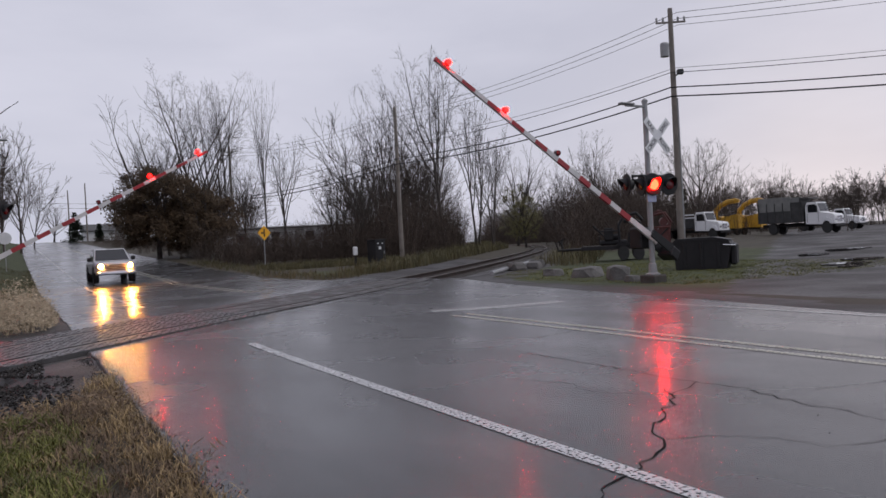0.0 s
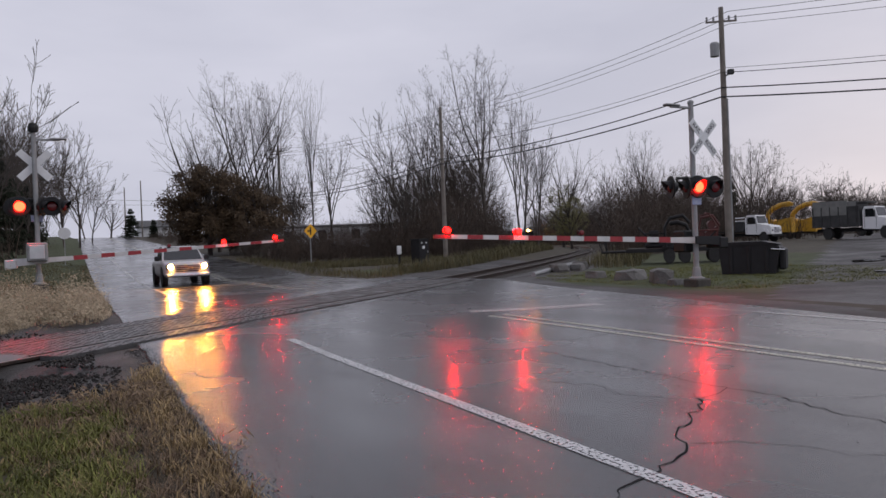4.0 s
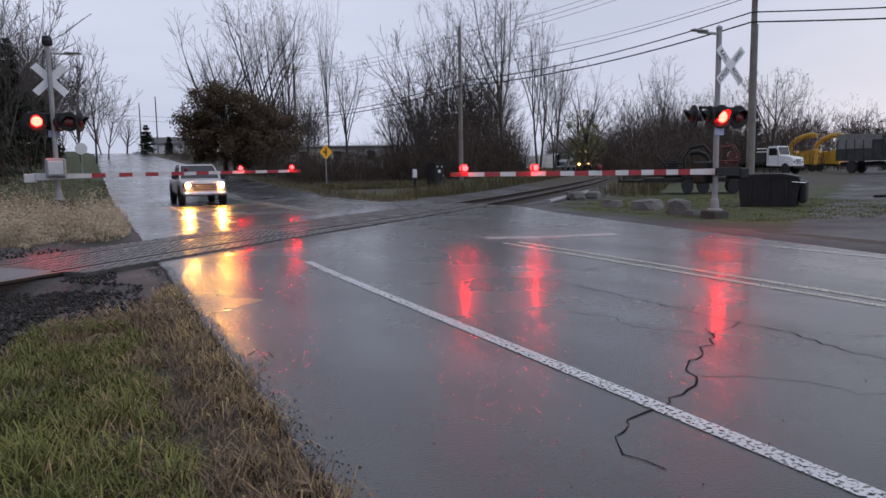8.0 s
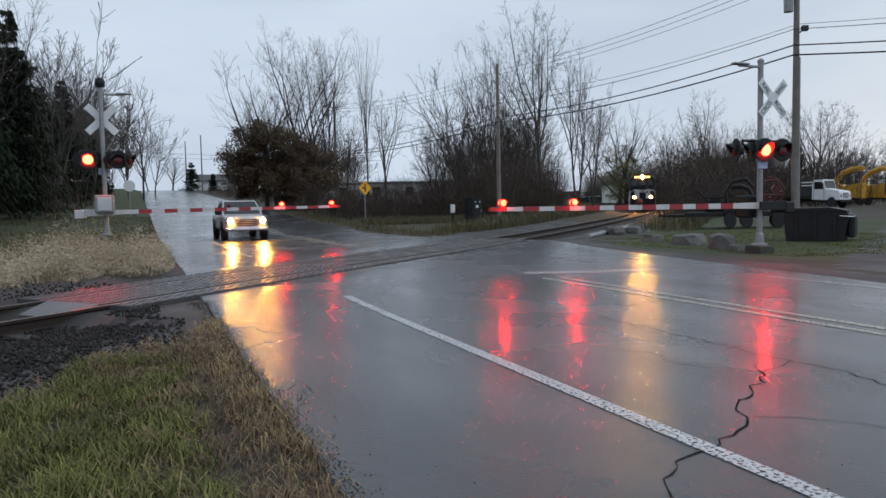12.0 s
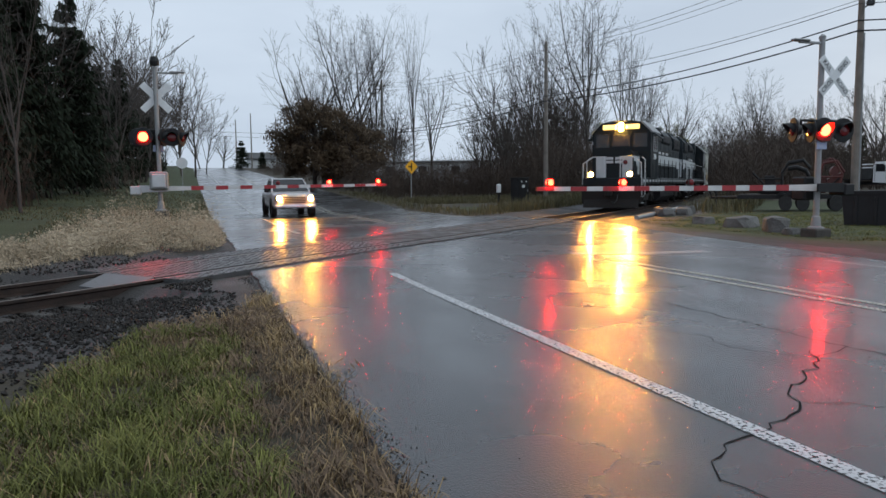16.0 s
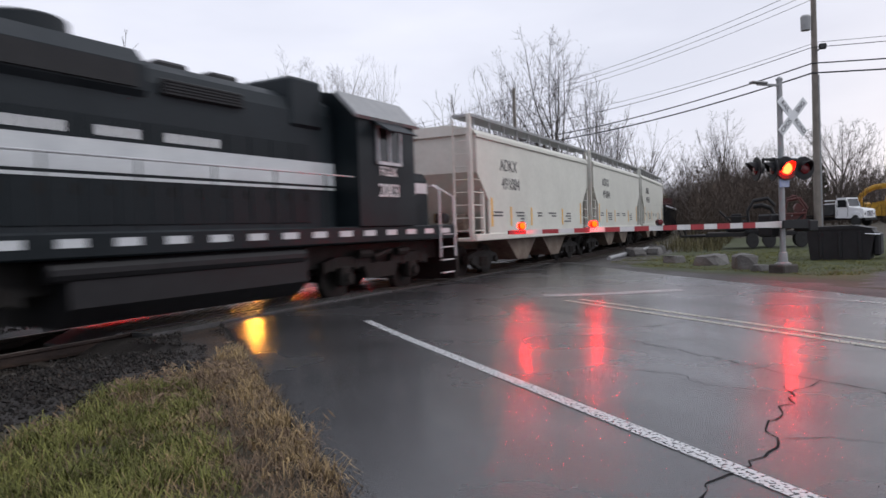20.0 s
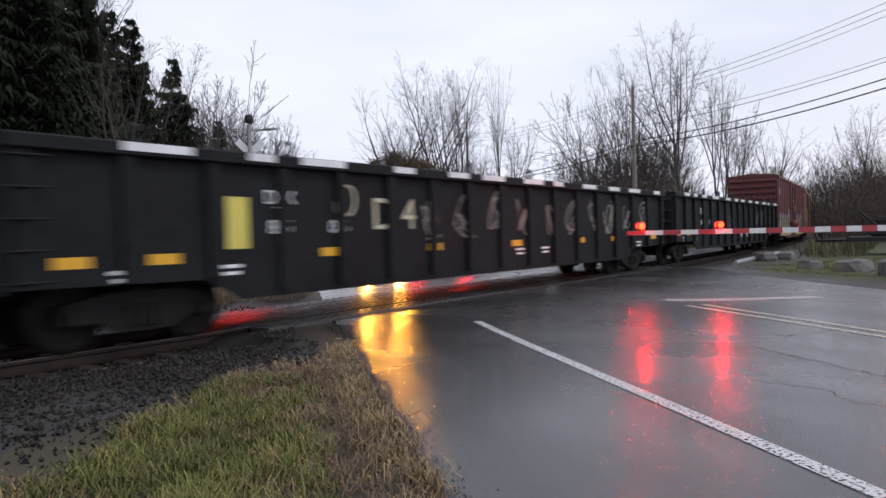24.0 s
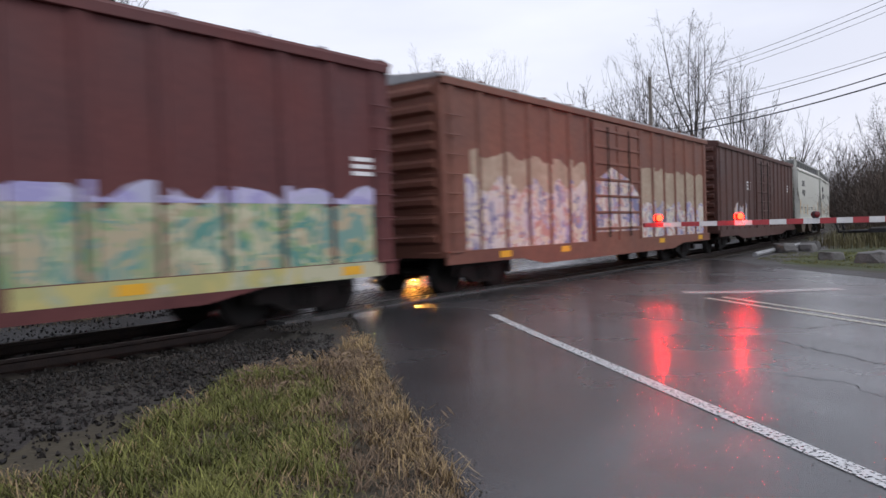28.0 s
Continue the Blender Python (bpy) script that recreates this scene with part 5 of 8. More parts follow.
def build_train():
    """Vehicles in order with the distance of each one's middle behind the leading coupler."""
    order = [
        (locomotive("2004", "dark green diesel locomotive with white band and lit headlights", True), 18.0, False, 10.4),
        (locomotive("2003", "dark green diesel locomotive with white band, running long hood first", False), 18.0, True, 10.4),
        (hopper_car(("ADKX", "491084"), "cream covered hopper car with dark stencils"), 12.7, False, 9.1),
        (hopper_car(("ADKX", "491044"), "cream covered hopper car with small graffiti"), 12.7, False, 9.1),
        (hopper_car(("ADKX", "491130"), "cream covered hopper car with a white placard"), 12.7, False, 9.1),
        (gondola_car("805 035", 1, "black ribbed gondola car with sprayed marks and a yellow panel"), 21.3, False, 16.6),
        (gondola_car("805 026", 2, "black ribbed gondola car with pale top patches"), 21.3, False, 16.6),
        (box_car(BOX_BROWN, "oxide brown boxcar with green and lilac graffiti", art_brown, 3), 17.3, False, 12.4),
        (box_car(BOX_ORANGE, "faded orange boxcar with cream and violet graffiti", art_orange, 4), 17.3, False, 12.4),
        (box_car(BOX_DARK, "dark brown boxcar with little graffiti", art_dark, 5), 17.3, False, 12.4),
        (hopper_car(("ADKX", "491077"), "cream covered hopper car at the end of the cut"), 12.7, False, 9.1),
        (hopper_car(("ADKX", "491091"), "cream covered hopper car at the end of the cut"), 12.7, False, 9.1),
    ]
    s = 0.0
    for ob, length, flip, wb in order:
        TRAIN.append((ob, s + length / 2, flip, wb))
        s += length
        if len(TRAIN) == 1:
            TRAIN[0] = (ob, length / 2 - 0.3, flip, wb)


# ---- crossing gates ----
ARMS = []


def signal_lamp(parent, x, z, facing, lit):
    """A round flasher head on the crossarm: backing disc, hood and lens; facing 0 looks along -y."""
    head = part("lamp_head", Shape().revolve([(0.30, -0.02), (0.31, 0.0), (0.30, 0.02), (0.16, 0.03), (0.13, 0.16), (0.05, 0.2)], (0, 0, 0), "y", 24), BLACK, parent, "black round backing disc", pose(x + 0.16 * math.sin(radians(facing)), -0.16 * math.cos(radians(facing)), z, 0, 0, facing))
    part("lens", Shape().revolve([(0.155, -0.03), (0.14, -0.06), (0.05, -0.08)], (0, 0, 0), "y", 20), RED_LAMP if lit else RED_LAMP_DIM, head, "lit red lens" if lit else "dim red lens")
    hood = Shape()
    n = 14
    for i in range(n + 1):
        a = radians(-20 + 220 * i / n)
        t = 0.35 + 0.65 * max(0, math.sin(a))
        for r, y in ((0.18, -0.02), (0.175, -0.02 - 0.24 * t), (0.165, -0.02 - 0.24 * t), (0.17, -0.02)):
            hood.v.append((r * math.cos(a), y, r * math.sin(a)))
    hood.f = [(4 * i + k, 4 * i + (k + 1) % 4, 4 * i + 4 + (k + 1) % 4, 4 * i + 4 + k) for i in range(n) for k in range(4)]
    part("hood", hood, BLACK, head)


def crossing_gate(m, label, lit, bell):
    G = thing("crossing_gate", label, "crossing gate", "crossing gates", m)
    part("foundation", Shape().box(-0.26, 0.26, -0.26, 0.26, -0.25, 0.2, 0.03), mat("rough_concrete", (0.03, 0.026, 0.023), (0.075, 0.066, 0.058), 0.8, scale=4, bump=0.5), G)
    part("mast_base", Shape().revolve([(0.2, 0.2), (0.2, 0.23), (0.12, 0.26), (0.1, 0.5), (0.085, 0.52)], n=16), GALV, G)
    part("mast", Shape().tube((0, 0, 0.25), (0, 0, 4.95), 0.075, 0.07, n=16), GALV, G, "grey steel mast")
    for f in (-1,):
        xb = part("crossbuck", Shape().box(-0.02, 0.02, -0.01, 0.01, -0.02, 0.02), GALV, G, "", pose(0.0 if bell else 0.30, f * 0.10, 4.02))
        for k, (ang, words) in enumerate(((45, ("RAIL", "ROAD")), (-45, ("CROS", "SING")))):
            bl = part("blade", Shape().box(-0.62, 0.62, -0.008, 0.008, -0.115, 0.115, 0.006), SIGN_WHITE if f < 0 else GALV, xb, "", pose(0, f * 0.018 * (k + 1), 0, 0, ang, 0))
            if f < 0:
                for wx, word in zip((-0.35, 0.35), words):
                    letters("lettering", word, 0.17, LETTER_DARK_SIGN, bl, pose(wx, -0.013, 0, 90, 0, 0), depth=0.002)
    ca = Shape().tube((-0.62, 0, 2.92), (0.62, 0, 2.92), 0.035, n=10)
    for x in (-0.6, 0.6):
        ca.tube((x, 0, 2.92), (x, 0, 2.75), 0.03, n=8)
    part("crossarm", ca, BLACK, G)
    for x, turn, on in ((0.02, -8, True), (0.64, -8, False), (-0.62, -115, False), (-0.05, -115, False)):
        signal_lamp(G, x, 2.68, turn, on)
    if bell:
        for x in (-0.45, 0.45):
            signal_lamp(G, x, 2.68, 180, x > 0)
    part("notice_plate", Shape().box(-0.17, 0.17, -0.1, -0.085, 2.2, 2.42, 0.005), mat("blue_white_plate", (0.25, 0.3, 0.55), (0.5, 0.52, 0.6), 0.5, scale=12), G, "small blue notice plate")
    # bell or lamp bracket on top
    part("mast_cap", Shape().revolve([(0.085, 4.95), (0.085, 5.0), (0.03, 5.05)], n=12), GALV, G)
    part("bracket", Shape().box(-0.75, 0.02, -0.03, 0.03, 4.80, 4.86, 0.01).box(-0.95, -0.45, -0.09, 0.09, 4.84, 4.90, 0.03), GALV, G, "flat lamp on a side bracket")
    if bell:
        part("bell", Shape().revolve([(0.05, 5.05), (0.14, 5.08), (0.16, 5.2), (0.12, 5.34), (0.03, 5.38)], n=14), BLACK, G)
    # mechanism with counterweights
    me = part("mechanism", Shape().box(-0.28, 0.30, 0.12, 0.56, 0.92, 1.52, 0.04), GALV if bell else BLACK, G, "gate drive box")
    part("mechanism_cover", Shape().box(-0.2, 0.22, 0.56, 0.6, 1.0, 1.44, 0.02), ALU if bell else BLACK, me)
    # the moving arm
    pivot = pose(-0.05, -0.05, 0.95 if bell else 1.24)
    A = part("gate_arm", Shape().prism([(0.25, -0.09), (0.25, 0.09), (-0.9, 0.07), (-7.85, 0.045), (-7.85, -0.045), (-0.9, -0.07)], -0.035, 0.035), ARM_WHITE, G, "red and white striped arm")
    A.matrix_basis = pivot
    for i in range(9):
        x = -0.95 - i * 0.82
        h = 0.072 - 0.0035 * i
        part("red_band", Shape().prism([(x, -h), (x, h), (x - 0.41, h - 0.0015), (x - 0.41, -h + 0.0015)], -0.038, 0.038), ARM_RED, A)
    cw = Shape()
    for sy in (-0.2, 0.2):
        cw.prism([(-0.2, -0.1), (-0.2, 0.1), (0.7, 0.12), (0.95, 0.04), (0.95, -0.16), (0.7, -0.12)], sy - 0.03, sy + 0.03)
    cw.box(0.65, 0.98, -0.26, 0.26, -0.2, 0.1, 0.03)
    part("counterweight", cw, BLACK if not bell else ALU, A, "heavy counterweight plates")
    for x in (-7.6, -5.75, -3.9):
        lh = part("arm_lamp", Shape().box(x - 0.06, x + 0.06, -0.05, 0.05, 0.05, 0.2, 0.02), BLACK, A)
        bulb = RED_BULB if x != -3.9 else RED_LAMP_DIM
        for sg in (1, -1):
            part("lens", Shape().revolve([(0.07, sg * 0.055), (0.06, sg * 0.075), (0.02, sg * 0.08)], (x, 0, 0.14), "y", 12), bulb, lh)
    ARMS.append((A, pivot))
    return G


LETTER_DARK_SIGN = mat("black_sign_lettering", (0.02, 0.02, 0.022), rough=0.5)
crossing_gate(pose(15.05, 14.0, 0.02, 0, 0, 0), "crossing gate with crossbuck, flashing red lamps and striped arm", True, False)
crossing_gate(pose(-0.95, 26.2, 0.45, 0, 0, 180), "crossing gate seen from behind with bell and red lamps", True, True)


# ---- vehicles ----
CAR_PAINT = mat("silver_white_car_paint", (0.35, 0.35, 0.36), (0.5, 0.5, 0.51), 0.22, scale=2)
TRUCK_WHITE = mat("white_truck_paint", (0.66, 0.67, 0.68), (0.76, 0.76, 0.77), 0.3, scale=2)
TRUCK_BODY = mat("dark_steel_dump_body", (0.02, 0.021, 0.022), (0.05, 0.05, 0.05), 0.5, scale=2)
DUMP_GREY = mat("grey_tarpaulin", (0.12, 0.125, 0.12), (0.2, 0.2, 0.19), 0.6, scale=2)
YELLOW = mat("yellow_machine_paint", (0.45, 0.24, 0.015), (0.6, 0.34, 0.03), 0.4, 0.6, scale=2)


def road_wheel(parent, x, y, r, w=0.24, rim=CHROME):
    t = part("wheel", Shape().revolve([(r * 0.62, -w / 2), (r * 0.95, -w / 2), (r, -w / 2 + 0.03), (r, w / 2 - 0.03), (r * 0.95, w / 2), (r * 0.62, w / 2)], (0, 0, 0), "y", 20), RUBBER, parent, "", pose(x, y, r))
    sg = 1 if y > 0 else -1
    sh = Shape().revolve([(r * 0.62, -w * 0.4), (r * 0.62, w * 0.4), (r * 0.55, w * 0.42), (r * 0.2, w * 0.3), (r * 0.18, w * 0.45), (0.02, w * 0.46)], (0, 0, 0), "y", 16)
    part("rim", sh, rim, t, "", pose(0, 0, 0, 0, 0, 0 if sg > 0 else 180))


def loft(rings):
    """A closed skin over rings of (x, half width, z) stations, mirrored about the middle."""
    sh = Shape()
    for ring in rings:
        sh.v += [(x, -w, z) for x, w, z in ring] + [(x, w, z) for x, w, z in reversed(ring)]
    n = len(rings[0]) * 2
    sh.f = [(j * n + i, j * n + (i + 1) % n, (j + 1) * n + (i + 1) % n, (j + 1) * n + i) for j in range(len(rings) - 1) for i in range(n)]
    sh.f += [tuple(range(n)), tuple(range((len(rings) - 1) * n, len(rings) * n))]
    return sh


def headlight_car():
    C = thing("car", "pale pickup truck waiting with bright yellow headlights", "car")
    side = lambda x, w, top, low=0.42: [(x, w * 0.9, low), (x, w, low + 0.15), (x, w, top - 0.16), (x, w * 0.95, top - 0.04), (x, w * 0.8, top)]
    part("body", loft([side(2.74, 0.80, 0.96, 0.5), side(2.62, 0.92, 1.04), side(2.3, 0.96, 1.10), side(1.3, 0.97, 1.16), side(-2.5, 0.97, 1.16), side(-2.72, 0.93, 1.1)]), CAR_PAINT, C, "", None, True)
    part("cabin", loft([[(1.38, 0.90, 1.12), (1.38, 0.90, 1.15)], [(1.0, 0.88, 1.12), (0.98, 0.84, 1.42)], [(0.45, 0.88, 1.12), (0.42, 0.76, 1.74)], [(0.1, 0.88, 1.12), (0.1, 0.74, 1.80)], [(-0.9, 0.88, 1.12), (-0.9, 0.74, 1.80)], [(-1.25, 0.88, 1.12), (-1.15, 0.78, 1.72)], [(-1.4, 0.88, 1.12), (-1.38, 0.86, 1.2)]]), CAR_PAINT, C)
    part("windscreen", Shape().add([(1.34, -0.82, 1.18), (1.34, 0.82, 1.18), (0.46, 0.70, 1.74), (0.46, -0.70, 1.74), (1.36, -0.82, 1.19), (1.36, 0.82, 1.19), (0.48, 0.70, 1.755), (0.48, -0.70, 1.755)], [(3, 2, 1, 0), (4, 5, 6, 7), (0, 1, 5, 4), (1, 2, 6, 5), (2, 3, 7, 6), (3, 0, 4, 7)]), GLASS, C)
    for sy in (1, -1):
        part("side_window", Shape().add([(0.95, sy * 0.875, 1.2), (0.4, sy * 0.785, 1.68), (-0.9, sy * 0.785, 1.7), (-1.1, sy * 0.875, 1.2), (0.95, sy * 0.887, 1.2), (0.4, sy * 0.797, 1.68), (-0.9, sy * 0.797, 1.7), (-1.1, sy * 0.887, 1.2)], [(0, 1, 2, 3), (7, 6, 5, 4), (0, 4, 5, 1), (1, 5, 6, 2), (2, 6, 7, 3), (3, 7, 4, 0)]), GLASS, C)
        hl = part("headlight", Shape().box(2.60, 2.76, sy * 0.70 - 0.18, sy * 0.70 + 0.18, 0.76, 0.98, 0.04), BLACK, C)
        part("lens", Shape().revolve([(0.10, 2.76), (0.09, 2.78), (0.03, 2.79)], (0, sy * 0.70, 0.88), "x", 14), HEADLIGHT, hl, "bright yellow headlight lens")
        part("mirror", Shape().box(0.95, 1.1, *sorted((sy * 0.96, sy * 1.18)), 1.15, 1.36, 0.04), BLACK, C)
        for x in (1.75, -1.7):
            part("wheel_arch", Shape().revolve([(0.48, -0.03), (0.48, 0.03), (0.3, 0.03), (0.3, -0.03)], (x, sy * 0.965, 0.42), "y", 20), BLACK, C)
            road_wheel(C, x, sy * 0.86, 0.39)
    gr = Shape()
    for k in range(4):
        gr.box(2.73, 2.77, -0.48, 0.48, 0.66 + k * 0.08, 0.70 + k * 0.08)
    part("grille", gr, BLACK, C)
    part("bumper", Shape().box(2.68, 2.86, -0.93, 0.93, 0.42, 0.60, 0.06), CHROME, C)
    return C


CAR = headlight_car()


def lorry(label, m, dump):
    T = thing("truck", label, "truck", "vehicles in the yard", m)
    part("chassis", Shape().box(-4.2, 3.6, -0.45, 0.45, 0.6, 0.9, 0.02), BLACK, T)
    cab = [(0.9, 0.8), (0.9, 2.3), (1.1, 2.62), (2.05, 2.62), (2.35, 1.75), (3.7, 1.55), (3.85, 1.4), (3.9, 0.75), (3.3, 0.7)]
    part("cab", Shape().prism(cab, -1.05, 1.05), TRUCK_WHITE, T)
    part("windscreen", Shape().prism([(2.10, 2.5), (2.13, 2.52), (2.36, 1.84), (2.33, 1.82)], -0.9, 0.9), GLASS, T)
    for sy in (1, -1):
        part("side_window", Shape().prism([(1.15, 1.75), (1.15, 2.42), (1.95, 2.42), (2.15, 1.75)], sy * 1.055 - 0.006, sy * 1.055 + 0.006), GLASS, T)
        for dx, dz in ((1.05, 2.5), (2.2, 1.8)):
            part("door_seam", Shape().box(dx, dx + 0.03, sy * 1.055 - 0.006, sy * 1.055 + 0.006, 0.9, dz), BLACK, T)
        part("fender", Shape().prism([(2.45, 0.75), (2.6, 1.15), (3.0, 1.3), (3.5, 1.2), (3.7, 0.8), (3.45, 0.75), (3.3, 1.0), (2.9, 1.05), (2.65, 0.75)], *sorted((sy * 0.85, sy * 1.17))), TRUCK_WHITE, T)
        part("headlight", Shape().box(3.82, 3.9, *sorted((sy * 0.6, sy * 0.95)), 1.0, 1.2, 0.02), CHROME, T)
        part("mirror", Shape().box(2.1, 2.2, *sorted((sy * 1.15, sy * 1.3)), 1.8, 2.3, 0.02), BLACK, T)
        road_wheel(T, 3.05, sy * 0.98, 0.5, 0.28, ALU)
        road_wheel(T, -2.7, sy * 0.9, 0.5, 0.45, ALU)
    part("grille", Shape().box(3.86, 3.93, -0.5, 0.5, 0.9, 1.4, 0.02), CHROME, T)
    part("bumper", Shape().box(3.85, 4.05, -1.1, 1.1, 0.5, 0.75, 0.03), BLACK, T)
    if dump:
        part("dump_body", Shape().prism([(-4.3, 1.0), (-4.3, 2.7), (0.6, 2.7), (0.75, 1.0)], -1.2, 1.2), TRUCK_BODY, T)
        for sy in (1, -1):
            rb = Shape()
            for i in range(6):
                rb.box(-4.2 + i * 0.9, -4.1 + i * 0.9, sy * 1.23 - 0.03, sy * 1.23 + 0.03, 1.0, 2.7)
            part("body_rib", rb, TRUCK_BODY, T)
            part("side_extension", Shape().box(-4.2, -0.6, sy * 1.2 - 0.02, sy * 1.2 + 0.03, 2.0, 3.2), DUMP_GREY, T, "grey side boards")
        part("cab_guard", Shape().box(0.3, 1.3, -1.1, 1.1, 2.95, 3.05).box(0.3, 0.4, -1.1, 1.1, 2.6, 3.05), TRUCK_BODY, T)
    else:
        part("flatbed", Shape().box(-4.2, 0.5, -1.15, 1.15, 1.0, 1.12, 0.02), BLACK, T)
        part("toolbox", Shape().box(-0.4, 0.7, -1.0, 1.0, 1.1, 2.1, 0.04), TRUCK_BODY, T)
        part("rack", Shape().tube((-0.3, -1, 2.4), (0.8, -1, 2.4), 0.05).tube((-0.3, -1, 2.1), (0.8, -1, 2.1), 0.05), TRUCK_WHITE, T)
    return T


def yard_pose(x, y, rz, dz=0.0):
    return pose(x, y, ground_z(x, y) + dz, 0, 0, rz)


lorry("white bonneted flatbed truck parked on gravel", yard_pose(50.2, 41.6, -78) @ Matrix.Diagonal((0.72, 0.85, 0.86, 1)), False)
lorry("white bonneted dump truck with black body and grey boards", yard_pose(54.6, 34.4, -80) @ Matrix.Diagonal((0.72, 0.9, 0.94, 1)), True)
lorry("white bonneted truck parked behind the dump truck", yard_pose(71.0, 41.8, -80) @ Matrix.Diagonal((0.8, 0.9, 0.8, 1)), False)


def wood_chipper(m):
    """A yellow wood chipper on one axle with a high curved discharge chute."""
    E = thing("wood_chipper", "yellow wood chipper with a high curved discharge chute", "chipper", "wood chippers", m)
    part("engine_cover", Shape().prism([(-1.6, 0.7), (-1.6, 1.75), (-1.3, 1.95), (0.3, 1.95), (0.5, 1.7), (0.5, 0.7)], -0.75, 0.75), YELLOW, E)
    part("feed_table", Shape().prism([(0.5, 0.75), (0.5, 1.75), (1.9, 2.05), (2.1, 2.0), (2.1, 0.65)], -0.7, 0.7), YELLOW, E)
    part("discharge_chute", Shape().path([(-0.3, 0, 1.9), (-0.2, 0, 2.5), (0.3, 0, 3.0), (1.0, 0, 3.3), (1.7, 0, 3.35)], 0.24, 8), YELLOW, E)
    part("chute_flap", Shape().prism([(1.65, 3.1), (1.65, 3.62), (2.1, 3.45), (2.05, 3.2)], -0.26, 0.26), YELLOW, E)
    part("frame", Shape().box(-2.9, 1.9, -0.4, 0.4, 0.5, 0.7, 0.02).tube((-2.9, 0, 0.6), (-3.7, 0, 0.6), 0.06), BLACK, E)
    part("jack", Shape().tube((-3.3, 0, 0.0), (-3.3, 0, 1.0), 0.05), BLACK, E)
    part("exhaust", Shape().tube((-1.1, 0.4, 1.9), (-1.1, 0.4, 2.9), 0.06), BLACK, E)
    part("control_bar", Shape().path([(1.2, -0.75, 1.8), (1.2, -0.75, 2.35), (1.2, 0.75, 2.35), (1.2, 0.75, 1.8)], 0.03), BLACK, E)
    for sy in (1, -1):
        part("radiator_screen", Shape().box(-1.4, -0.6, sy * 0.755 - 0.01, sy * 0.755 + 0.01, 0.95, 1.6), BLACK, E)
        road_wheel(E, -0.2, sy * 0.85, 0.42, 0.24, ALU)
    return E


chipper = wood_chipper(yard_pose(59.8, 46.4, -70))
copy_thing(chipper, yard_pose(63.2, 46.2, -75))


DARK_RED = mat("dark_red_machine_paint", (0.06, 0.012, 0.012), (0.11, 0.03, 0.025), 0.5, scale=3)


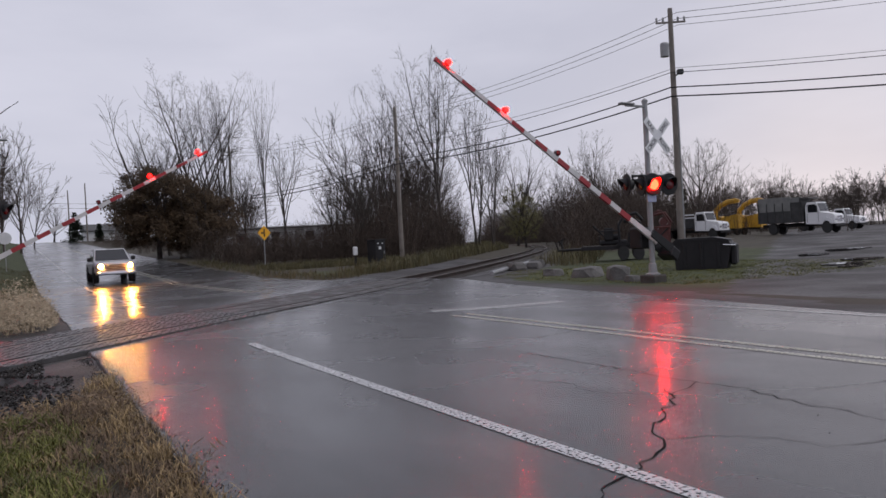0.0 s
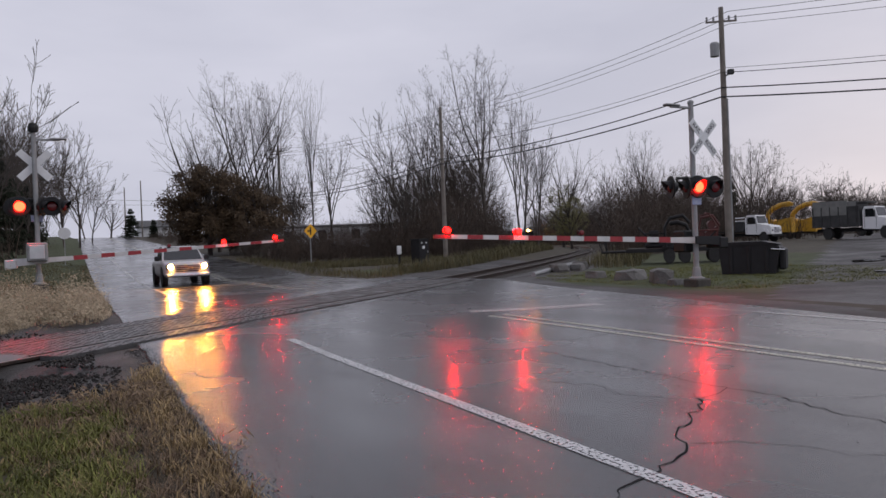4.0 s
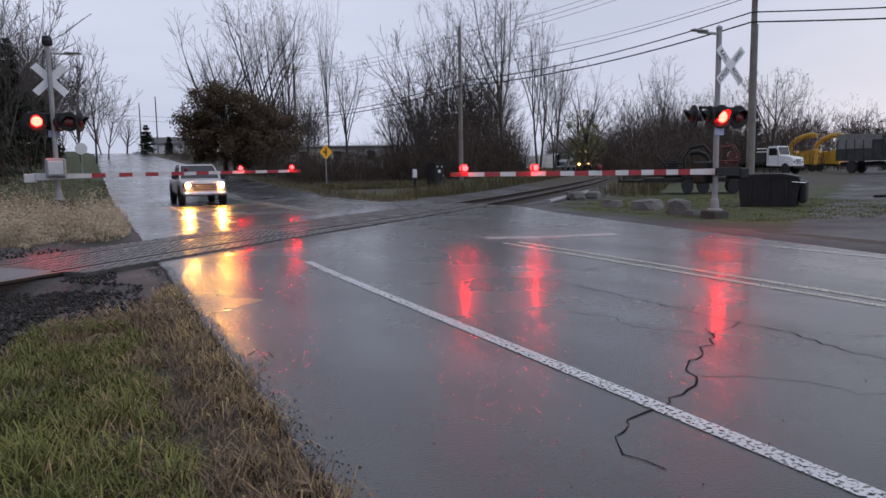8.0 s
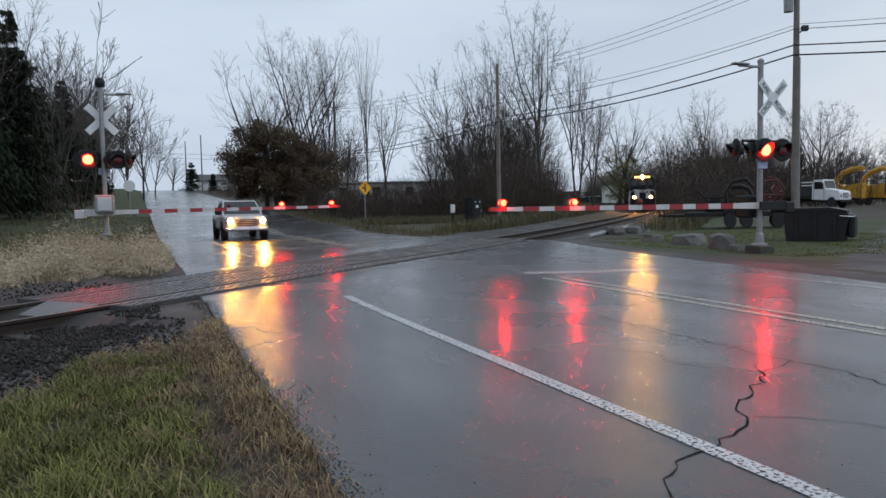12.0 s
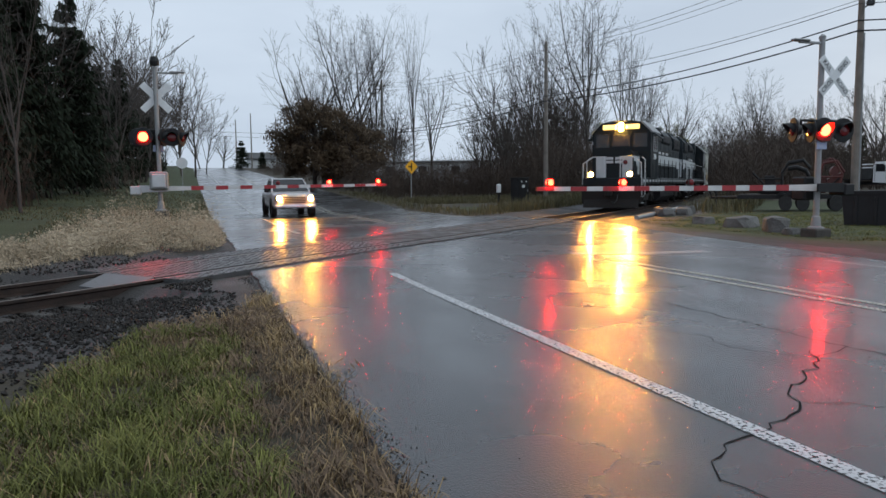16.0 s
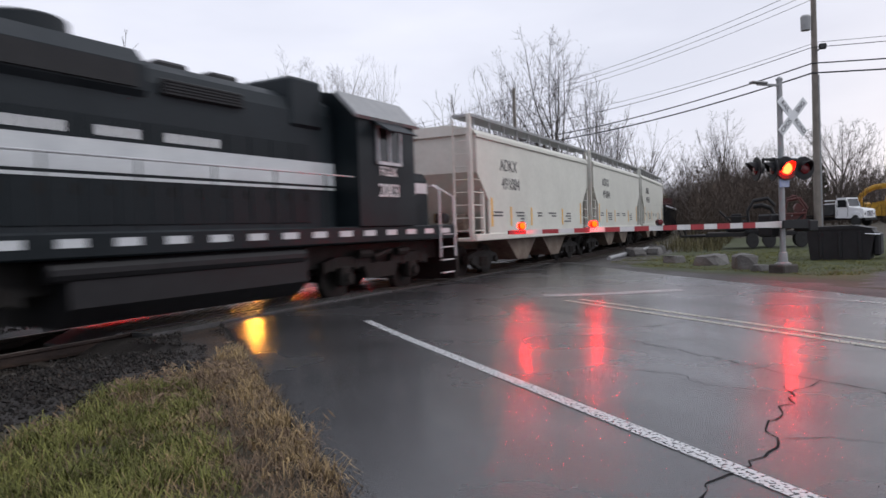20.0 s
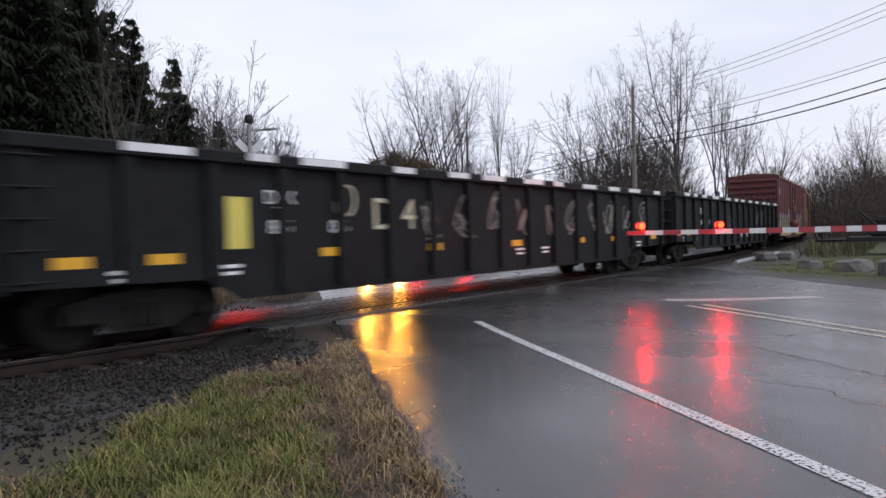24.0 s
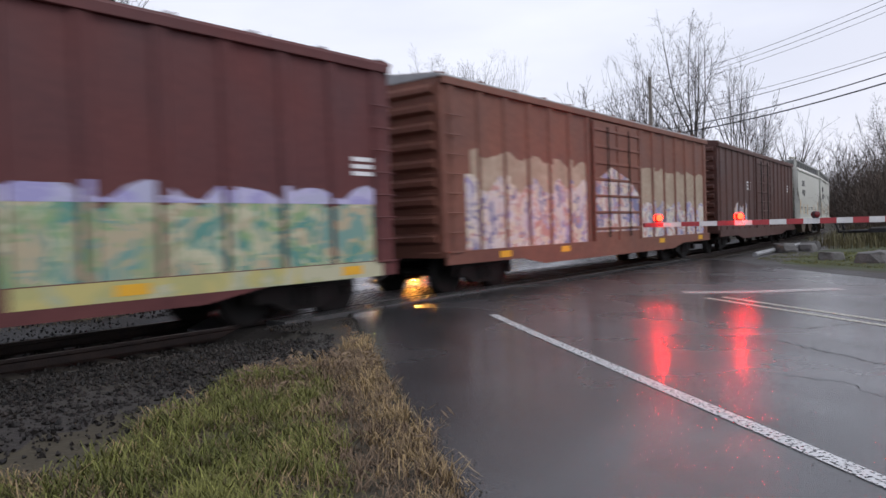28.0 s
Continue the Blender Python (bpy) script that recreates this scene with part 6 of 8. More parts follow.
def equipment_trailer():
    T = thing("equipment_trailer", "low trailer carrying a dark red brush chipper", "trailer", m=yard_pose(26.0, 25.2, -44, 0.0) @ Matrix.Diagonal((0.74, 0.85, 1.0, 1)))
    fr = Shape()
    for sy in (-0.85, 0.85):
        fr.box(-3.4, 2.6, sy - 0.05, sy + 0.05, 0.55, 0.72, 0.01)
    for i in range(8):
        fr.box(-3.3 + i * 0.8, -3.22 + i * 0.8, -0.85, 0.85, 0.58, 0.68)
    fr.tube((-3.4, 0.8, 0.62), (-5.0, 0, 0.6), 0.06).tube((-3.4, -0.8, 0.62), (-5.0, 0, 0.6), 0.06)
    part("frame", fr, BLACK, T)
    part("deck", Shape().box(-3.3, 2.6, -0.8, 0.8, 0.72, 0.76), TIE, T)
    part("jack", Shape().tube((-4.7, 0, 0.05), (-4.7, 0, 1.15), 0.05).box(-4.85, -4.55, -0.15, 0.15, 0.0, 0.06).tube((-4.7, 0, 1.1), (-4.45, 0, 1.2), 0.03), BLACK, T)
    ramp_rack = Shape().path([(-4.9, -0.4, 0.6), (-5.1, -0.4, 1.0), (-4.8, -0.4, 1.05), (-4.6, 0.4, 0.6)], 0.04)
    part("hitch_rack", ramp_rack, BLACK, T)
    for sy in (-1.0, 1.0):
        for x in (-0.7, 0.25, 2.0):
            road_wheel(T, x, sy, 0.36, 0.22, ALU)
        part("mudguard", Shape().prism([(-1.2, 0.72), (-1.1, 0.82), (0.65, 0.82), (0.75, 0.72)], *sorted((sy * 0.88, sy * 1.12))), BLACK, T)
    part("engine_box", Shape().box(0.5, 1.5, -0.55, 0.55, 0.8, 1.5, 0.06), DARK_RED, T, "dark red engine cover")
    part("feed_chute", Shape().prism([(1.5, 0.85), (1.5, 1.4), (2.3, 1.7), (2.3, 0.75)], -0.6, 0.6), DARK_RED, T)
    part("discharge_pipe", Shape().path([(0.6, 0, 1.45), (0.4, 0, 1.8), (-0.1, 0, 1.95), (-0.6, 0, 1.9)], 0.11, n=10), BLACK, T)
    part("load", Shape().box(-2.2, -0.4, -0.5, 0.5, 0.76, 1.0, 0.08).box(-1.6, -0.9, -0.35, 0.35, 1.0, 1.3, 0.1), BLACK, T, "dark covered load")
    part("hoop", Shape().path([(-0.9, -0.7, 0.8), (-0.95, -0.7, 1.7), (-0.6, -0.7, 2.15), (0.2, -0.7, 2.25), (0.6, -0.7, 1.9)], 0.09, 8), BLACK, T, "black arched pipe")
    part("guard_frame", Shape().path([(1.0, -0.8, 0.8), (1.0, -0.8, 2.15), (1.75, -0.8, 2.3), (2.3, -0.8, 1.6), (2.0, -0.8, 0.8)], 0.05, 6).path([(1.0, -0.8, 1.5), (2.25, -0.8, 1.5)], 0.05, 6), DARK_RED, T, "dark red tubular guard")
    part("side_rail", Shape().path([(-2.2, -0.8, 0.8), (-2.2, -0.8, 1.45), (-1.0, -0.8, 1.45), (-1.0, -0.8, 0.8)], 0.04, 6), BLACK, T)
    part("control_box", Shape().box(-1.9, -1.3, -0.6, -0.1, 1.0, 1.6, 0.04), BLACK, T)
    part("winch_arm", Shape().path([(1.1, -0.5, 1.45), (1.3, -0.5, 2.1), (2.0, -0.5, 2.2), (2.4, -0.5, 1.7)], 0.07, 8), DARK_RED, T)
    part("feed_roller", Shape().tube((1.9, -0.6, 1.75), (1.9, 0.6, 1.75), 0.22, n=12), DARK_RED, T, "dark red feed roller")
    part("hose", Shape().path([(1.0, -0.6, 1.3), (1.3, -0.75, 0.9), (1.8, -0.7, 1.2), (2.2, -0.62, 1.5)], 0.035, 6), BLACK, T)
    part("beacon", Shape().revolve([(0.09, 2.2), (0.09, 2.33), (0.02, 2.36)], (1.6, -0.4, 0), n=10), DARK_RED, T)
    part("fuel_can", Shape().box(-0.35, 0.25, 0.1, 0.6, 0.78, 1.35, 0.05), BLACK, T)
    part("tow_bar", Shape().tube((-1.9, 0.2, 1.2), (-2.6, 0.2, 1.75), 0.05), BLACK, T)
    return T


equipment_trailer()


def black_bin(m):
    B = thing("waste_container", "black covered waste container on grass", "container", m=m)
    part("body", Shape().prism([(-0.85, 0.0), (-0.95, 0.85), (-0.85, 0.98), (0.85, 0.98), (0.95, 0.85), (0.8, 0.0)], -0.65, 0.65), BLACK, B)
    for x in (-0.55, 0.0, 0.55):
        part("rib", Shape().box(x - 0.05, x + 0.05, -0.70, -0.65, 0.08, 0.9, 0.01), BLACK, B)
    part("lid", Shape().prism([(-0.95, 0.96), (-0.8, 1.07), (0.4, 1.09), (0.93, 0.98)], -0.69, 0.69), BLACK, B)
    part("side_pocket", Shape().box(0.88, 1.1, -0.45, 0.45, 0.12, 0.85, 0.06), BLACK, B)
    part("grab_rail", Shape().tube((0.7, -0.7, 0.82), (1.1, -0.7, 0.79), 0.025), CHROME, B)
    return B


black_bin(yard_pose(20.6, 16.75, -58, 0.0))


def boulder(seed, m, sx, sy, sz):
    bm = bmesh.new()
    bmesh.ops.create_icosphere(bm, subdivisions=2, radius=1.0)
    for v in bm.verts:
        p = v.co.copy()
        q = Vector((p.x, p.y, p.z))
        k = 1 + 0.30 * noise.noise(q * 1.1 + Vector((seed, 0, 0))) + 0.10 * noise.noise(q * 3.1 + Vector((0, seed, 0)))
        v.co = Vector((math.copysign(abs(p.x) ** 0.45, p.x) * sx, math.copysign(abs(p.y) ** 0.45, p.y) * sy, math.copysign(abs(p.z) ** 0.4, p.z) * sz)) * k
    me = bpy.data.meshes.new("boulder")
    bm.to_mesh(me)
    bm.free()
    me.materials.append(ROCK)
    ob = new("boulder", me)
    ob.matrix_basis = m
    return tagged(ob, "large grey quarried boulder on grass", "rock", "boulders")


boulder(1.0, yard_pose(16.5, 18.1, 25, 0.06), 0.66, 0.42, 0.3)
boulder(5.0, yard_pose(15.6, 15.85, 60, 0.1), 0.36, 0.33, 0.33)
boulder(9.0, yard_pose(16.5, 20.0, 10, 0.06), 0.32, 0.3, 0.2)
boulder(13.0, yard_pose(15.2, 14.9, 0, 0.05), 0.22, 0.2, 0.14)
boulder(17.0, yard_pose(-0.05, 18.3, 0, 0.05), 0.16, 0.12, 0.1)
for i, (bx, by) in enumerate(((18.8, 25.2), (19.6, 25.0), (18.2, 24.4), (20.6, 26.0))):
    boulder(21.0 + i, yard_pose(bx, by, i * 40, 0.1), 0.35, 0.3, 0.22)
part("timber_beam", Shape().tube((15.7, 22.7, ground_z(15.7, 22.7) + 0.06), (21.8, 28.2, ground_z(21.8, 28.2) + 0.10), 0.09, n=8), GALV, None)
tagged(bpy.data.objects["timber_beam"], "pale rail lying on the ground beside the track", "rail")


# ---- poles, wires, signs, cabinets ----
def utility_pole(m, h, label, arm, gear):
    P = thing("utility_pole", label, "utility pole", "utility poles", m)
    part("pole", Shape().tube((0, 0, -0.4), (0, 0, h), 0.17, 0.11, n=14), POLE_WOOD, P)
    if arm:
        part("crossarm", Shape().box(-0.7, 0.7, -0.04, 0.04, h - 0.70, h - 0.62, 0.01), POLE_WOOD, P)
        for x in (-0.65, -0.35, 0.35, 0.65):
            part("insulator", Shape().revolve([(0.03, h - 0.62), (0.06, h - 0.56), (0.04, h - 0.5), (0.06, h - 0.46), (0.02, h - 0.40)], (x, 0, 0), n=10), GALV, P)
    if gear:
        part("transformer", Shape().revolve([(0.05, h - 2.3), (0.2, h - 2.28), (0.21, h - 1.7), (0.16, h - 1.62), (0.03, h - 1.6)], (-0.34, 0, 0), n=14), GALV, P, "grey can transformer")
        fl = part("floodlight", Shape().box(0.15, 0.45, -0.25, -0.05, h - 3.2, h - 2.95, 0.04).tube((0, 0, h - 3.3), (0.3, -0.1, h - 3.1), 0.03), BLACK, P)
        part("lamp_glass", Shape().box(0.18, 0.42, -0.262, -0.252, h - 3.17, h - 2.98), GLASS, fl)
        part("conduit", Shape().tube((0.16, -0.08, 0), (0.13, -0.07, h - 4.3), 0.04, n=8), GALV, P)
    return P


utility_pole(yard_pose(27.4, 23.5, -35), 11.9, "tall weathered wooden utility pole with transformer", True, True)
utility_pole(yard_pose(23.6, 45.0, -30), 10.9, "slender weathered utility pole among the trees", False, False)
utility_pole(yard_pose(20.5, 78.0, -30), 11.5, "far utility pole beyond the trees", True, False)


def wire(a, b, sag, r, material, label):
    pts = []
    n = 14
    for i in range(n + 1):
        t = i / n
        pts.append(tuple(Vector(a).lerp(Vector(b), t) - Vector((0, 0, sag * 4 * t * (1 - t)))))
    ob = part("overhead_wire", Shape().path(pts, r, 5), material)
    return tagged(ob, label, "cable", "overhead wires")


PA, PB, PC, PD = Vector((27.4, 23.5, 0)), Vector((23.6, 45.0, 0)), Vector((20.5, 78, 0)), Vector((44.0, -2.0, 0))
for z1, z2, z3, z4, r, mt in ((8.25, 7.5, 7.6, 7.3, 0.030, WIRE), (7.82, 7.15, 7.3, 6.8, 0.035, WIRE), (8.95, 8.45, 8.7, 8.3, 0.016, WIRE), (9.2, 8.9, 9.4, 8.6, 0.012, WIRE_THIN),
                              (11.6, 10.6, 12.3, 11.2, 0.014, WIRE_THIN), (11.9, 10.9, 12.8, 11.6, 0.014, WIRE_THIN), (11.3, 10.3, 12.0, 10.8, 0.012, WIRE_THIN)):
    off = Vector((0.5 if z1 > 11 else 0.15, 0, 0)) * (1 if mt is WIRE_THIN else -1)
    for a, za, b, zb, sag in ((PD, z4, PA, z1, 0.5), (PA, z1, PB, z2, 0.45), (PB, z2, PC, z3, 0.6)):
        wire((a.x + off.x, a.y, za), (b.x + off.x, b.y, zb), sag, r, mt, "black overhead cable between poles" if mt is WIRE else "thin grey overhead wire between poles")
for k, (x, y) in enumerate(((17.0, 150.0), (10.8, 178.0), (13.5, 168.0))):
    utility_pole(yard_pose(x, y, 80), 10.5 + k, "far utility pole along the hill road", True, False)
for z in (9.2, 8.2):
    wire((-30, 165, z + 6.5), (60, 176, z + 5.0), 1.2, 0.03, WIRE, "black cable across the hill road")


def warning_sign():
    S = thing("warning_sign", "yellow diamond side road warning sign", "road sign", m=pose(15.2, 49.8, ground_z(15.2, 49.8), 0, 0, 15))
    part("post", Shape().box(-0.03, 0.03, 0.0, 0.06, -0.3, 2.75), GALV, S)
    pl = part("plate", Shape().box(-0.38, 0.38, -0.01, 0.0, -0.38, 0.38, 0.004), mat("sign_yellow", (0.75, 0.36, 0.01), (0.85, 0.45, 0.02), 0.4, scale=3), S, "", pose(0, -0.02, 2.35, 0, 45, 0))
    part("symbol", Shape().box(-0.05, 0.05, -0.018, -0.012, -0.28, 0.28).box(-0.26, -0.04, -0.018, -0.012, -0.05, 0.05), BLACK, S, "black road junction symbol", pose(0, -0.02, 2.35))


warning_sign()
st = thing("stop_sign_back", "round grey back of a road sign on a post", "road sign", m=pose(-0.5, 58.0, ground_z(-0.5, 58) - 0.1))
part("post", Shape().box(-0.03, 0.03, -0.03, 0.03, 0, 2.6), GALV, st)
part("plate", Shape().revolve([(0.42, -0.01), (0.42, 0.01), (0.05, 0.012)], (0, -0.05, 2.4), "y", 16), SIGN_WHITE, st)


def cabinet():
    C = thing("signal_cabinet", "black trackside signal cabinet with two white marks", "cabinet", m=pose(19.9, 41.5, ground_z(19.9, 41.5), 0, 0, 25))
    part("body", Shape().box(-0.5, 0.5, -0.35, 0.35, -0.05, 1.6, 0.03), BLACK, C)
    part("roof", Shape().box(-0.55, 0.55, -0.4, 0.4, 1.6, 1.66, 0.02), BLACK, C)
    part("door", Shape().box(-0.44, 0.44, -0.37, -0.35, 0.1, 1.5, 0.008), BLACK, C)
    part("handle", Shape().box(0.3, 0.36, -0.4, -0.37, 0.75, 0.9), GALV, C)
    part("label_plate", Shape().box(-0.2, 0.05, -0.377, -0.371, 1.02, 1.2).box(-0.3, -0.2, -0.377, -0.371, 1.36, 1.44).box(0.15, 0.25, -0.377, -0.371, 1.36, 1.44), SIGN_WHITE, C, "small white plates")


cabinet()
wp = thing("marker_post", "short white cable marker post", "post", m=pose(18.7, 42.1, ground_z(18.7, 42.1)))
part("post", Shape().box(-0.06, 0.06, -0.06, 0.06, -0.1, 0.75), BLACK, wp)
part("cap", Shape().box(-0.14, 0.14, -0.1, 0.1, 0.7, 1.25, 0.04), SIGN_WHITE, wp)


def building(name, label, x, y, rz, w, d, h, ridge, wall, roofm):
    z = ground_z(x, y)
    B = thing(name, label, "building", m=pose(x, y, z, 0, 0, rz))
    part("wall", Shape().box(-w / 2, w / 2, -d / 2, d / 2, -1, h), wall, B)
    part("roof", Shape().prism([(-d / 2 - 0.4, h), (0, h + ridge), (d / 2 + 0.4, h), (d / 2 + 0.4, h - 0.15), (-d / 2 - 0.4, h - 0.15)], -w / 2 - 0.4, w / 2 + 0.4, "x"), roofm, B)
    for i in range(int(w / 5)):
        wd = part("window", Shape().box(-w / 2 + 2 + i * 5, -w / 2 + 3.2 + i * 5, -d / 2 - 0.04, -d / 2, h * 0.4, h * 0.8), GLASS, B)
        part("frame", Shape().box(-w / 2 + 1.9 + i * 5, -w / 2 + 3.3 + i * 5, -d / 2 - 0.06, -d / 2, h * 0.36, h * 0.4), SIGN_WHITE, wd)


WALLW = mat("pale_siding", (0.55, 0.56, 0.58), (0.66, 0.67, 0.68), 0.6, scale=1)
ROOFD = mat("dark_shingle", (0.05, 0.05, 0.052), (0.10, 0.10, 0.10), 0.7, scale=2)
building("warehouse", "long low white warehouse behind the trees", 40.0, 108.0, -14, 36, 14, 3.4, 0.4, WALLW, ROOFD)
building("house", "small white house on the far hill", 18.5, 184.0, 5, 9, 7, 2.2, 1.6, WALLW, ROOFD)
building("house", "white house behind the woods", -16.0, 74.0, 10, 14, 9, 3.2, 2.4, WALLW, ROOFD)


# ---- trees and plants ----
def tube_path(sh, pts, rad, sides):
    """A bent tapering tube through pts."""
    o = len(sh.v)
    for i, (q, rr) in enumerate(zip(pts, rad)):
        d = (pts[min(i + 1, len(pts) - 1)] - pts[max(i - 1, 0)]).normalized()
        u = d.cross(Vector((0.31, 0.94, 0.1))).normalized()
        w = d.cross(u)
        for k in range(sides):
            a = 2 * math.pi * k / sides
            sh.v.append(tuple(q + (u * math.cos(a) + w * math.sin(a)) * rr))
    for i in range(len(pts) - 1):
        for k in range(sides):
            sh.f.append((o + i * sides + k, o + i * sides + (k + 1) % sides, o + (i + 1) * sides + (k + 1) % sides, o + (i + 1) * sides + k))


def grow(sh, rnd, p, d, length, r, level, kids, bole=0.35, wide=1.0, thin=0.011, limbs=None):
    """A limb that bends gently upward, gives off shorter limbs along its outer part and forks at its end."""
    n = (7, 8, 6, 4, 3)[level]
    seg = length / n
    pts, rad, dirs = [p.copy()], [r], [d]
    end = (0.55, 0.2, 0.25, 0.4, 0.5)[level]
    for i in range(n):
        j = (0.04, 0.07, 0.10, 0.14, 0.2)[level]
        lift = (0.02, 0.035, 0.04, 0.03, 0.0)[level]
        d = (d + Vector((rnd.gauss(0, j), rnd.gauss(0, j), rnd.gauss(0, j * 0.6) + lift))).normalized()
        p = p + d * seg * rnd.uniform(0.85, 1.15)
        pts.append(p.copy())
        rad.append(max(r * (1 - (1 - end) * (i + 1) / n), thin))
        dirs.append(d)
    tube_path(sh, pts, rad, (8, 6, 4, 3, 3)[level])
    if level >= len(kids):
        return
    start = (bole, 0.25, 0.25, 0.2, 0.1)[level]
    turn = rnd.uniform(0, 6.28)
    m = kids[level]
    for j in range(m):
        t = start + (1 - start) * (j + rnd.uniform(0.1, 0.9)) / m if j < m - 2 else 1.0
        i = min(n - 1, int(t * n))
        f = t * n - i
        q, dd = pts[i].lerp(pts[i + 1], f), dirs[i + 1]
        rr = rad[i] + (rad[i + 1] - rad[i]) * f
        turn += 2.4 + rnd.gauss(0, 0.35)
        u = dd.orthogonal().normalized()
        w = dd.cross(u)
        ang = rnd.uniform(0.5, 0.95) if t < 1 else rnd.uniform(0.15, 0.45)
        if level == 0:
            ang = rnd.uniform(0.28, 0.68) * wide
        nd = (dd * math.cos(ang) + (u * math.cos(turn) + w * math.sin(turn)) * math.sin(ang)).normalized()
        frac = (1.15, 0.38, 0.42, 0.42, 0.4)[level] * (1.15 - 0.6 * (t - start)) * rnd.uniform(0.75, 1.2)
        grow(limbs or sh, rnd, q, nd, length * frac, max(rr * ((0.6, 0.42, 0.45, 0.5, 0.5)[level] if t < 1 else 0.8), thin), level + 1, kids, bole, wide, thin)


def bare_tree(x, y, h, seed, stems=1, lean=0.15, kids=(9, 7, 6, 4), label="tall bare deciduous tree with fine grey twigs", r=None, bole=0.34, wide=1.0, sink=0.2, spread=None):
    """A leafless tree grown to height h and, where given, to a crown spread metres wide."""
    rnd = random.Random(seed)
    T = thing("tree", label, "tree", "bare trees", pose(x, y, ground_z(x, y) - sink))
    a0 = rnd.uniform(0, 6.28)
    pieces = []
    for s in range(stems):
        sh, limbs = Shape(), Shape()
        ang = a0 + 6.28 * s / stems + rnd.uniform(-0.5, 0.5)
        ln = lean * (1.0 if stems > 1 else 0.35)
        d = Vector((math.cos(ang) * ln, math.sin(ang) * ln, 1)).normalized()
        o = 0.18 if stems > 1 else 0
        grow(sh, rnd, Vector((math.cos(ang) * o, math.sin(ang) * o, 0)), d, h * rnd.uniform(0.42, 0.48) * (1 if s == 0 else rnd.uniform(0.8, 1)), (r or h * (0.017 if stems == 1 else 0.0135)), 0, kids, bole, wide, limbs=limbs)
        pieces.append((sh, limbs))
    every = np.array([v for sh, limbs in pieces for v in sh.v + limbs.v])
    kz = 0.87 * (h + sink) / np.percentile(every[:, 2], 97)
    reach = np.percentile(np.hypot(every[:, 0], every[:, 1]), 90)
    kx = 0.43 * spread / reach if spread else kz
    half, cap = reach * kx, 0.8 * (h + sink)
    for s, (sh, limbs) in enumerate(pieces):
        for q in (sh, limbs):
            # the crown rounds off: far-reaching leaders stay short
            v = np.array(q.v) * (kx, kx, kz)
            far = np.maximum(np.hypot(v[:, 0], v[:, 1]), 1e-6)
            v[:, :2] *= (np.where(far > half, half + (far - half) * 0.45, far) / far)[:, None]
            v[:, 2] = np.where(v[:, 2] > cap, cap + (v[:, 2] - cap) * 0.45, v[:, 2])
            q.v = [tuple(p) for p in v.tolist()]
        part("trunk" if s == 0 else "stem", sh.mesh("trunk", BARK, True, False), BARK, T)
        part("crown", limbs.mesh("crown", BARK, False, False), BARK, T, "fine grey twigs")
    return T


K4 = (6, 8, 6, 3)
# the tall group beyond the track
bare_tree(30.6, 58.8, 19.2, 11, 2, 0.16, (5, 8, 6, 3), bole=0.6, r=0.21, spread=8.6)
bare_tree(33.6, 55.6, 21.0, 12, 1, 0.35, (9, 9, 6, 4), bole=0.55, r=0.3, spread=10.0, wide=1.05)
bare_tree(38.4, 57.3, 17.6, 13, 2, 0.25, (6, 8, 6, 3), bole=0.45, spread=9.0)
bare_tree(41.8, 59.5, 13.5, 14, 2, 0.3, K4, bole=0.4, spread=7.5)
# the group behind the leafy tree
bare_tree(16.2, 73.4, 20.8, 17, 3, 0.22, (5, 8, 6, 3), bole=0.7, spread=12.0, wide=1.0)
bare_tree(18.8, 75.2, 21.0, 18, 2, 0.14, (5, 8, 6, 3), bole=0.6, spread=7.5, wide=0.8)
bare_tree(13.6, 77.0, 14.5, 19, 1, 0.4, K4, bole=0.5, spread=8.0)
bare_tree(22.2, 71.7, 21.5, 15, 1, 0.05, (9, 8, 5, 3), bole=0.5, wide=0.6, spread=5.6)
bare_tree(23.9, 70.6, 14.2, 16, 1, 0.1, (8, 8, 5, 3), bole=0.45, wide=0.8, spread=5.6)
bare_tree(20.6, 74.0, 12.0, 20, 1, 0.1, K4, bole=0.4, wide=0.8, spread=5.0)
# single trees and saplings along the brush
bare_tree(65.5, 69.0, 16.5, 21, 2, 0.12, K4, bole=0.26, wide=0.85, spread=8.5)
bare_tree(60.0, 70.5, 11.0, 22, 2, 0.2, (8, 6, 5, 3), spread=6.0)
bare_tree(66.0, 54.0, 12.8, 23, 1, 0.3, (10, 8, 6, 4), r=0.24, bole=0.22, wide=1.2, spread=9.0)
bare_tree(27.6, 60.0, 9.0, 24, 2, 0.25, (8, 6, 5, 3), spread=5.0)
bare_tree(24.5, 55.0, 8.4, 25, 3, 0.3, (8, 6, 5, 3), bole=0.2, spread=5.5)
bare_tree(26.0, 62.0, 9.5, 36, 3, 0.3, (8, 6, 5, 3), bole=0.2, spread=5.5)
bare_tree(40.5, 69.0, 12.0, 32, 2, 0.25, K4, spread=7.0)
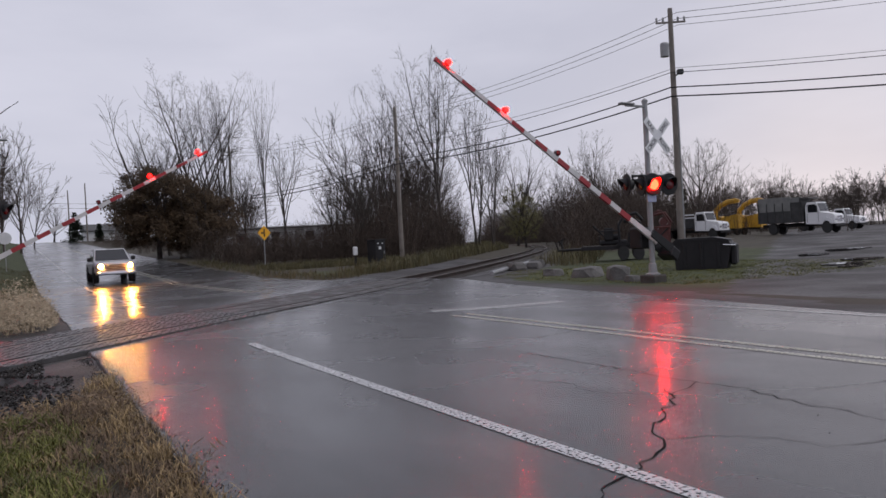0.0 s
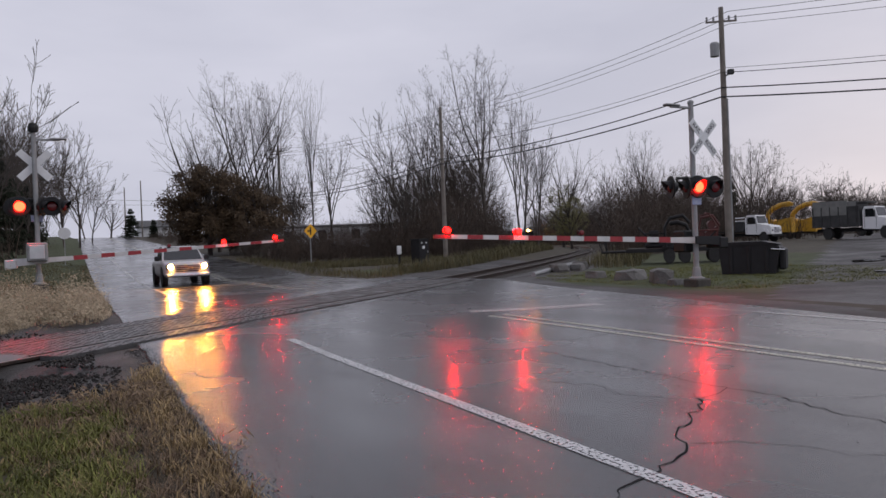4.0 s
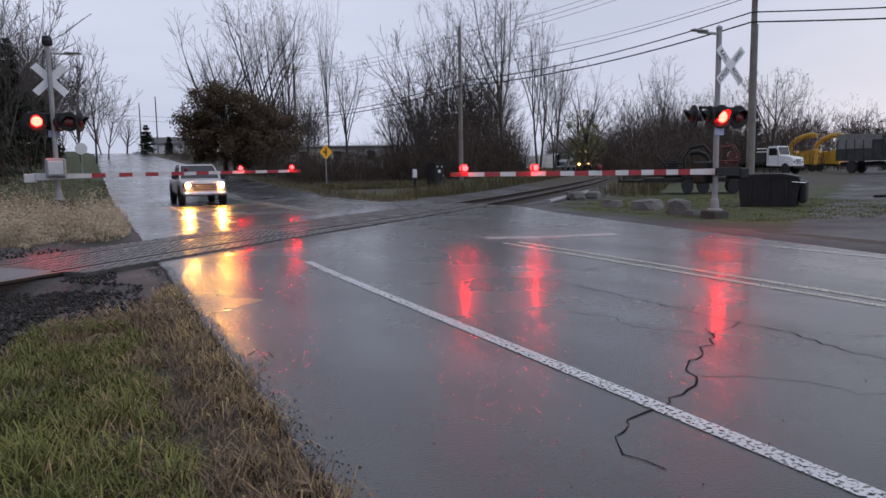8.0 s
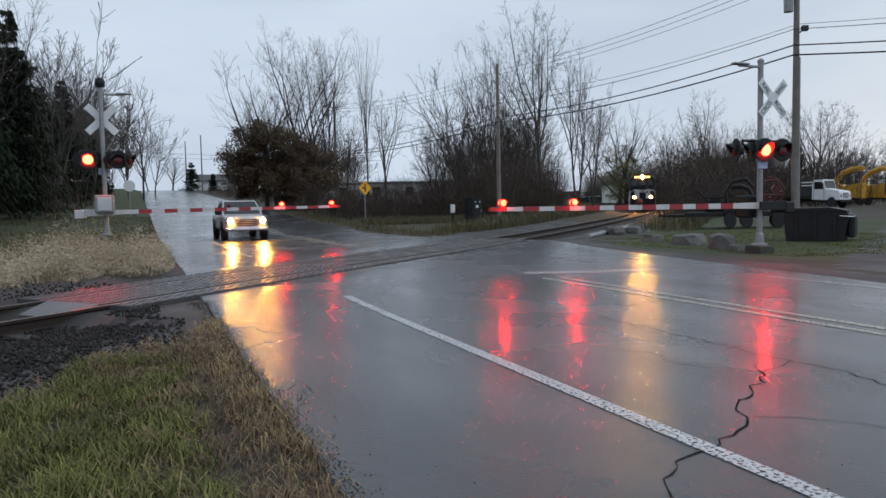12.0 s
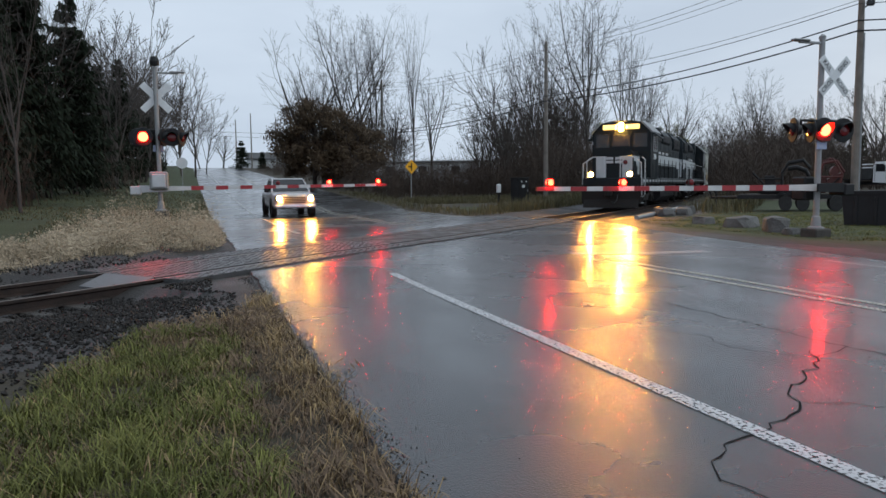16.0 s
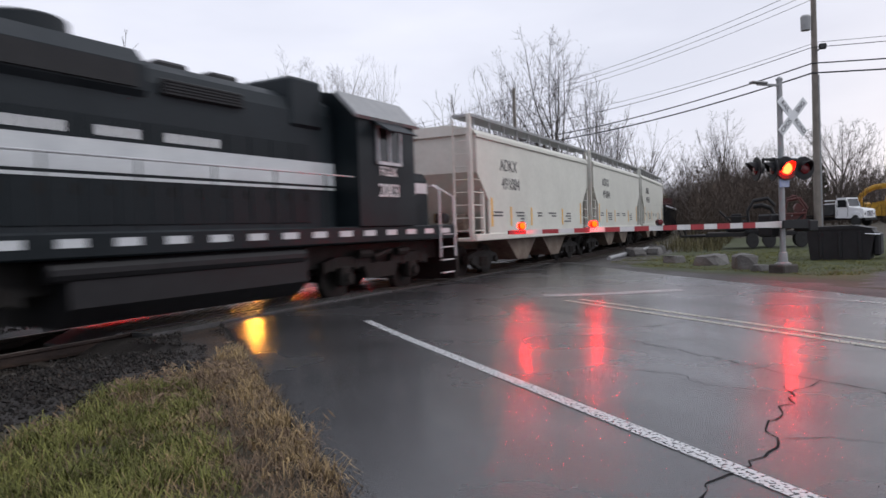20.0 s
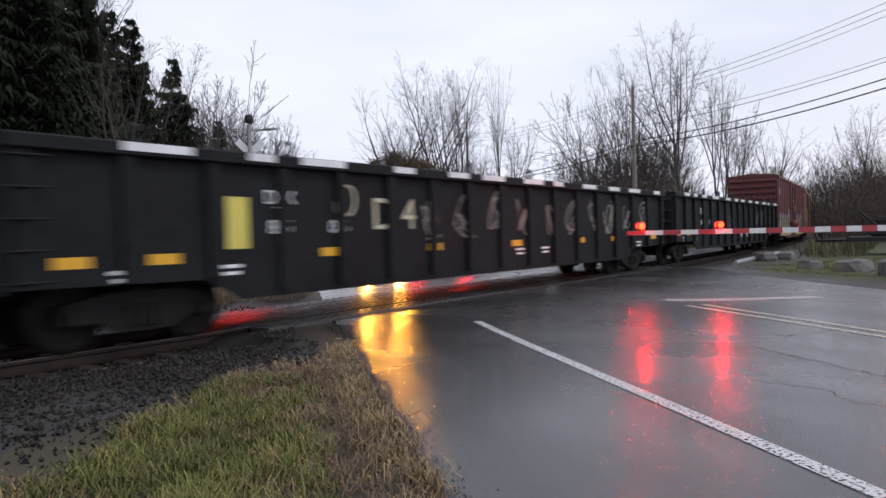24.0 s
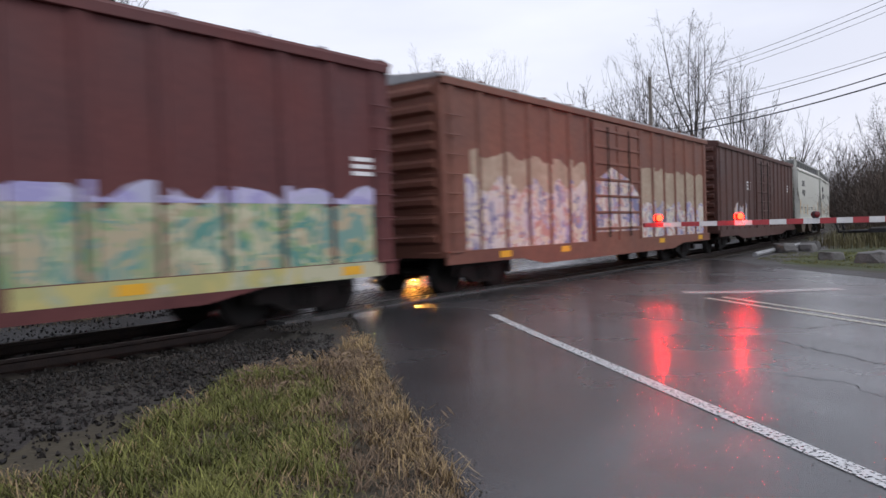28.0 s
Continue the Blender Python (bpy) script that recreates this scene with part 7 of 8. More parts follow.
# the woods beside the hill road
bare_tree(-5.3, 60.0, 14.5, 26, 2, 0.2, K4, bole=0.25, spread=9.0)
bare_tree(-8.5, 52.0, 17.0, 27, 1, 0.3, (9, 7, 6, 4), bole=0.3, wide=1.15, spread=10.0)
bare_tree(-13.0, 46.0, 19.5, 28, 1, 0.2, (9, 7, 6, 4), bole=0.3, wide=1.15, spread=11.0)
bare_tree(-6.0, 30.5, 11.0, 29, 1, 0.1, (8, 5, 4, 3), r=0.14, bole=0.5, spread=5.0)
bare_tree(-4.2, 75.0, 13.0, 30, 2, 0.2, (8, 6, 5, 3), spread=8.0)
bare_tree(8.5, 198.0, 11.0, 31, 1, 0.2, (10, 6, 5), r=0.18, bole=0.25, spread=11.0)
bare_tree(-11.0, 41.0, 19.0, 33, 1, 0.2, (9, 7, 6, 4), bole=0.32, wide=1.1, spread=11.0)
bare_tree(-17.0, 34.5, 20.0, 34, 1, 0.2, (9, 7, 6, 4), bole=0.36, spread=11.0)
bare_tree(-7.6, 46.0, 15.0, 35, 1, 0.2, (9, 6, 5, 3), bole=0.3, wide=1.1, spread=9.0)


def leafy_crown(x, y, h, w, seed, material, label, clumps=2600):
    """A tree that keeps its withered leaves: trunk, limbs and a crown of many small leaves."""
    rnd = random.Random(seed)
    T = thing("tree", label, "tree", "leafy trees", pose(x, y, ground_z(x, y) - 0.2))
    sh = Shape()
    grow(sh, rnd, Vector((0, 0, 0)), Vector((0, 0, 1)), h * 0.72, h * 0.025, 0, (12, 7, 5), 0.15, 1.3)
    part("trunk", sh.mesh("limbs", BARK, True, False), BARK, T)
    lv = Shape()
    blobs = []
    for _ in range(130):
        u, a, k = rnd.uniform(-0.85, 1.0), rnd.uniform(0, 6.283), rnd.random() ** 0.35
        q = w * 0.43 * math.sqrt(1 - u * u) * k
        blobs.append((Vector((q * math.cos(a), q * math.sin(a), h * (0.5 + 0.44 * u * (0.4 + 0.6 * k)))), rnd.uniform(0.05, 0.13) * w))
    for i in range(clumps):
        c, r = blobs[i % len(blobs)]
        d = Vector((rnd.gauss(0, 1), rnd.gauss(0, 1), rnd.gauss(0, 0.8))).normalized()
        p = c + d * r * rnd.uniform(0.2, 1.1)
        a = Vector((rnd.gauss(0, 1), rnd.gauss(0, 1), rnd.gauss(0, 1))).normalized()
        b = a.orthogonal().normalized()
        s = rnd.uniform(0.06, 0.15)
        o = len(lv.v)
        lv.v += [tuple(p + a * s), tuple(p + b * s * 0.6), tuple(p - a * s), tuple(p - b * s * 0.6)]
        lv.f.append((o, o + 1, o + 2, o + 3))
    part("crown", lv.mesh("crown", material, False, False), material, T)


leafy_crown(11.7, 71.0, 9.9, 9.6, 41, OAK_LEAF, "broad tree keeping its rust-brown leaves", 34000)
leafy_crown(15.4, 69.5, 7.2, 8.0, 42, OAK_LEAF, "low tree keeping its rust-brown leaves", 16000)
leafy_crown(72.5, 96.0, 11.5, 8.0, 43, OLIVE_LEAF, "tree with yellowing olive leaves", 7000)
leafy_crown(68.0, 88.0, 8.5, 6.0, 44, OLIVE_LEAF, "shrubby tree with yellowing olive leaves", 5000)


def spruce(x, y, h, w, seed):
    rnd = random.Random(seed)
    T = thing("spruce", "tall dark green spruce with drooping boughs", "tree", "spruces", pose(x, y, ground_z(x, y) - 0.2))
    part("trunk", Shape().tube((0, 0, 0), (0, 0, h * 0.97), h * 0.014, 0.02, n=8), BARK, T)
    sh = Shape()
    tiers = int(h * 2.3)
    for i in range(tiers):
        t = (i + rnd.uniform(-0.3, 0.3)) / tiers
        t = min(max(t, 0.0), 1.0)
        z = h * (0.10 + 0.89 * t)
        reach = w * 0.5 * (1.03 - t) ** 0.9 * rnd.uniform(0.75, 1.15)
        for j in range(14 if t < 0.8 else 9):
            ln = reach * rnd.uniform(0.45, 1.2)
            a = rnd.uniform(0, 6.283)
            d = Vector((math.cos(a), math.sin(a), rnd.uniform(-0.45, -0.05) if t < 0.8 else 0.2))
            side = Vector((-math.sin(a), math.cos(a), 0))
            for k in range(10):
                u = (k + rnd.random()) / 10
                p = Vector((0, 0, z)) + d * ln * u + Vector((0, 0, 0.22 * ln * u * u))
                for s in (-1, 1):
                    tip = p + side * s * (0.18 + 0.42 * (1 - u)) * rnd.uniform(0.5, 1.4) * min(1.0, ln * 0.6) + d * rnd.uniform(0.1, 0.3) + Vector((0, 0, -rnd.uniform(0.1, 0.5)))
                    o = len(sh.v)
                    e = d * 0.09 + Vector((0, 0, rnd.uniform(-0.06, 0.08)))
                    sh.v += [tuple(p - e), tuple(p + e), tuple(tip)]
                    sh.f.append((o, o + 1, o + 2))
    part("crown", sh.mesh("crown", SPRUCE, False, False), SPRUCE, T)


for i, (x, y, h, w) in enumerate(((-8.2, 44.5, 14.0, 6.5), (-11.2, 38.5, 17.0, 7.0), (-14.0, 36.0, 18.0, 7.5), (-10.2, 42.0, 15.0, 6.0), (-17.5, 38.0, 18.0, 7.0), (-5.6, 70.0, 11.5, 5.0), (-7.2, 57.0, 10.5, 5.0),
                                  (-9.0, 49.5, 12.0, 5.5), (-13.0, 31.0, 18.0, 7.5), (-20.0, 32.0, 19.0, 8.0), (-10.0, 33.5, 17.0, 7.0), (-15.5, 29.5, 19.0, 8.0), (-12.5, 42.0, 18.0, 7.5), (-9.8, 46.5, 15.0, 6.5), (-16.5, 44.0, 19.0, 8.0), (-6.6, 63.0, 10.0, 5.0), (11.8, 176.0, 7.0, 5.0), (16.2, 172.0, 4.5, 3.0), (82, 70, 9.0, 5.0), (-4.6, 92.0, 8.0, 4.5), (-4.9, 110.0, 8.0, 4.5), (-18.5, 29.0, 20.0, 8.5), (-22.0, 37.0, 20.0, 8.5), (-14.8, 40.0, 19.0, 8.0), (-19.0, 42.5, 20.0, 8.0), (-23.0, 29.0, 20.0, 8.0), (-9.2, 38.0, 14.0, 6.0), (-12.0, 34.5, 17.0, 7.0), (-25.0, 34.0, 20.0, 8.5), (-6.9, 51.0, 13.2, 6.5), (-8.6, 46.0, 12.2, 6.0), (-11.4, 40.5, 17.5, 7.5), (-9.6, 39.0, 15.5, 7.0))):
    spruce(x, y, h, w, 60 + i)


SIGHT = [(math.atan2(track_at(s)[0], track_at(s)[1]), math.hypot(*track_at(s)[:2])) for s in range(40, 200, 2)]


def cut_back(x, y, wide=0.016):
    """Brush is cut back where the railway needs a clear view of the crossing."""
    b, r = math.atan2(x, y), math.hypot(x, y)
    return any(abs(b - sb) < wide and r < sr + 3 for sb, sr in SIGHT)


def thicket(name, label, area, count, h0, h1, seed, material, twigs=46, outside=False):
    """Dense leafless brush: bushes of leaning stems with a tangle of short crooked twigs round them."""
    rnd = random.Random(seed)
    v, f = [], []
    x0, x1, base, spread = area
    uni, gau, cos, sin = rnd.uniform, rnd.gauss, math.cos, math.sin
    for _ in range(count):
        x = uni(x0, x1)
        y = base(x) + uni(0, spread)
        d, s = near_track(x, y)
        if d < 4.2 or (cut_back(x, y) and not outside):
            continue
        z = ground_z(x, y) - 0.1
        h = uni(h0, h1)
        girth = h * uni(0.28, 0.42)
        fat = 1.0 if h < 6 else 1.5
        for _ in range(7):
            a, out, top = uni(0, 6.283), uni(0.2, 1.1) * girth, h * uni(0.55, 1.0)
            r = uni(0.014, 0.03) * fat
            px, py = x + gau(0, 0.2), y + gau(0, 0.2)
            for t0, t1 in ((0.0, 0.45), (0.45, 0.8), (0.8, 1.0)):
                ax, ay, az = px + cos(a) * out * t0 ** 1.3, py + sin(a) * out * t0 ** 1.3, z + top * t0
                bx, by, bz = px + cos(a) * out * t1 ** 1.3, py + sin(a) * out * t1 ** 1.3, z + top * t1
                ra, rb = r * (1 - 0.75 * t0), r * (1 - 0.75 * t1)
                o = len(v)
                v += [(ax + ra, ay, az), (ax - ra * 0.5, ay + ra * 0.87, az), (ax - ra * 0.5, ay - ra * 0.87, az), (bx + rb, by, bz), (bx - rb * 0.5, by + rb * 0.87, bz), (bx - rb * 0.5, by - rb * 0.87, bz)]
                f += [(o, o + 1, o + 4, o + 3), (o + 1, o + 2, o + 5, o + 4), (o + 2, o, o + 3, o + 5)]
        for _ in range(twigs * 5):
            t = rnd.random() ** 0.8
            a, q = uni(0, 6.283), girth * math.sqrt(rnd.random()) * (0.75 + 0.5 * sin(3.1 * min(1.0, t * 1.15)))
            cx, cy, cz = x + cos(a) * q, y + sin(a) * q, z + h * t * (1 - 0.25 * (q / girth) ** 2)
            ln = uni(0.25, 0.7) * fat
            dx, dy, dz = gau(0, 0.5) + cos(a) * 0.4, gau(0, 0.5) + sin(a) * 0.4, uni(-0.1, 1.0)
            w = uni(0.006, 0.013) * fat
            b = uni(0, 6.283)
            ux, uy = cos(b) * w, sin(b) * w
            kx, ky = gau(0, 0.12) * ln, gau(0, 0.12) * ln
            o = len(v)
            v += [(cx - ux, cy - uy, cz), (cx + ux, cy + uy, cz), (cx + dx * ln * 0.5 + kx + ux * 0.7, cy + dy * ln * 0.5 + ky + uy * 0.7, cz + dz * ln * 0.5), (cx + dx * ln * 0.5 + kx - ux * 0.7, cy + dy * ln * 0.5 + ky - uy * 0.7, cz + dz * ln * 0.5), (cx + dx * ln, cy + dy * ln, cz + dz * ln)]
            f += [(o, o + 1, o + 2, o + 3), (o + 3, o + 2, o + 4)]
    sh = Shape()
    sh.v, sh.f = v, f
    ob = part(name, sh.mesh(name, material, False, False), material)
    return tagged(ob, label, "brush", kind="stuff")


thicket("roadside_brush", "dense dark leafless brush beside the track", (13.5, 30.0, lambda x: 50.0 - (x - 14) * 0.1, 14), 190, 1.7, 3.3, 71, BRUSH)
thicket("roadside_brush", "dense dark leafless brush beside the track", (25.0, 46.0, lambda x: 46.0 + (x - 22) * 0.55, 12), 180, 3.0, 5.6, 72, BRUSH)
thicket("trackside_brush", "dense brown leafless brush inside the curve", (27.0, 62.0, lambda x: 31.0 + (x - 27) * 0.62, 10), 280, 2.6, 4.8, 73, BRUSH)
thicket("trackside_brush", "dense brown leafless brush along the yard", (50.0, 95.0, lambda x: 52.0 + (x - 50) * 0.2, 22), 220, 2.2, 4.2, 74, BRUSH, 40)
thicket("hillside_brush", "brown leafless brush along the hill road", (12.5, 24.0, lambda x: 62.0, 90), 150, 1.2, 2.6, 75, BRUSH, 36)
thicket("hillside_brush", "dark leafless brush below the spruces", (-16.0, -3.0, lambda x: 48.0, 90), 110, 2.0, 6.0, 76, BRUSH, 36)


thicket("woodland_brush", "dark leafless brush under the spruces", (-24.0, -7.0, lambda x: 32.0 - (x + 7) * 0.2 if x > -12 else 29.0, 16), 150, 2.0, 5.5, 78, BRUSH, 36)
thicket("roadside_brush", "dense dark leafless brush below the tall trees", (27.5, 46.0, lambda x: 56.0 + (x - 14) * 0.12, 16), 140, 3.5, 6.5, 77, BRUSH, 40)


thicket("trackside_brush", "dense brown leafless brush beyond the curve", (40.0, 62.0, lambda x: 55.0 + (x - 40) * 0.2, 9), 150, 3.0, 5.6, 79, BRUSH, 40)

thicket("lineside_brush", "tall brown leafless brush along the far curve", (58.0, 190.0, lambda x: 43.0 + (x - 64) * 1.8, 24), 420, 3.5, 7.5, 88, BRUSH, 36, True)
TRACK_X = [track_at(q)[0] for q in range(30, 300, 5)]
TRACK_Y = [track_at(q)[1] for q in range(30, 300, 5)]
thicket("curve_brush", "tall dark brush standing along the outside of the curve", (52.0, 118.0, lambda x: float(np.interp(x, TRACK_X, TRACK_Y)) - 26.0, 20), 340, 5.5, 9.5, 90, BRUSH, 50)
thicket("distant_brush", "tall dark brush where the railway curves away", (116.0, 152.0, lambda x: x * 1.20, 34), 330, 7.0, 13.0, 89, BRUSH, 60, True)


def far_woods(label, pts, seed, h0, h1, n):
    rnd = random.Random(seed)
    sh = Shape()
    for _ in range(n):
        t = rnd.random() * (len(pts) - 1)
        i = int(t)
        a, b = pts[i], pts[i + 1]
        x, y = a[0] + (b[0] - a[0]) * (t - i) + rnd.gauss(0, 4), a[1] + (b[1] - a[1]) * (t - i) + rnd.gauss(0, 6)
        h = rnd.uniform(h0, h1)
        if cut_back(x, y, 0.045):
            continue
        grow(sh, rnd, Vector((x, y, ground_z(x, y) - 0.3)), Vector((rnd.gauss(0, 0.1), rnd.gauss(0, 0.1), 1)).normalized(), h * 0.72, h * 0.014, 0, (9, 6, 5), 0.25, 1.0, 0.02)
    ob = part("far_woods", sh.mesh("far_woods", TWIG, False, False), TWIG)
    return tagged(ob, label, "woods", kind="stuff")


far_woods("line of bare trees behind the yard", [(70, 84), (100, 90), (130, 70), (150, 40), (160, 0)], 81, 4.0, 7.0, 190)
far_woods("bare woods beyond the curve", [(44, 88), (55, 94), (75, 105), (95, 125)], 82, 7, 13, 80)
far_woods("bare woods along the hill", [(27, 128), (34, 150), (26, 190)], 83, 6, 10, 40)
far_woods("bare woods by the left of the road", [(-8, 80), (-9, 120), (-8, 170)], 84, 7, 12, 40)
thicket("far_brush", "distant dark brush line behind the yard", (70.0, 160.0, lambda x: 92.0 - max(0, x - 110) * 1.4, 10), 200, 3.0, 6.0, 85, BRUSH, 30)
for a, b, n, sd in (((60, 80), (100, 130), 130, 86), ((110, 85), (155, 20), 110, 87)):
    rr = random.Random(sd)
    y0, y1 = a[1], b[1]
    thicket("far_brush", "distant dark brush behind the yard", (a[0], b[0], lambda x, a=a, b=b: a[1] + (b[1] - a[1]) * (x - a[0]) / (b[0] - a[0]), 12), n, 3.0, 6.5, sd, BRUSH, 30)


def grass(name, label, material, count, place, h0, h1, seed, lean=0.5, width=0.006):
    rnd = random.Random(seed)
    sh = Shape()
    for _ in range(count):
        x, y, k = place(rnd)
        if x is None:
            continue
        z = ground_z(x, y) - 0.03
        h = rnd.uniform(h0, h1) * k * (1.0 + 0.55 * noise.noise((x * 3.1, y * 3.1, seed)) + 0.35 * noise.noise((x * 0.9, y * 0.9, seed)))
        a = rnd.uniform(0, 6.283)
        l = rnd.uniform(0.1, lean) * h
        w = Vector((-math.sin(a), math.cos(a), 0)) * width * rnd.uniform(0.7, 1.5)
        p = Vector((x, y, z))
        m = p + Vector((math.cos(a) * l * 0.35, math.sin(a) * l * 0.35, h * 0.6))
        e = p + Vector((math.cos(a) * l, math.sin(a) * l, h * rnd.uniform(0.75, 1.0)))
        o = len(sh.v)
        sh.v += [tuple(p - w), tuple(p + w), tuple(m + w * 0.7), tuple(m - w * 0.7), tuple(e)]
        sh.f += [(o, o + 1, o + 2, o + 3), (o + 3, o + 2, o + 4)]
    ob = part(name, sh.mesh(name, material, False, False), material)
    return tagged(ob, label, "grass", kind="stuff")


def verge(rnd):
    """The grass tongue between the road and the ballast."""
    y = rnd.uniform(0.6, 10.2)
    x = rnd.uniform(-4.2, ROAD_L + 0.03 + 0.05 * noise.noise((y * 2.3, 0, 4)))
    d, s = near_track(x, y)
    if d < 3.8 + 1.7 * smooth_step(-0.2, -1.3, x) + 0.7 * noise.noise((x * 1.3, y * 1.3, 3.0)):
        return None, None, 0
    return x, y, 1.0


def verge_green(rnd):
    x, y, k = verge(rnd)
    if x is None or x > 0.35 + 0.2 * noise.noise((y * 2, 0, 0)) or noise.noise((x * 1.1, y * 1.1, 7)) < -0.6 or y > 7.4 + noise.noise((x * 2, 1, 1)):
        return None, None, 0
    return x, y, k


def tufts(name, label, material, count, place, h0, h1, seed, blades=14):
    """Grass in tufts: arching blades that spread from one root."""
    rnd = random.Random(seed)
    sh = Shape()
    for _ in range(count):
        x, y, k = place(rnd)
        if x is None:
            continue
        z = ground_z(x, y) - 0.03
        size = rnd.uniform(h0, h1) * k * (1.0 + 0.5 * noise.noise((x * 1.7, y * 1.7, seed)))
        comb = noise.noise((x * 0.8, y * 0.8, seed + 3.0)) * 6
        for _ in range(blades):
            a = comb + rnd.gauss(0, 1.7)
            h = size * rnd.uniform(0.6, 1.25)
            bend = rnd.uniform(0.2, 1.5) * h
            ca, sa = math.cos(a), math.sin(a)
            w = rnd.uniform(0.0018, 0.0042)
            px, py = x + rnd.gauss(0, 0.028), y + rnd.gauss(0, 0.028)
            o = len(sh.v)
            for t, up, out, ww in ((0, 0, 0, 1), (1, 0.5, 0.18, 1), (2, 0.85, 0.55, 0.75)):
                qx, qy, qz = px + ca * bend * out, py + sa * bend * out, z + h * up
                sh.v += [(qx - sa * w * ww, qy + ca * w * ww, qz), (qx + sa * w * ww, qy - ca * w * ww, qz)]
            sh.v.append((px + ca * bend, py + sa * bend, z + h * (0.95 - 0.35 * bend / h)))
            sh.f += [(o, o + 1, o + 3, o + 2), (o + 2, o + 3, o + 5, o + 4), (o + 4, o + 5, o + 6)]
    ob = part(name, sh.mesh(name, material, False, False), material)
    return tagged(ob, label, "grass", kind="stuff")


def weeds(name, label, count, place, h0, h1, seed, material):
    """Dead weeds: thin stalks with fluffy pale heads."""
    rnd = random.Random(seed)
    sh = Shape()
    for _ in range(count):
        x, y, k = place(rnd)
        if x is None:
            continue
        h = rnd.uniform(h0, h1) * k
        if h < 0.12:
            continue
        p = Vector((x, y, ground_z(x, y) - 0.03))
        a = rnd.uniform(0, 6.283)
        e = p + Vector((math.cos(a) * h * 0.25, math.sin(a) * h * 0.25, h))
        w = Vector((-math.sin(a), math.cos(a), 0)) * 0.004
        o = len(sh.v)
        sh.v += [tuple(p - w), tuple(p + w), tuple(e)]
        sh.f.append((o, o + 1, o + 2))
        for _ in range(22):
            t = rnd.uniform(0.35, 1.05)
            c = p.lerp(e, t) + Vector((rnd.gauss(0, 0.07), rnd.gauss(0, 0.07), rnd.gauss(0, 0.03))) * (0.5 + h)
            d = Vector((rnd.gauss(0, 1), rnd.gauss(0, 1), rnd.gauss(0, 0.8))).normalized() * rnd.uniform(0.02, 0.06)
            v = d.orthogonal().normalized() * rnd.uniform(0.004, 0.011)
            o = len(sh.v)
            sh.v += [tuple(c - d), tuple(c + v), tuple(c + d), tuple(c - v)]
            sh.f.append((o, o + 1, o + 2, o + 3))
    ob = part(name, sh.mesh(name, material, False, False), material)
    return tagged(ob, label, "weeds", kind="stuff")


def verge_straw(rnd):
    x, y, k = verge(rnd)
    if x is None:
        return None, None, 0
    edge = smooth_step(0.45, 0.8, x) * 0.9 + smooth_step(6.0, 8.5, y) * 0.35 + 0.05
    if rnd.random() > edge * (0.85 + 1.1 * noise.noise((x * 2.3, y * 2.3, 11.0))):
        return None, None, 0
    return x, y, k


def verge_brown(rnd):
    x, y, k = verge(rnd)
    if x is None or rnd.random() > smooth_step(-0.1, 0.4, x + 0.25 * noise.noise((x, y * 1.5, 2.0))) + smooth_step(5.5, 7.5, y) + 0.08:
        return None, None, 0
    return x, y, k


def verge_weed(rnd):
    x, y, k = verge(rnd)
    if x is None or rnd.random() > smooth_step(5.5, 8.0, y) + 0.5 * smooth_step(0.45, 0.8, x):
        return None, None, 0
    return x, y, k


def tan_bank(rnd):
    """Tall pale grass beyond the track, below the gate."""
    t = rnd.uniform(-9, 11.5)
    x0, y0, h = track_at(t)
    o = rnd.uniform(2.2, 7.5)
    x, y = x0 - math.sin(h) * o, y0 + math.cos(h) * o
    if x > ROAD_L - 0.12 + 0.2 * noise.noise((y, 0, 2)) or noise.noise((x * 0.9, y * 0.9, 5)) < -0.3:
        return None, None, 0
    return x, y, (0.35 + 0.65 * smooth_step(-4.5, -1, x)) * (1 - 0.5 * smooth_step(0.2, 0.8, x)) * max(0.15, 0.7 + 1.3 * noise.noise((x * 0.9, y * 0.9, 0))) * (1 - 0.6 * smooth_step(6.5, 8.5, o)) * smooth_step(2.2, 3.6, o)


def far_verge(rnd):
    """Rough lawn beside the road beyond the gate."""
    y = 17.5 + 45 * rnd.random() ** 1.4
    x = ROAD_L + 0.05 - (15.0 if y > 24 else 5.0) * rnd.random() ** 1.7
    d, s = near_track(x, y)
    if d < 5.0:
        return None, None, 0
    return x, y, 0.6 + 0.8 * noise.noise((x * 0.4, y * 0.4, 8)) ** 2


def bank_strip(rnd):
    x = rnd.uniform(11.7, 24)
    y = rnd.uniform(43.0, 48.5) if x > 14 else rnd.uniform(29, 60)
    d, s = near_track(x, y)
    if d < 3.5 or x < road_right(y) + 0.2:
        return None, None, 0
    return x, y, 1.0


def track_side(rnd):
    s = rnd.uniform(24, 75)
    x0, y0, h = track_at(s)
    o = rnd.uniform(3.6, 6.5) * rnd.choice((1, 1, -1))
    return x0 - math.sin(h) * o, y0 + math.cos(h) * o, 1.0


def right_lawn(rnd):
    x, y = rnd.uniform(14.6, 25), rnd.uniform(11.5, 24)
    d, s = near_track(x, y)
    if d < 3.6 or y < 12.6 - (x - 14.5) * 0.25:
        return None, None, 0
    return x, y, 1.0


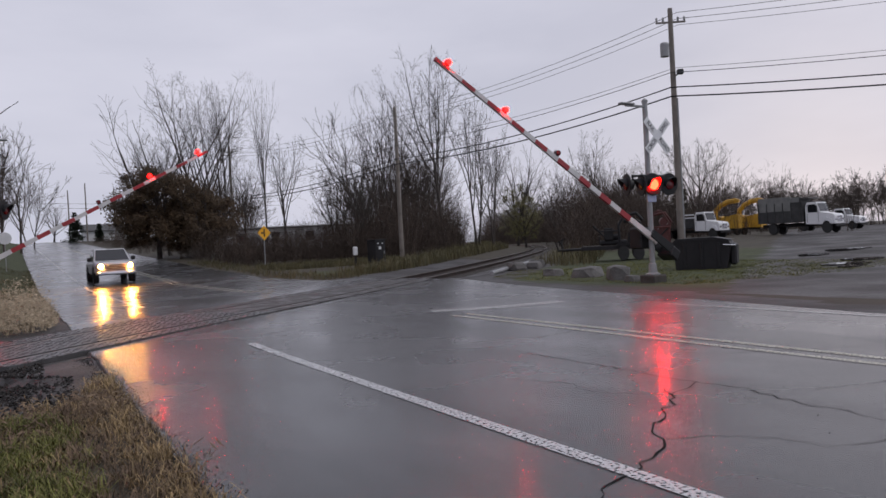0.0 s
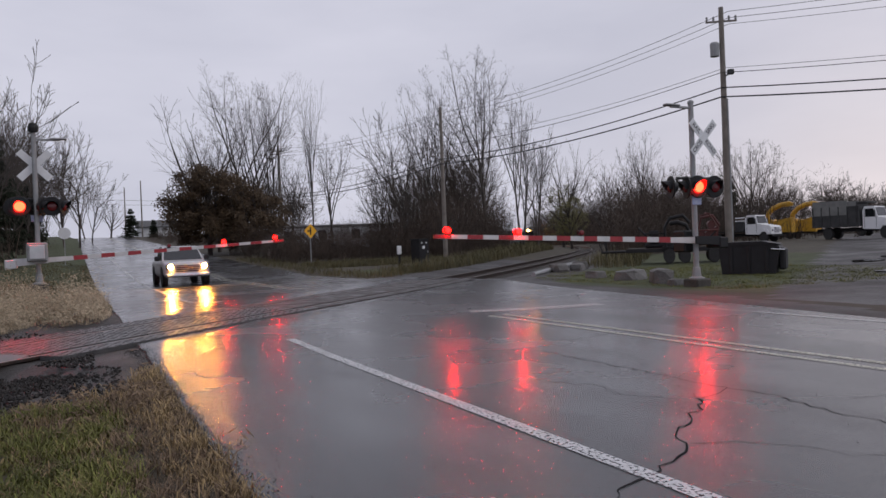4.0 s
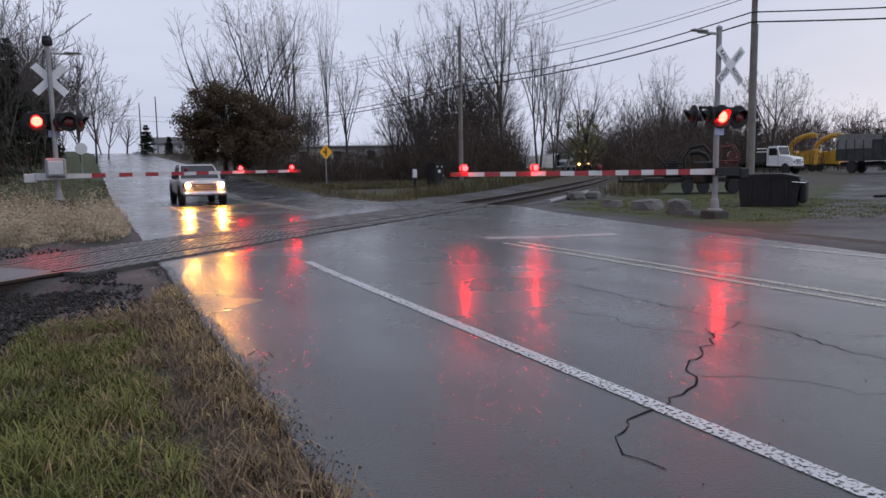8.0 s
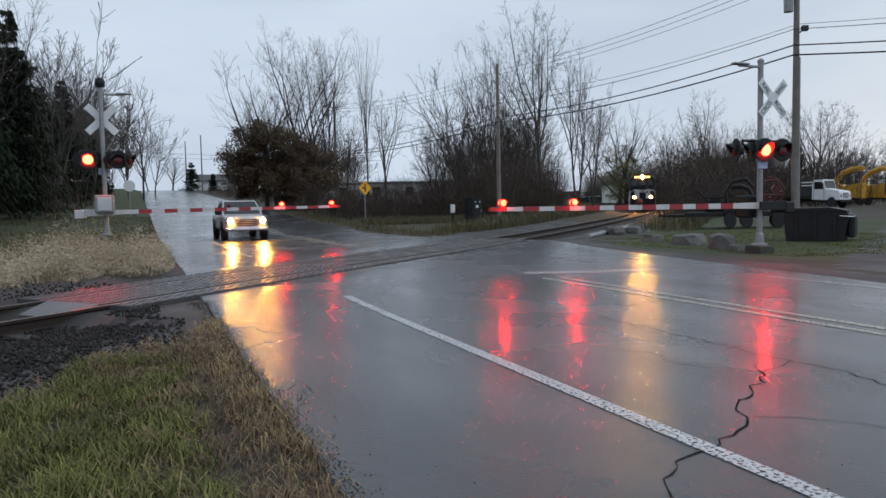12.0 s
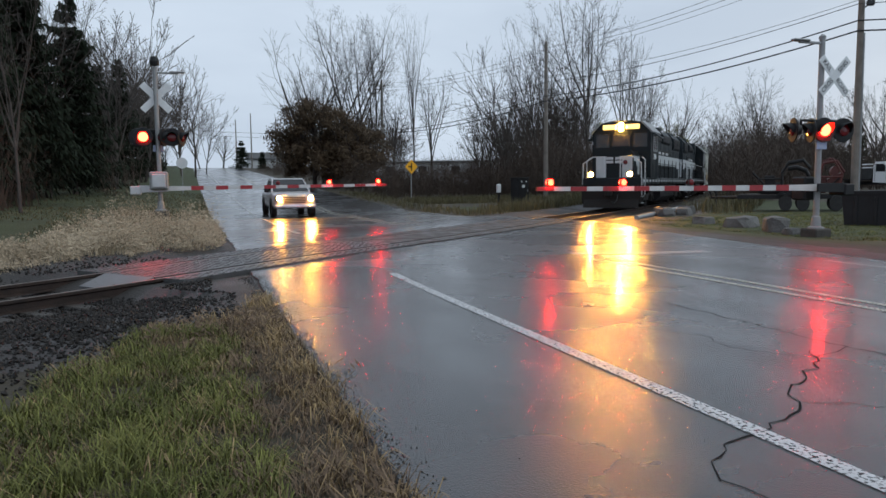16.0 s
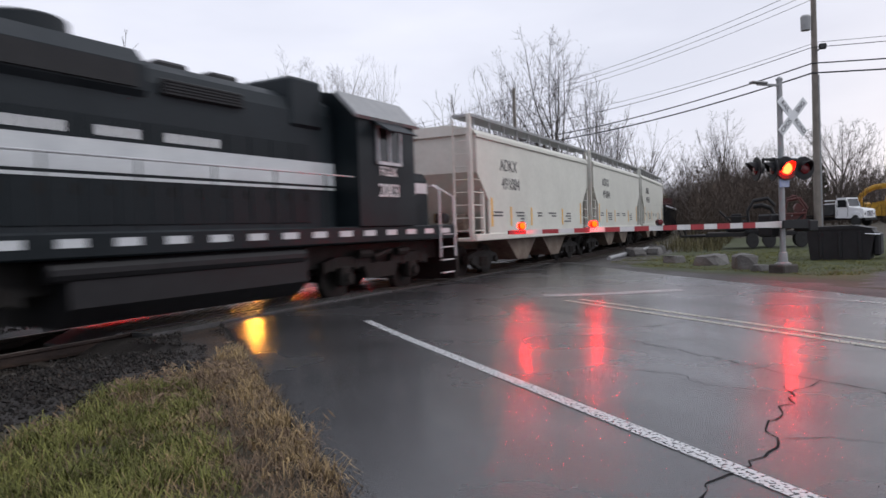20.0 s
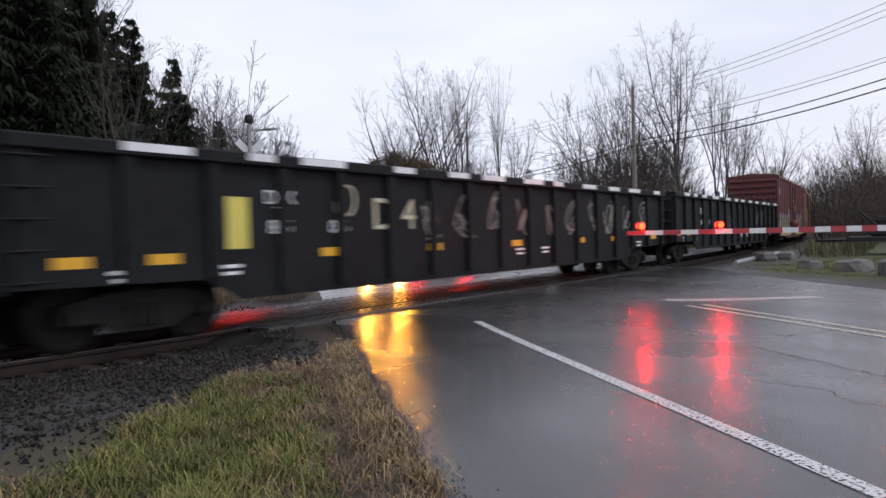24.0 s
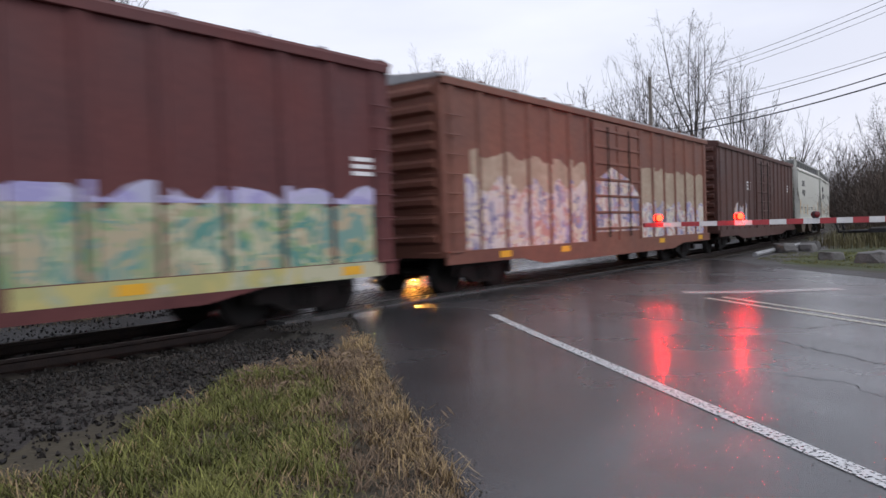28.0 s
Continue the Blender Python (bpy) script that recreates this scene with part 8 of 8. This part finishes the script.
tufts("verge_grass", "wet green grass in tufts beside the road", GRASS, 9500, verge_green, 0.06, 0.19, 91, 15)
grass("verge_thatch", "short green and brown grass between the tufts", DULL_GRASS, 40000, verge_green, 0.03, 0.09, 98, 1.8, 0.004)
tufts("yellowed_grass", "yellowed blades among the green grass", STRAW, 1500, verge_green, 0.06, 0.17, 101, 7)
tufts("dead_grass", "dead brown blades among the green grass", BROWN_WEED, 3000, verge_green, 0.05, 0.14, 103, 9)
tufts("brown_verge_grass", "dead brown grass along the asphalt edge", BROWN_WEED, 9000, verge_brown, 0.04, 0.14, 102, 12)
tufts("dry_verge_grass", "withered straw-coloured grass along the asphalt edge", STRAW, 7500, verge_straw, 0.06, 0.18, 92, 12)
weeds("verge_weeds", "dead brown weeds at the tip of the verge", 520, verge_weed, 0.12, 0.3, 99, BROWN_WEED)
weeds("pale_weeds", "fluffy pale dead weeds on the bank by the gate", 9000, tan_bank, 0.45, 0.95, 93, WEED)
grass("bank_grass", "pale dry grass under the weeds", PALE_STRAW, 24000, tan_bank, 0.2, 0.5, 100, 1.2, 0.005)
grass("roadside_dry_grass", "dull dry grass strip beside the road", DULL_GRASS, 14000, bank_strip, 0.15, 0.45, 94, 0.5, 0.012)
grass("trackside_dry_grass", "dull dry grass beside the track", DULL_GRASS, 14000, track_side, 0.3, 0.8, 95, 0.5, 0.014)
grass("rough_lawn", "dull green and brown lawn below the woods", DULL_GRASS, 34000, far_verge, 0.06, 0.2, 97, 0.9, 0.014)
grass("lawn_grass", "short green grass under the gate", GRASS, 42000, right_lawn, 0.035, 0.085, 96, 1.0, 0.007)


def roadside_grit():
    rnd = random.Random(6)
    sh = Shape()
    for i in range(7000):
        y = rnd.uniform(1.2, 11.5)
        x = ROAD_L + rnd.gauss(0.0, 0.10) if i % 12 else rnd.uniform(ROAD_L, 6.0)
        r = rnd.uniform(0.002, 0.006) * (1.3 if x < ROAD_L else 1)
        z = (road_z(x, y) if x > ROAD_L else ground_z(x, y)) + r * 0.4
        if i % 12 == 0 and rnd.random() < 0.7:
            continue
        a = rnd.uniform(0, 3)
        c, s_ = math.cos(a) * r, math.sin(a) * r
        sh.add([(x + c, y + s_, z), (x - s_, y + c, z), (x - c * 0.9, y - s_, z), (x + s_, y - c, z), (x, y, z + r), (x, y, z - r)], [(0, 1, 4), (1, 2, 4), (2, 3, 4), (3, 0, 4), (1, 0, 5), (2, 1, 5), (3, 2, 5), (0, 3, 5)])
    return tagged(part("roadside_grit", sh.mesh("roadside_grit", BALLAST, False, False), BALLAST), "dark grit and pebbles along the asphalt edge", "gravel", kind="stuff")


roadside_grit()
ballast()
build_train()


def motions():
    build_rows = [i * 0.5 for i in range(57)]
    for ob, back, flip, wb in TRAIN:
        walk(ob, [(t, rail_pose(SPEED * (NOSE_AT - t) + back, flip, wb)) for t in build_rows])
    walk(CAR, [(t, pose(4.45, y, road_z(4.45, y), 0, 0, -90)) for t, y in ((0, 43.0), (1, 40.2), (2, 37.8), (3, 36.2), (4, 35.5), (5, 35.3), (28, 35.3))])
    fall_near = ((0, 32.5), (0.5, 28), (1, 24), (1.5, 19.3), (2, 14.5), (2.5, 10.8), (3, 7.5), (3.5, 4.5), (4, 2.0), (4.5, 0.5), (5, 0.0), (28, 0.0))
    fall_far = ((0, 27.5), (0.5, 25.5), (1, 22.5), (1.5, 19), (2, 14), (2.5, 10.8), (3, 7.7), (3.5, 5), (4, 2.5), (4.5, 1.0), (5, 0.0), (28, 0.0))
    for (arm, at), fall in zip(ARMS, (fall_near, fall_far)):
        walk(arm, [(t, at @ pose(0, 0, 0, 0, a + 0.4, 0)) for t, a in fall])


motions()
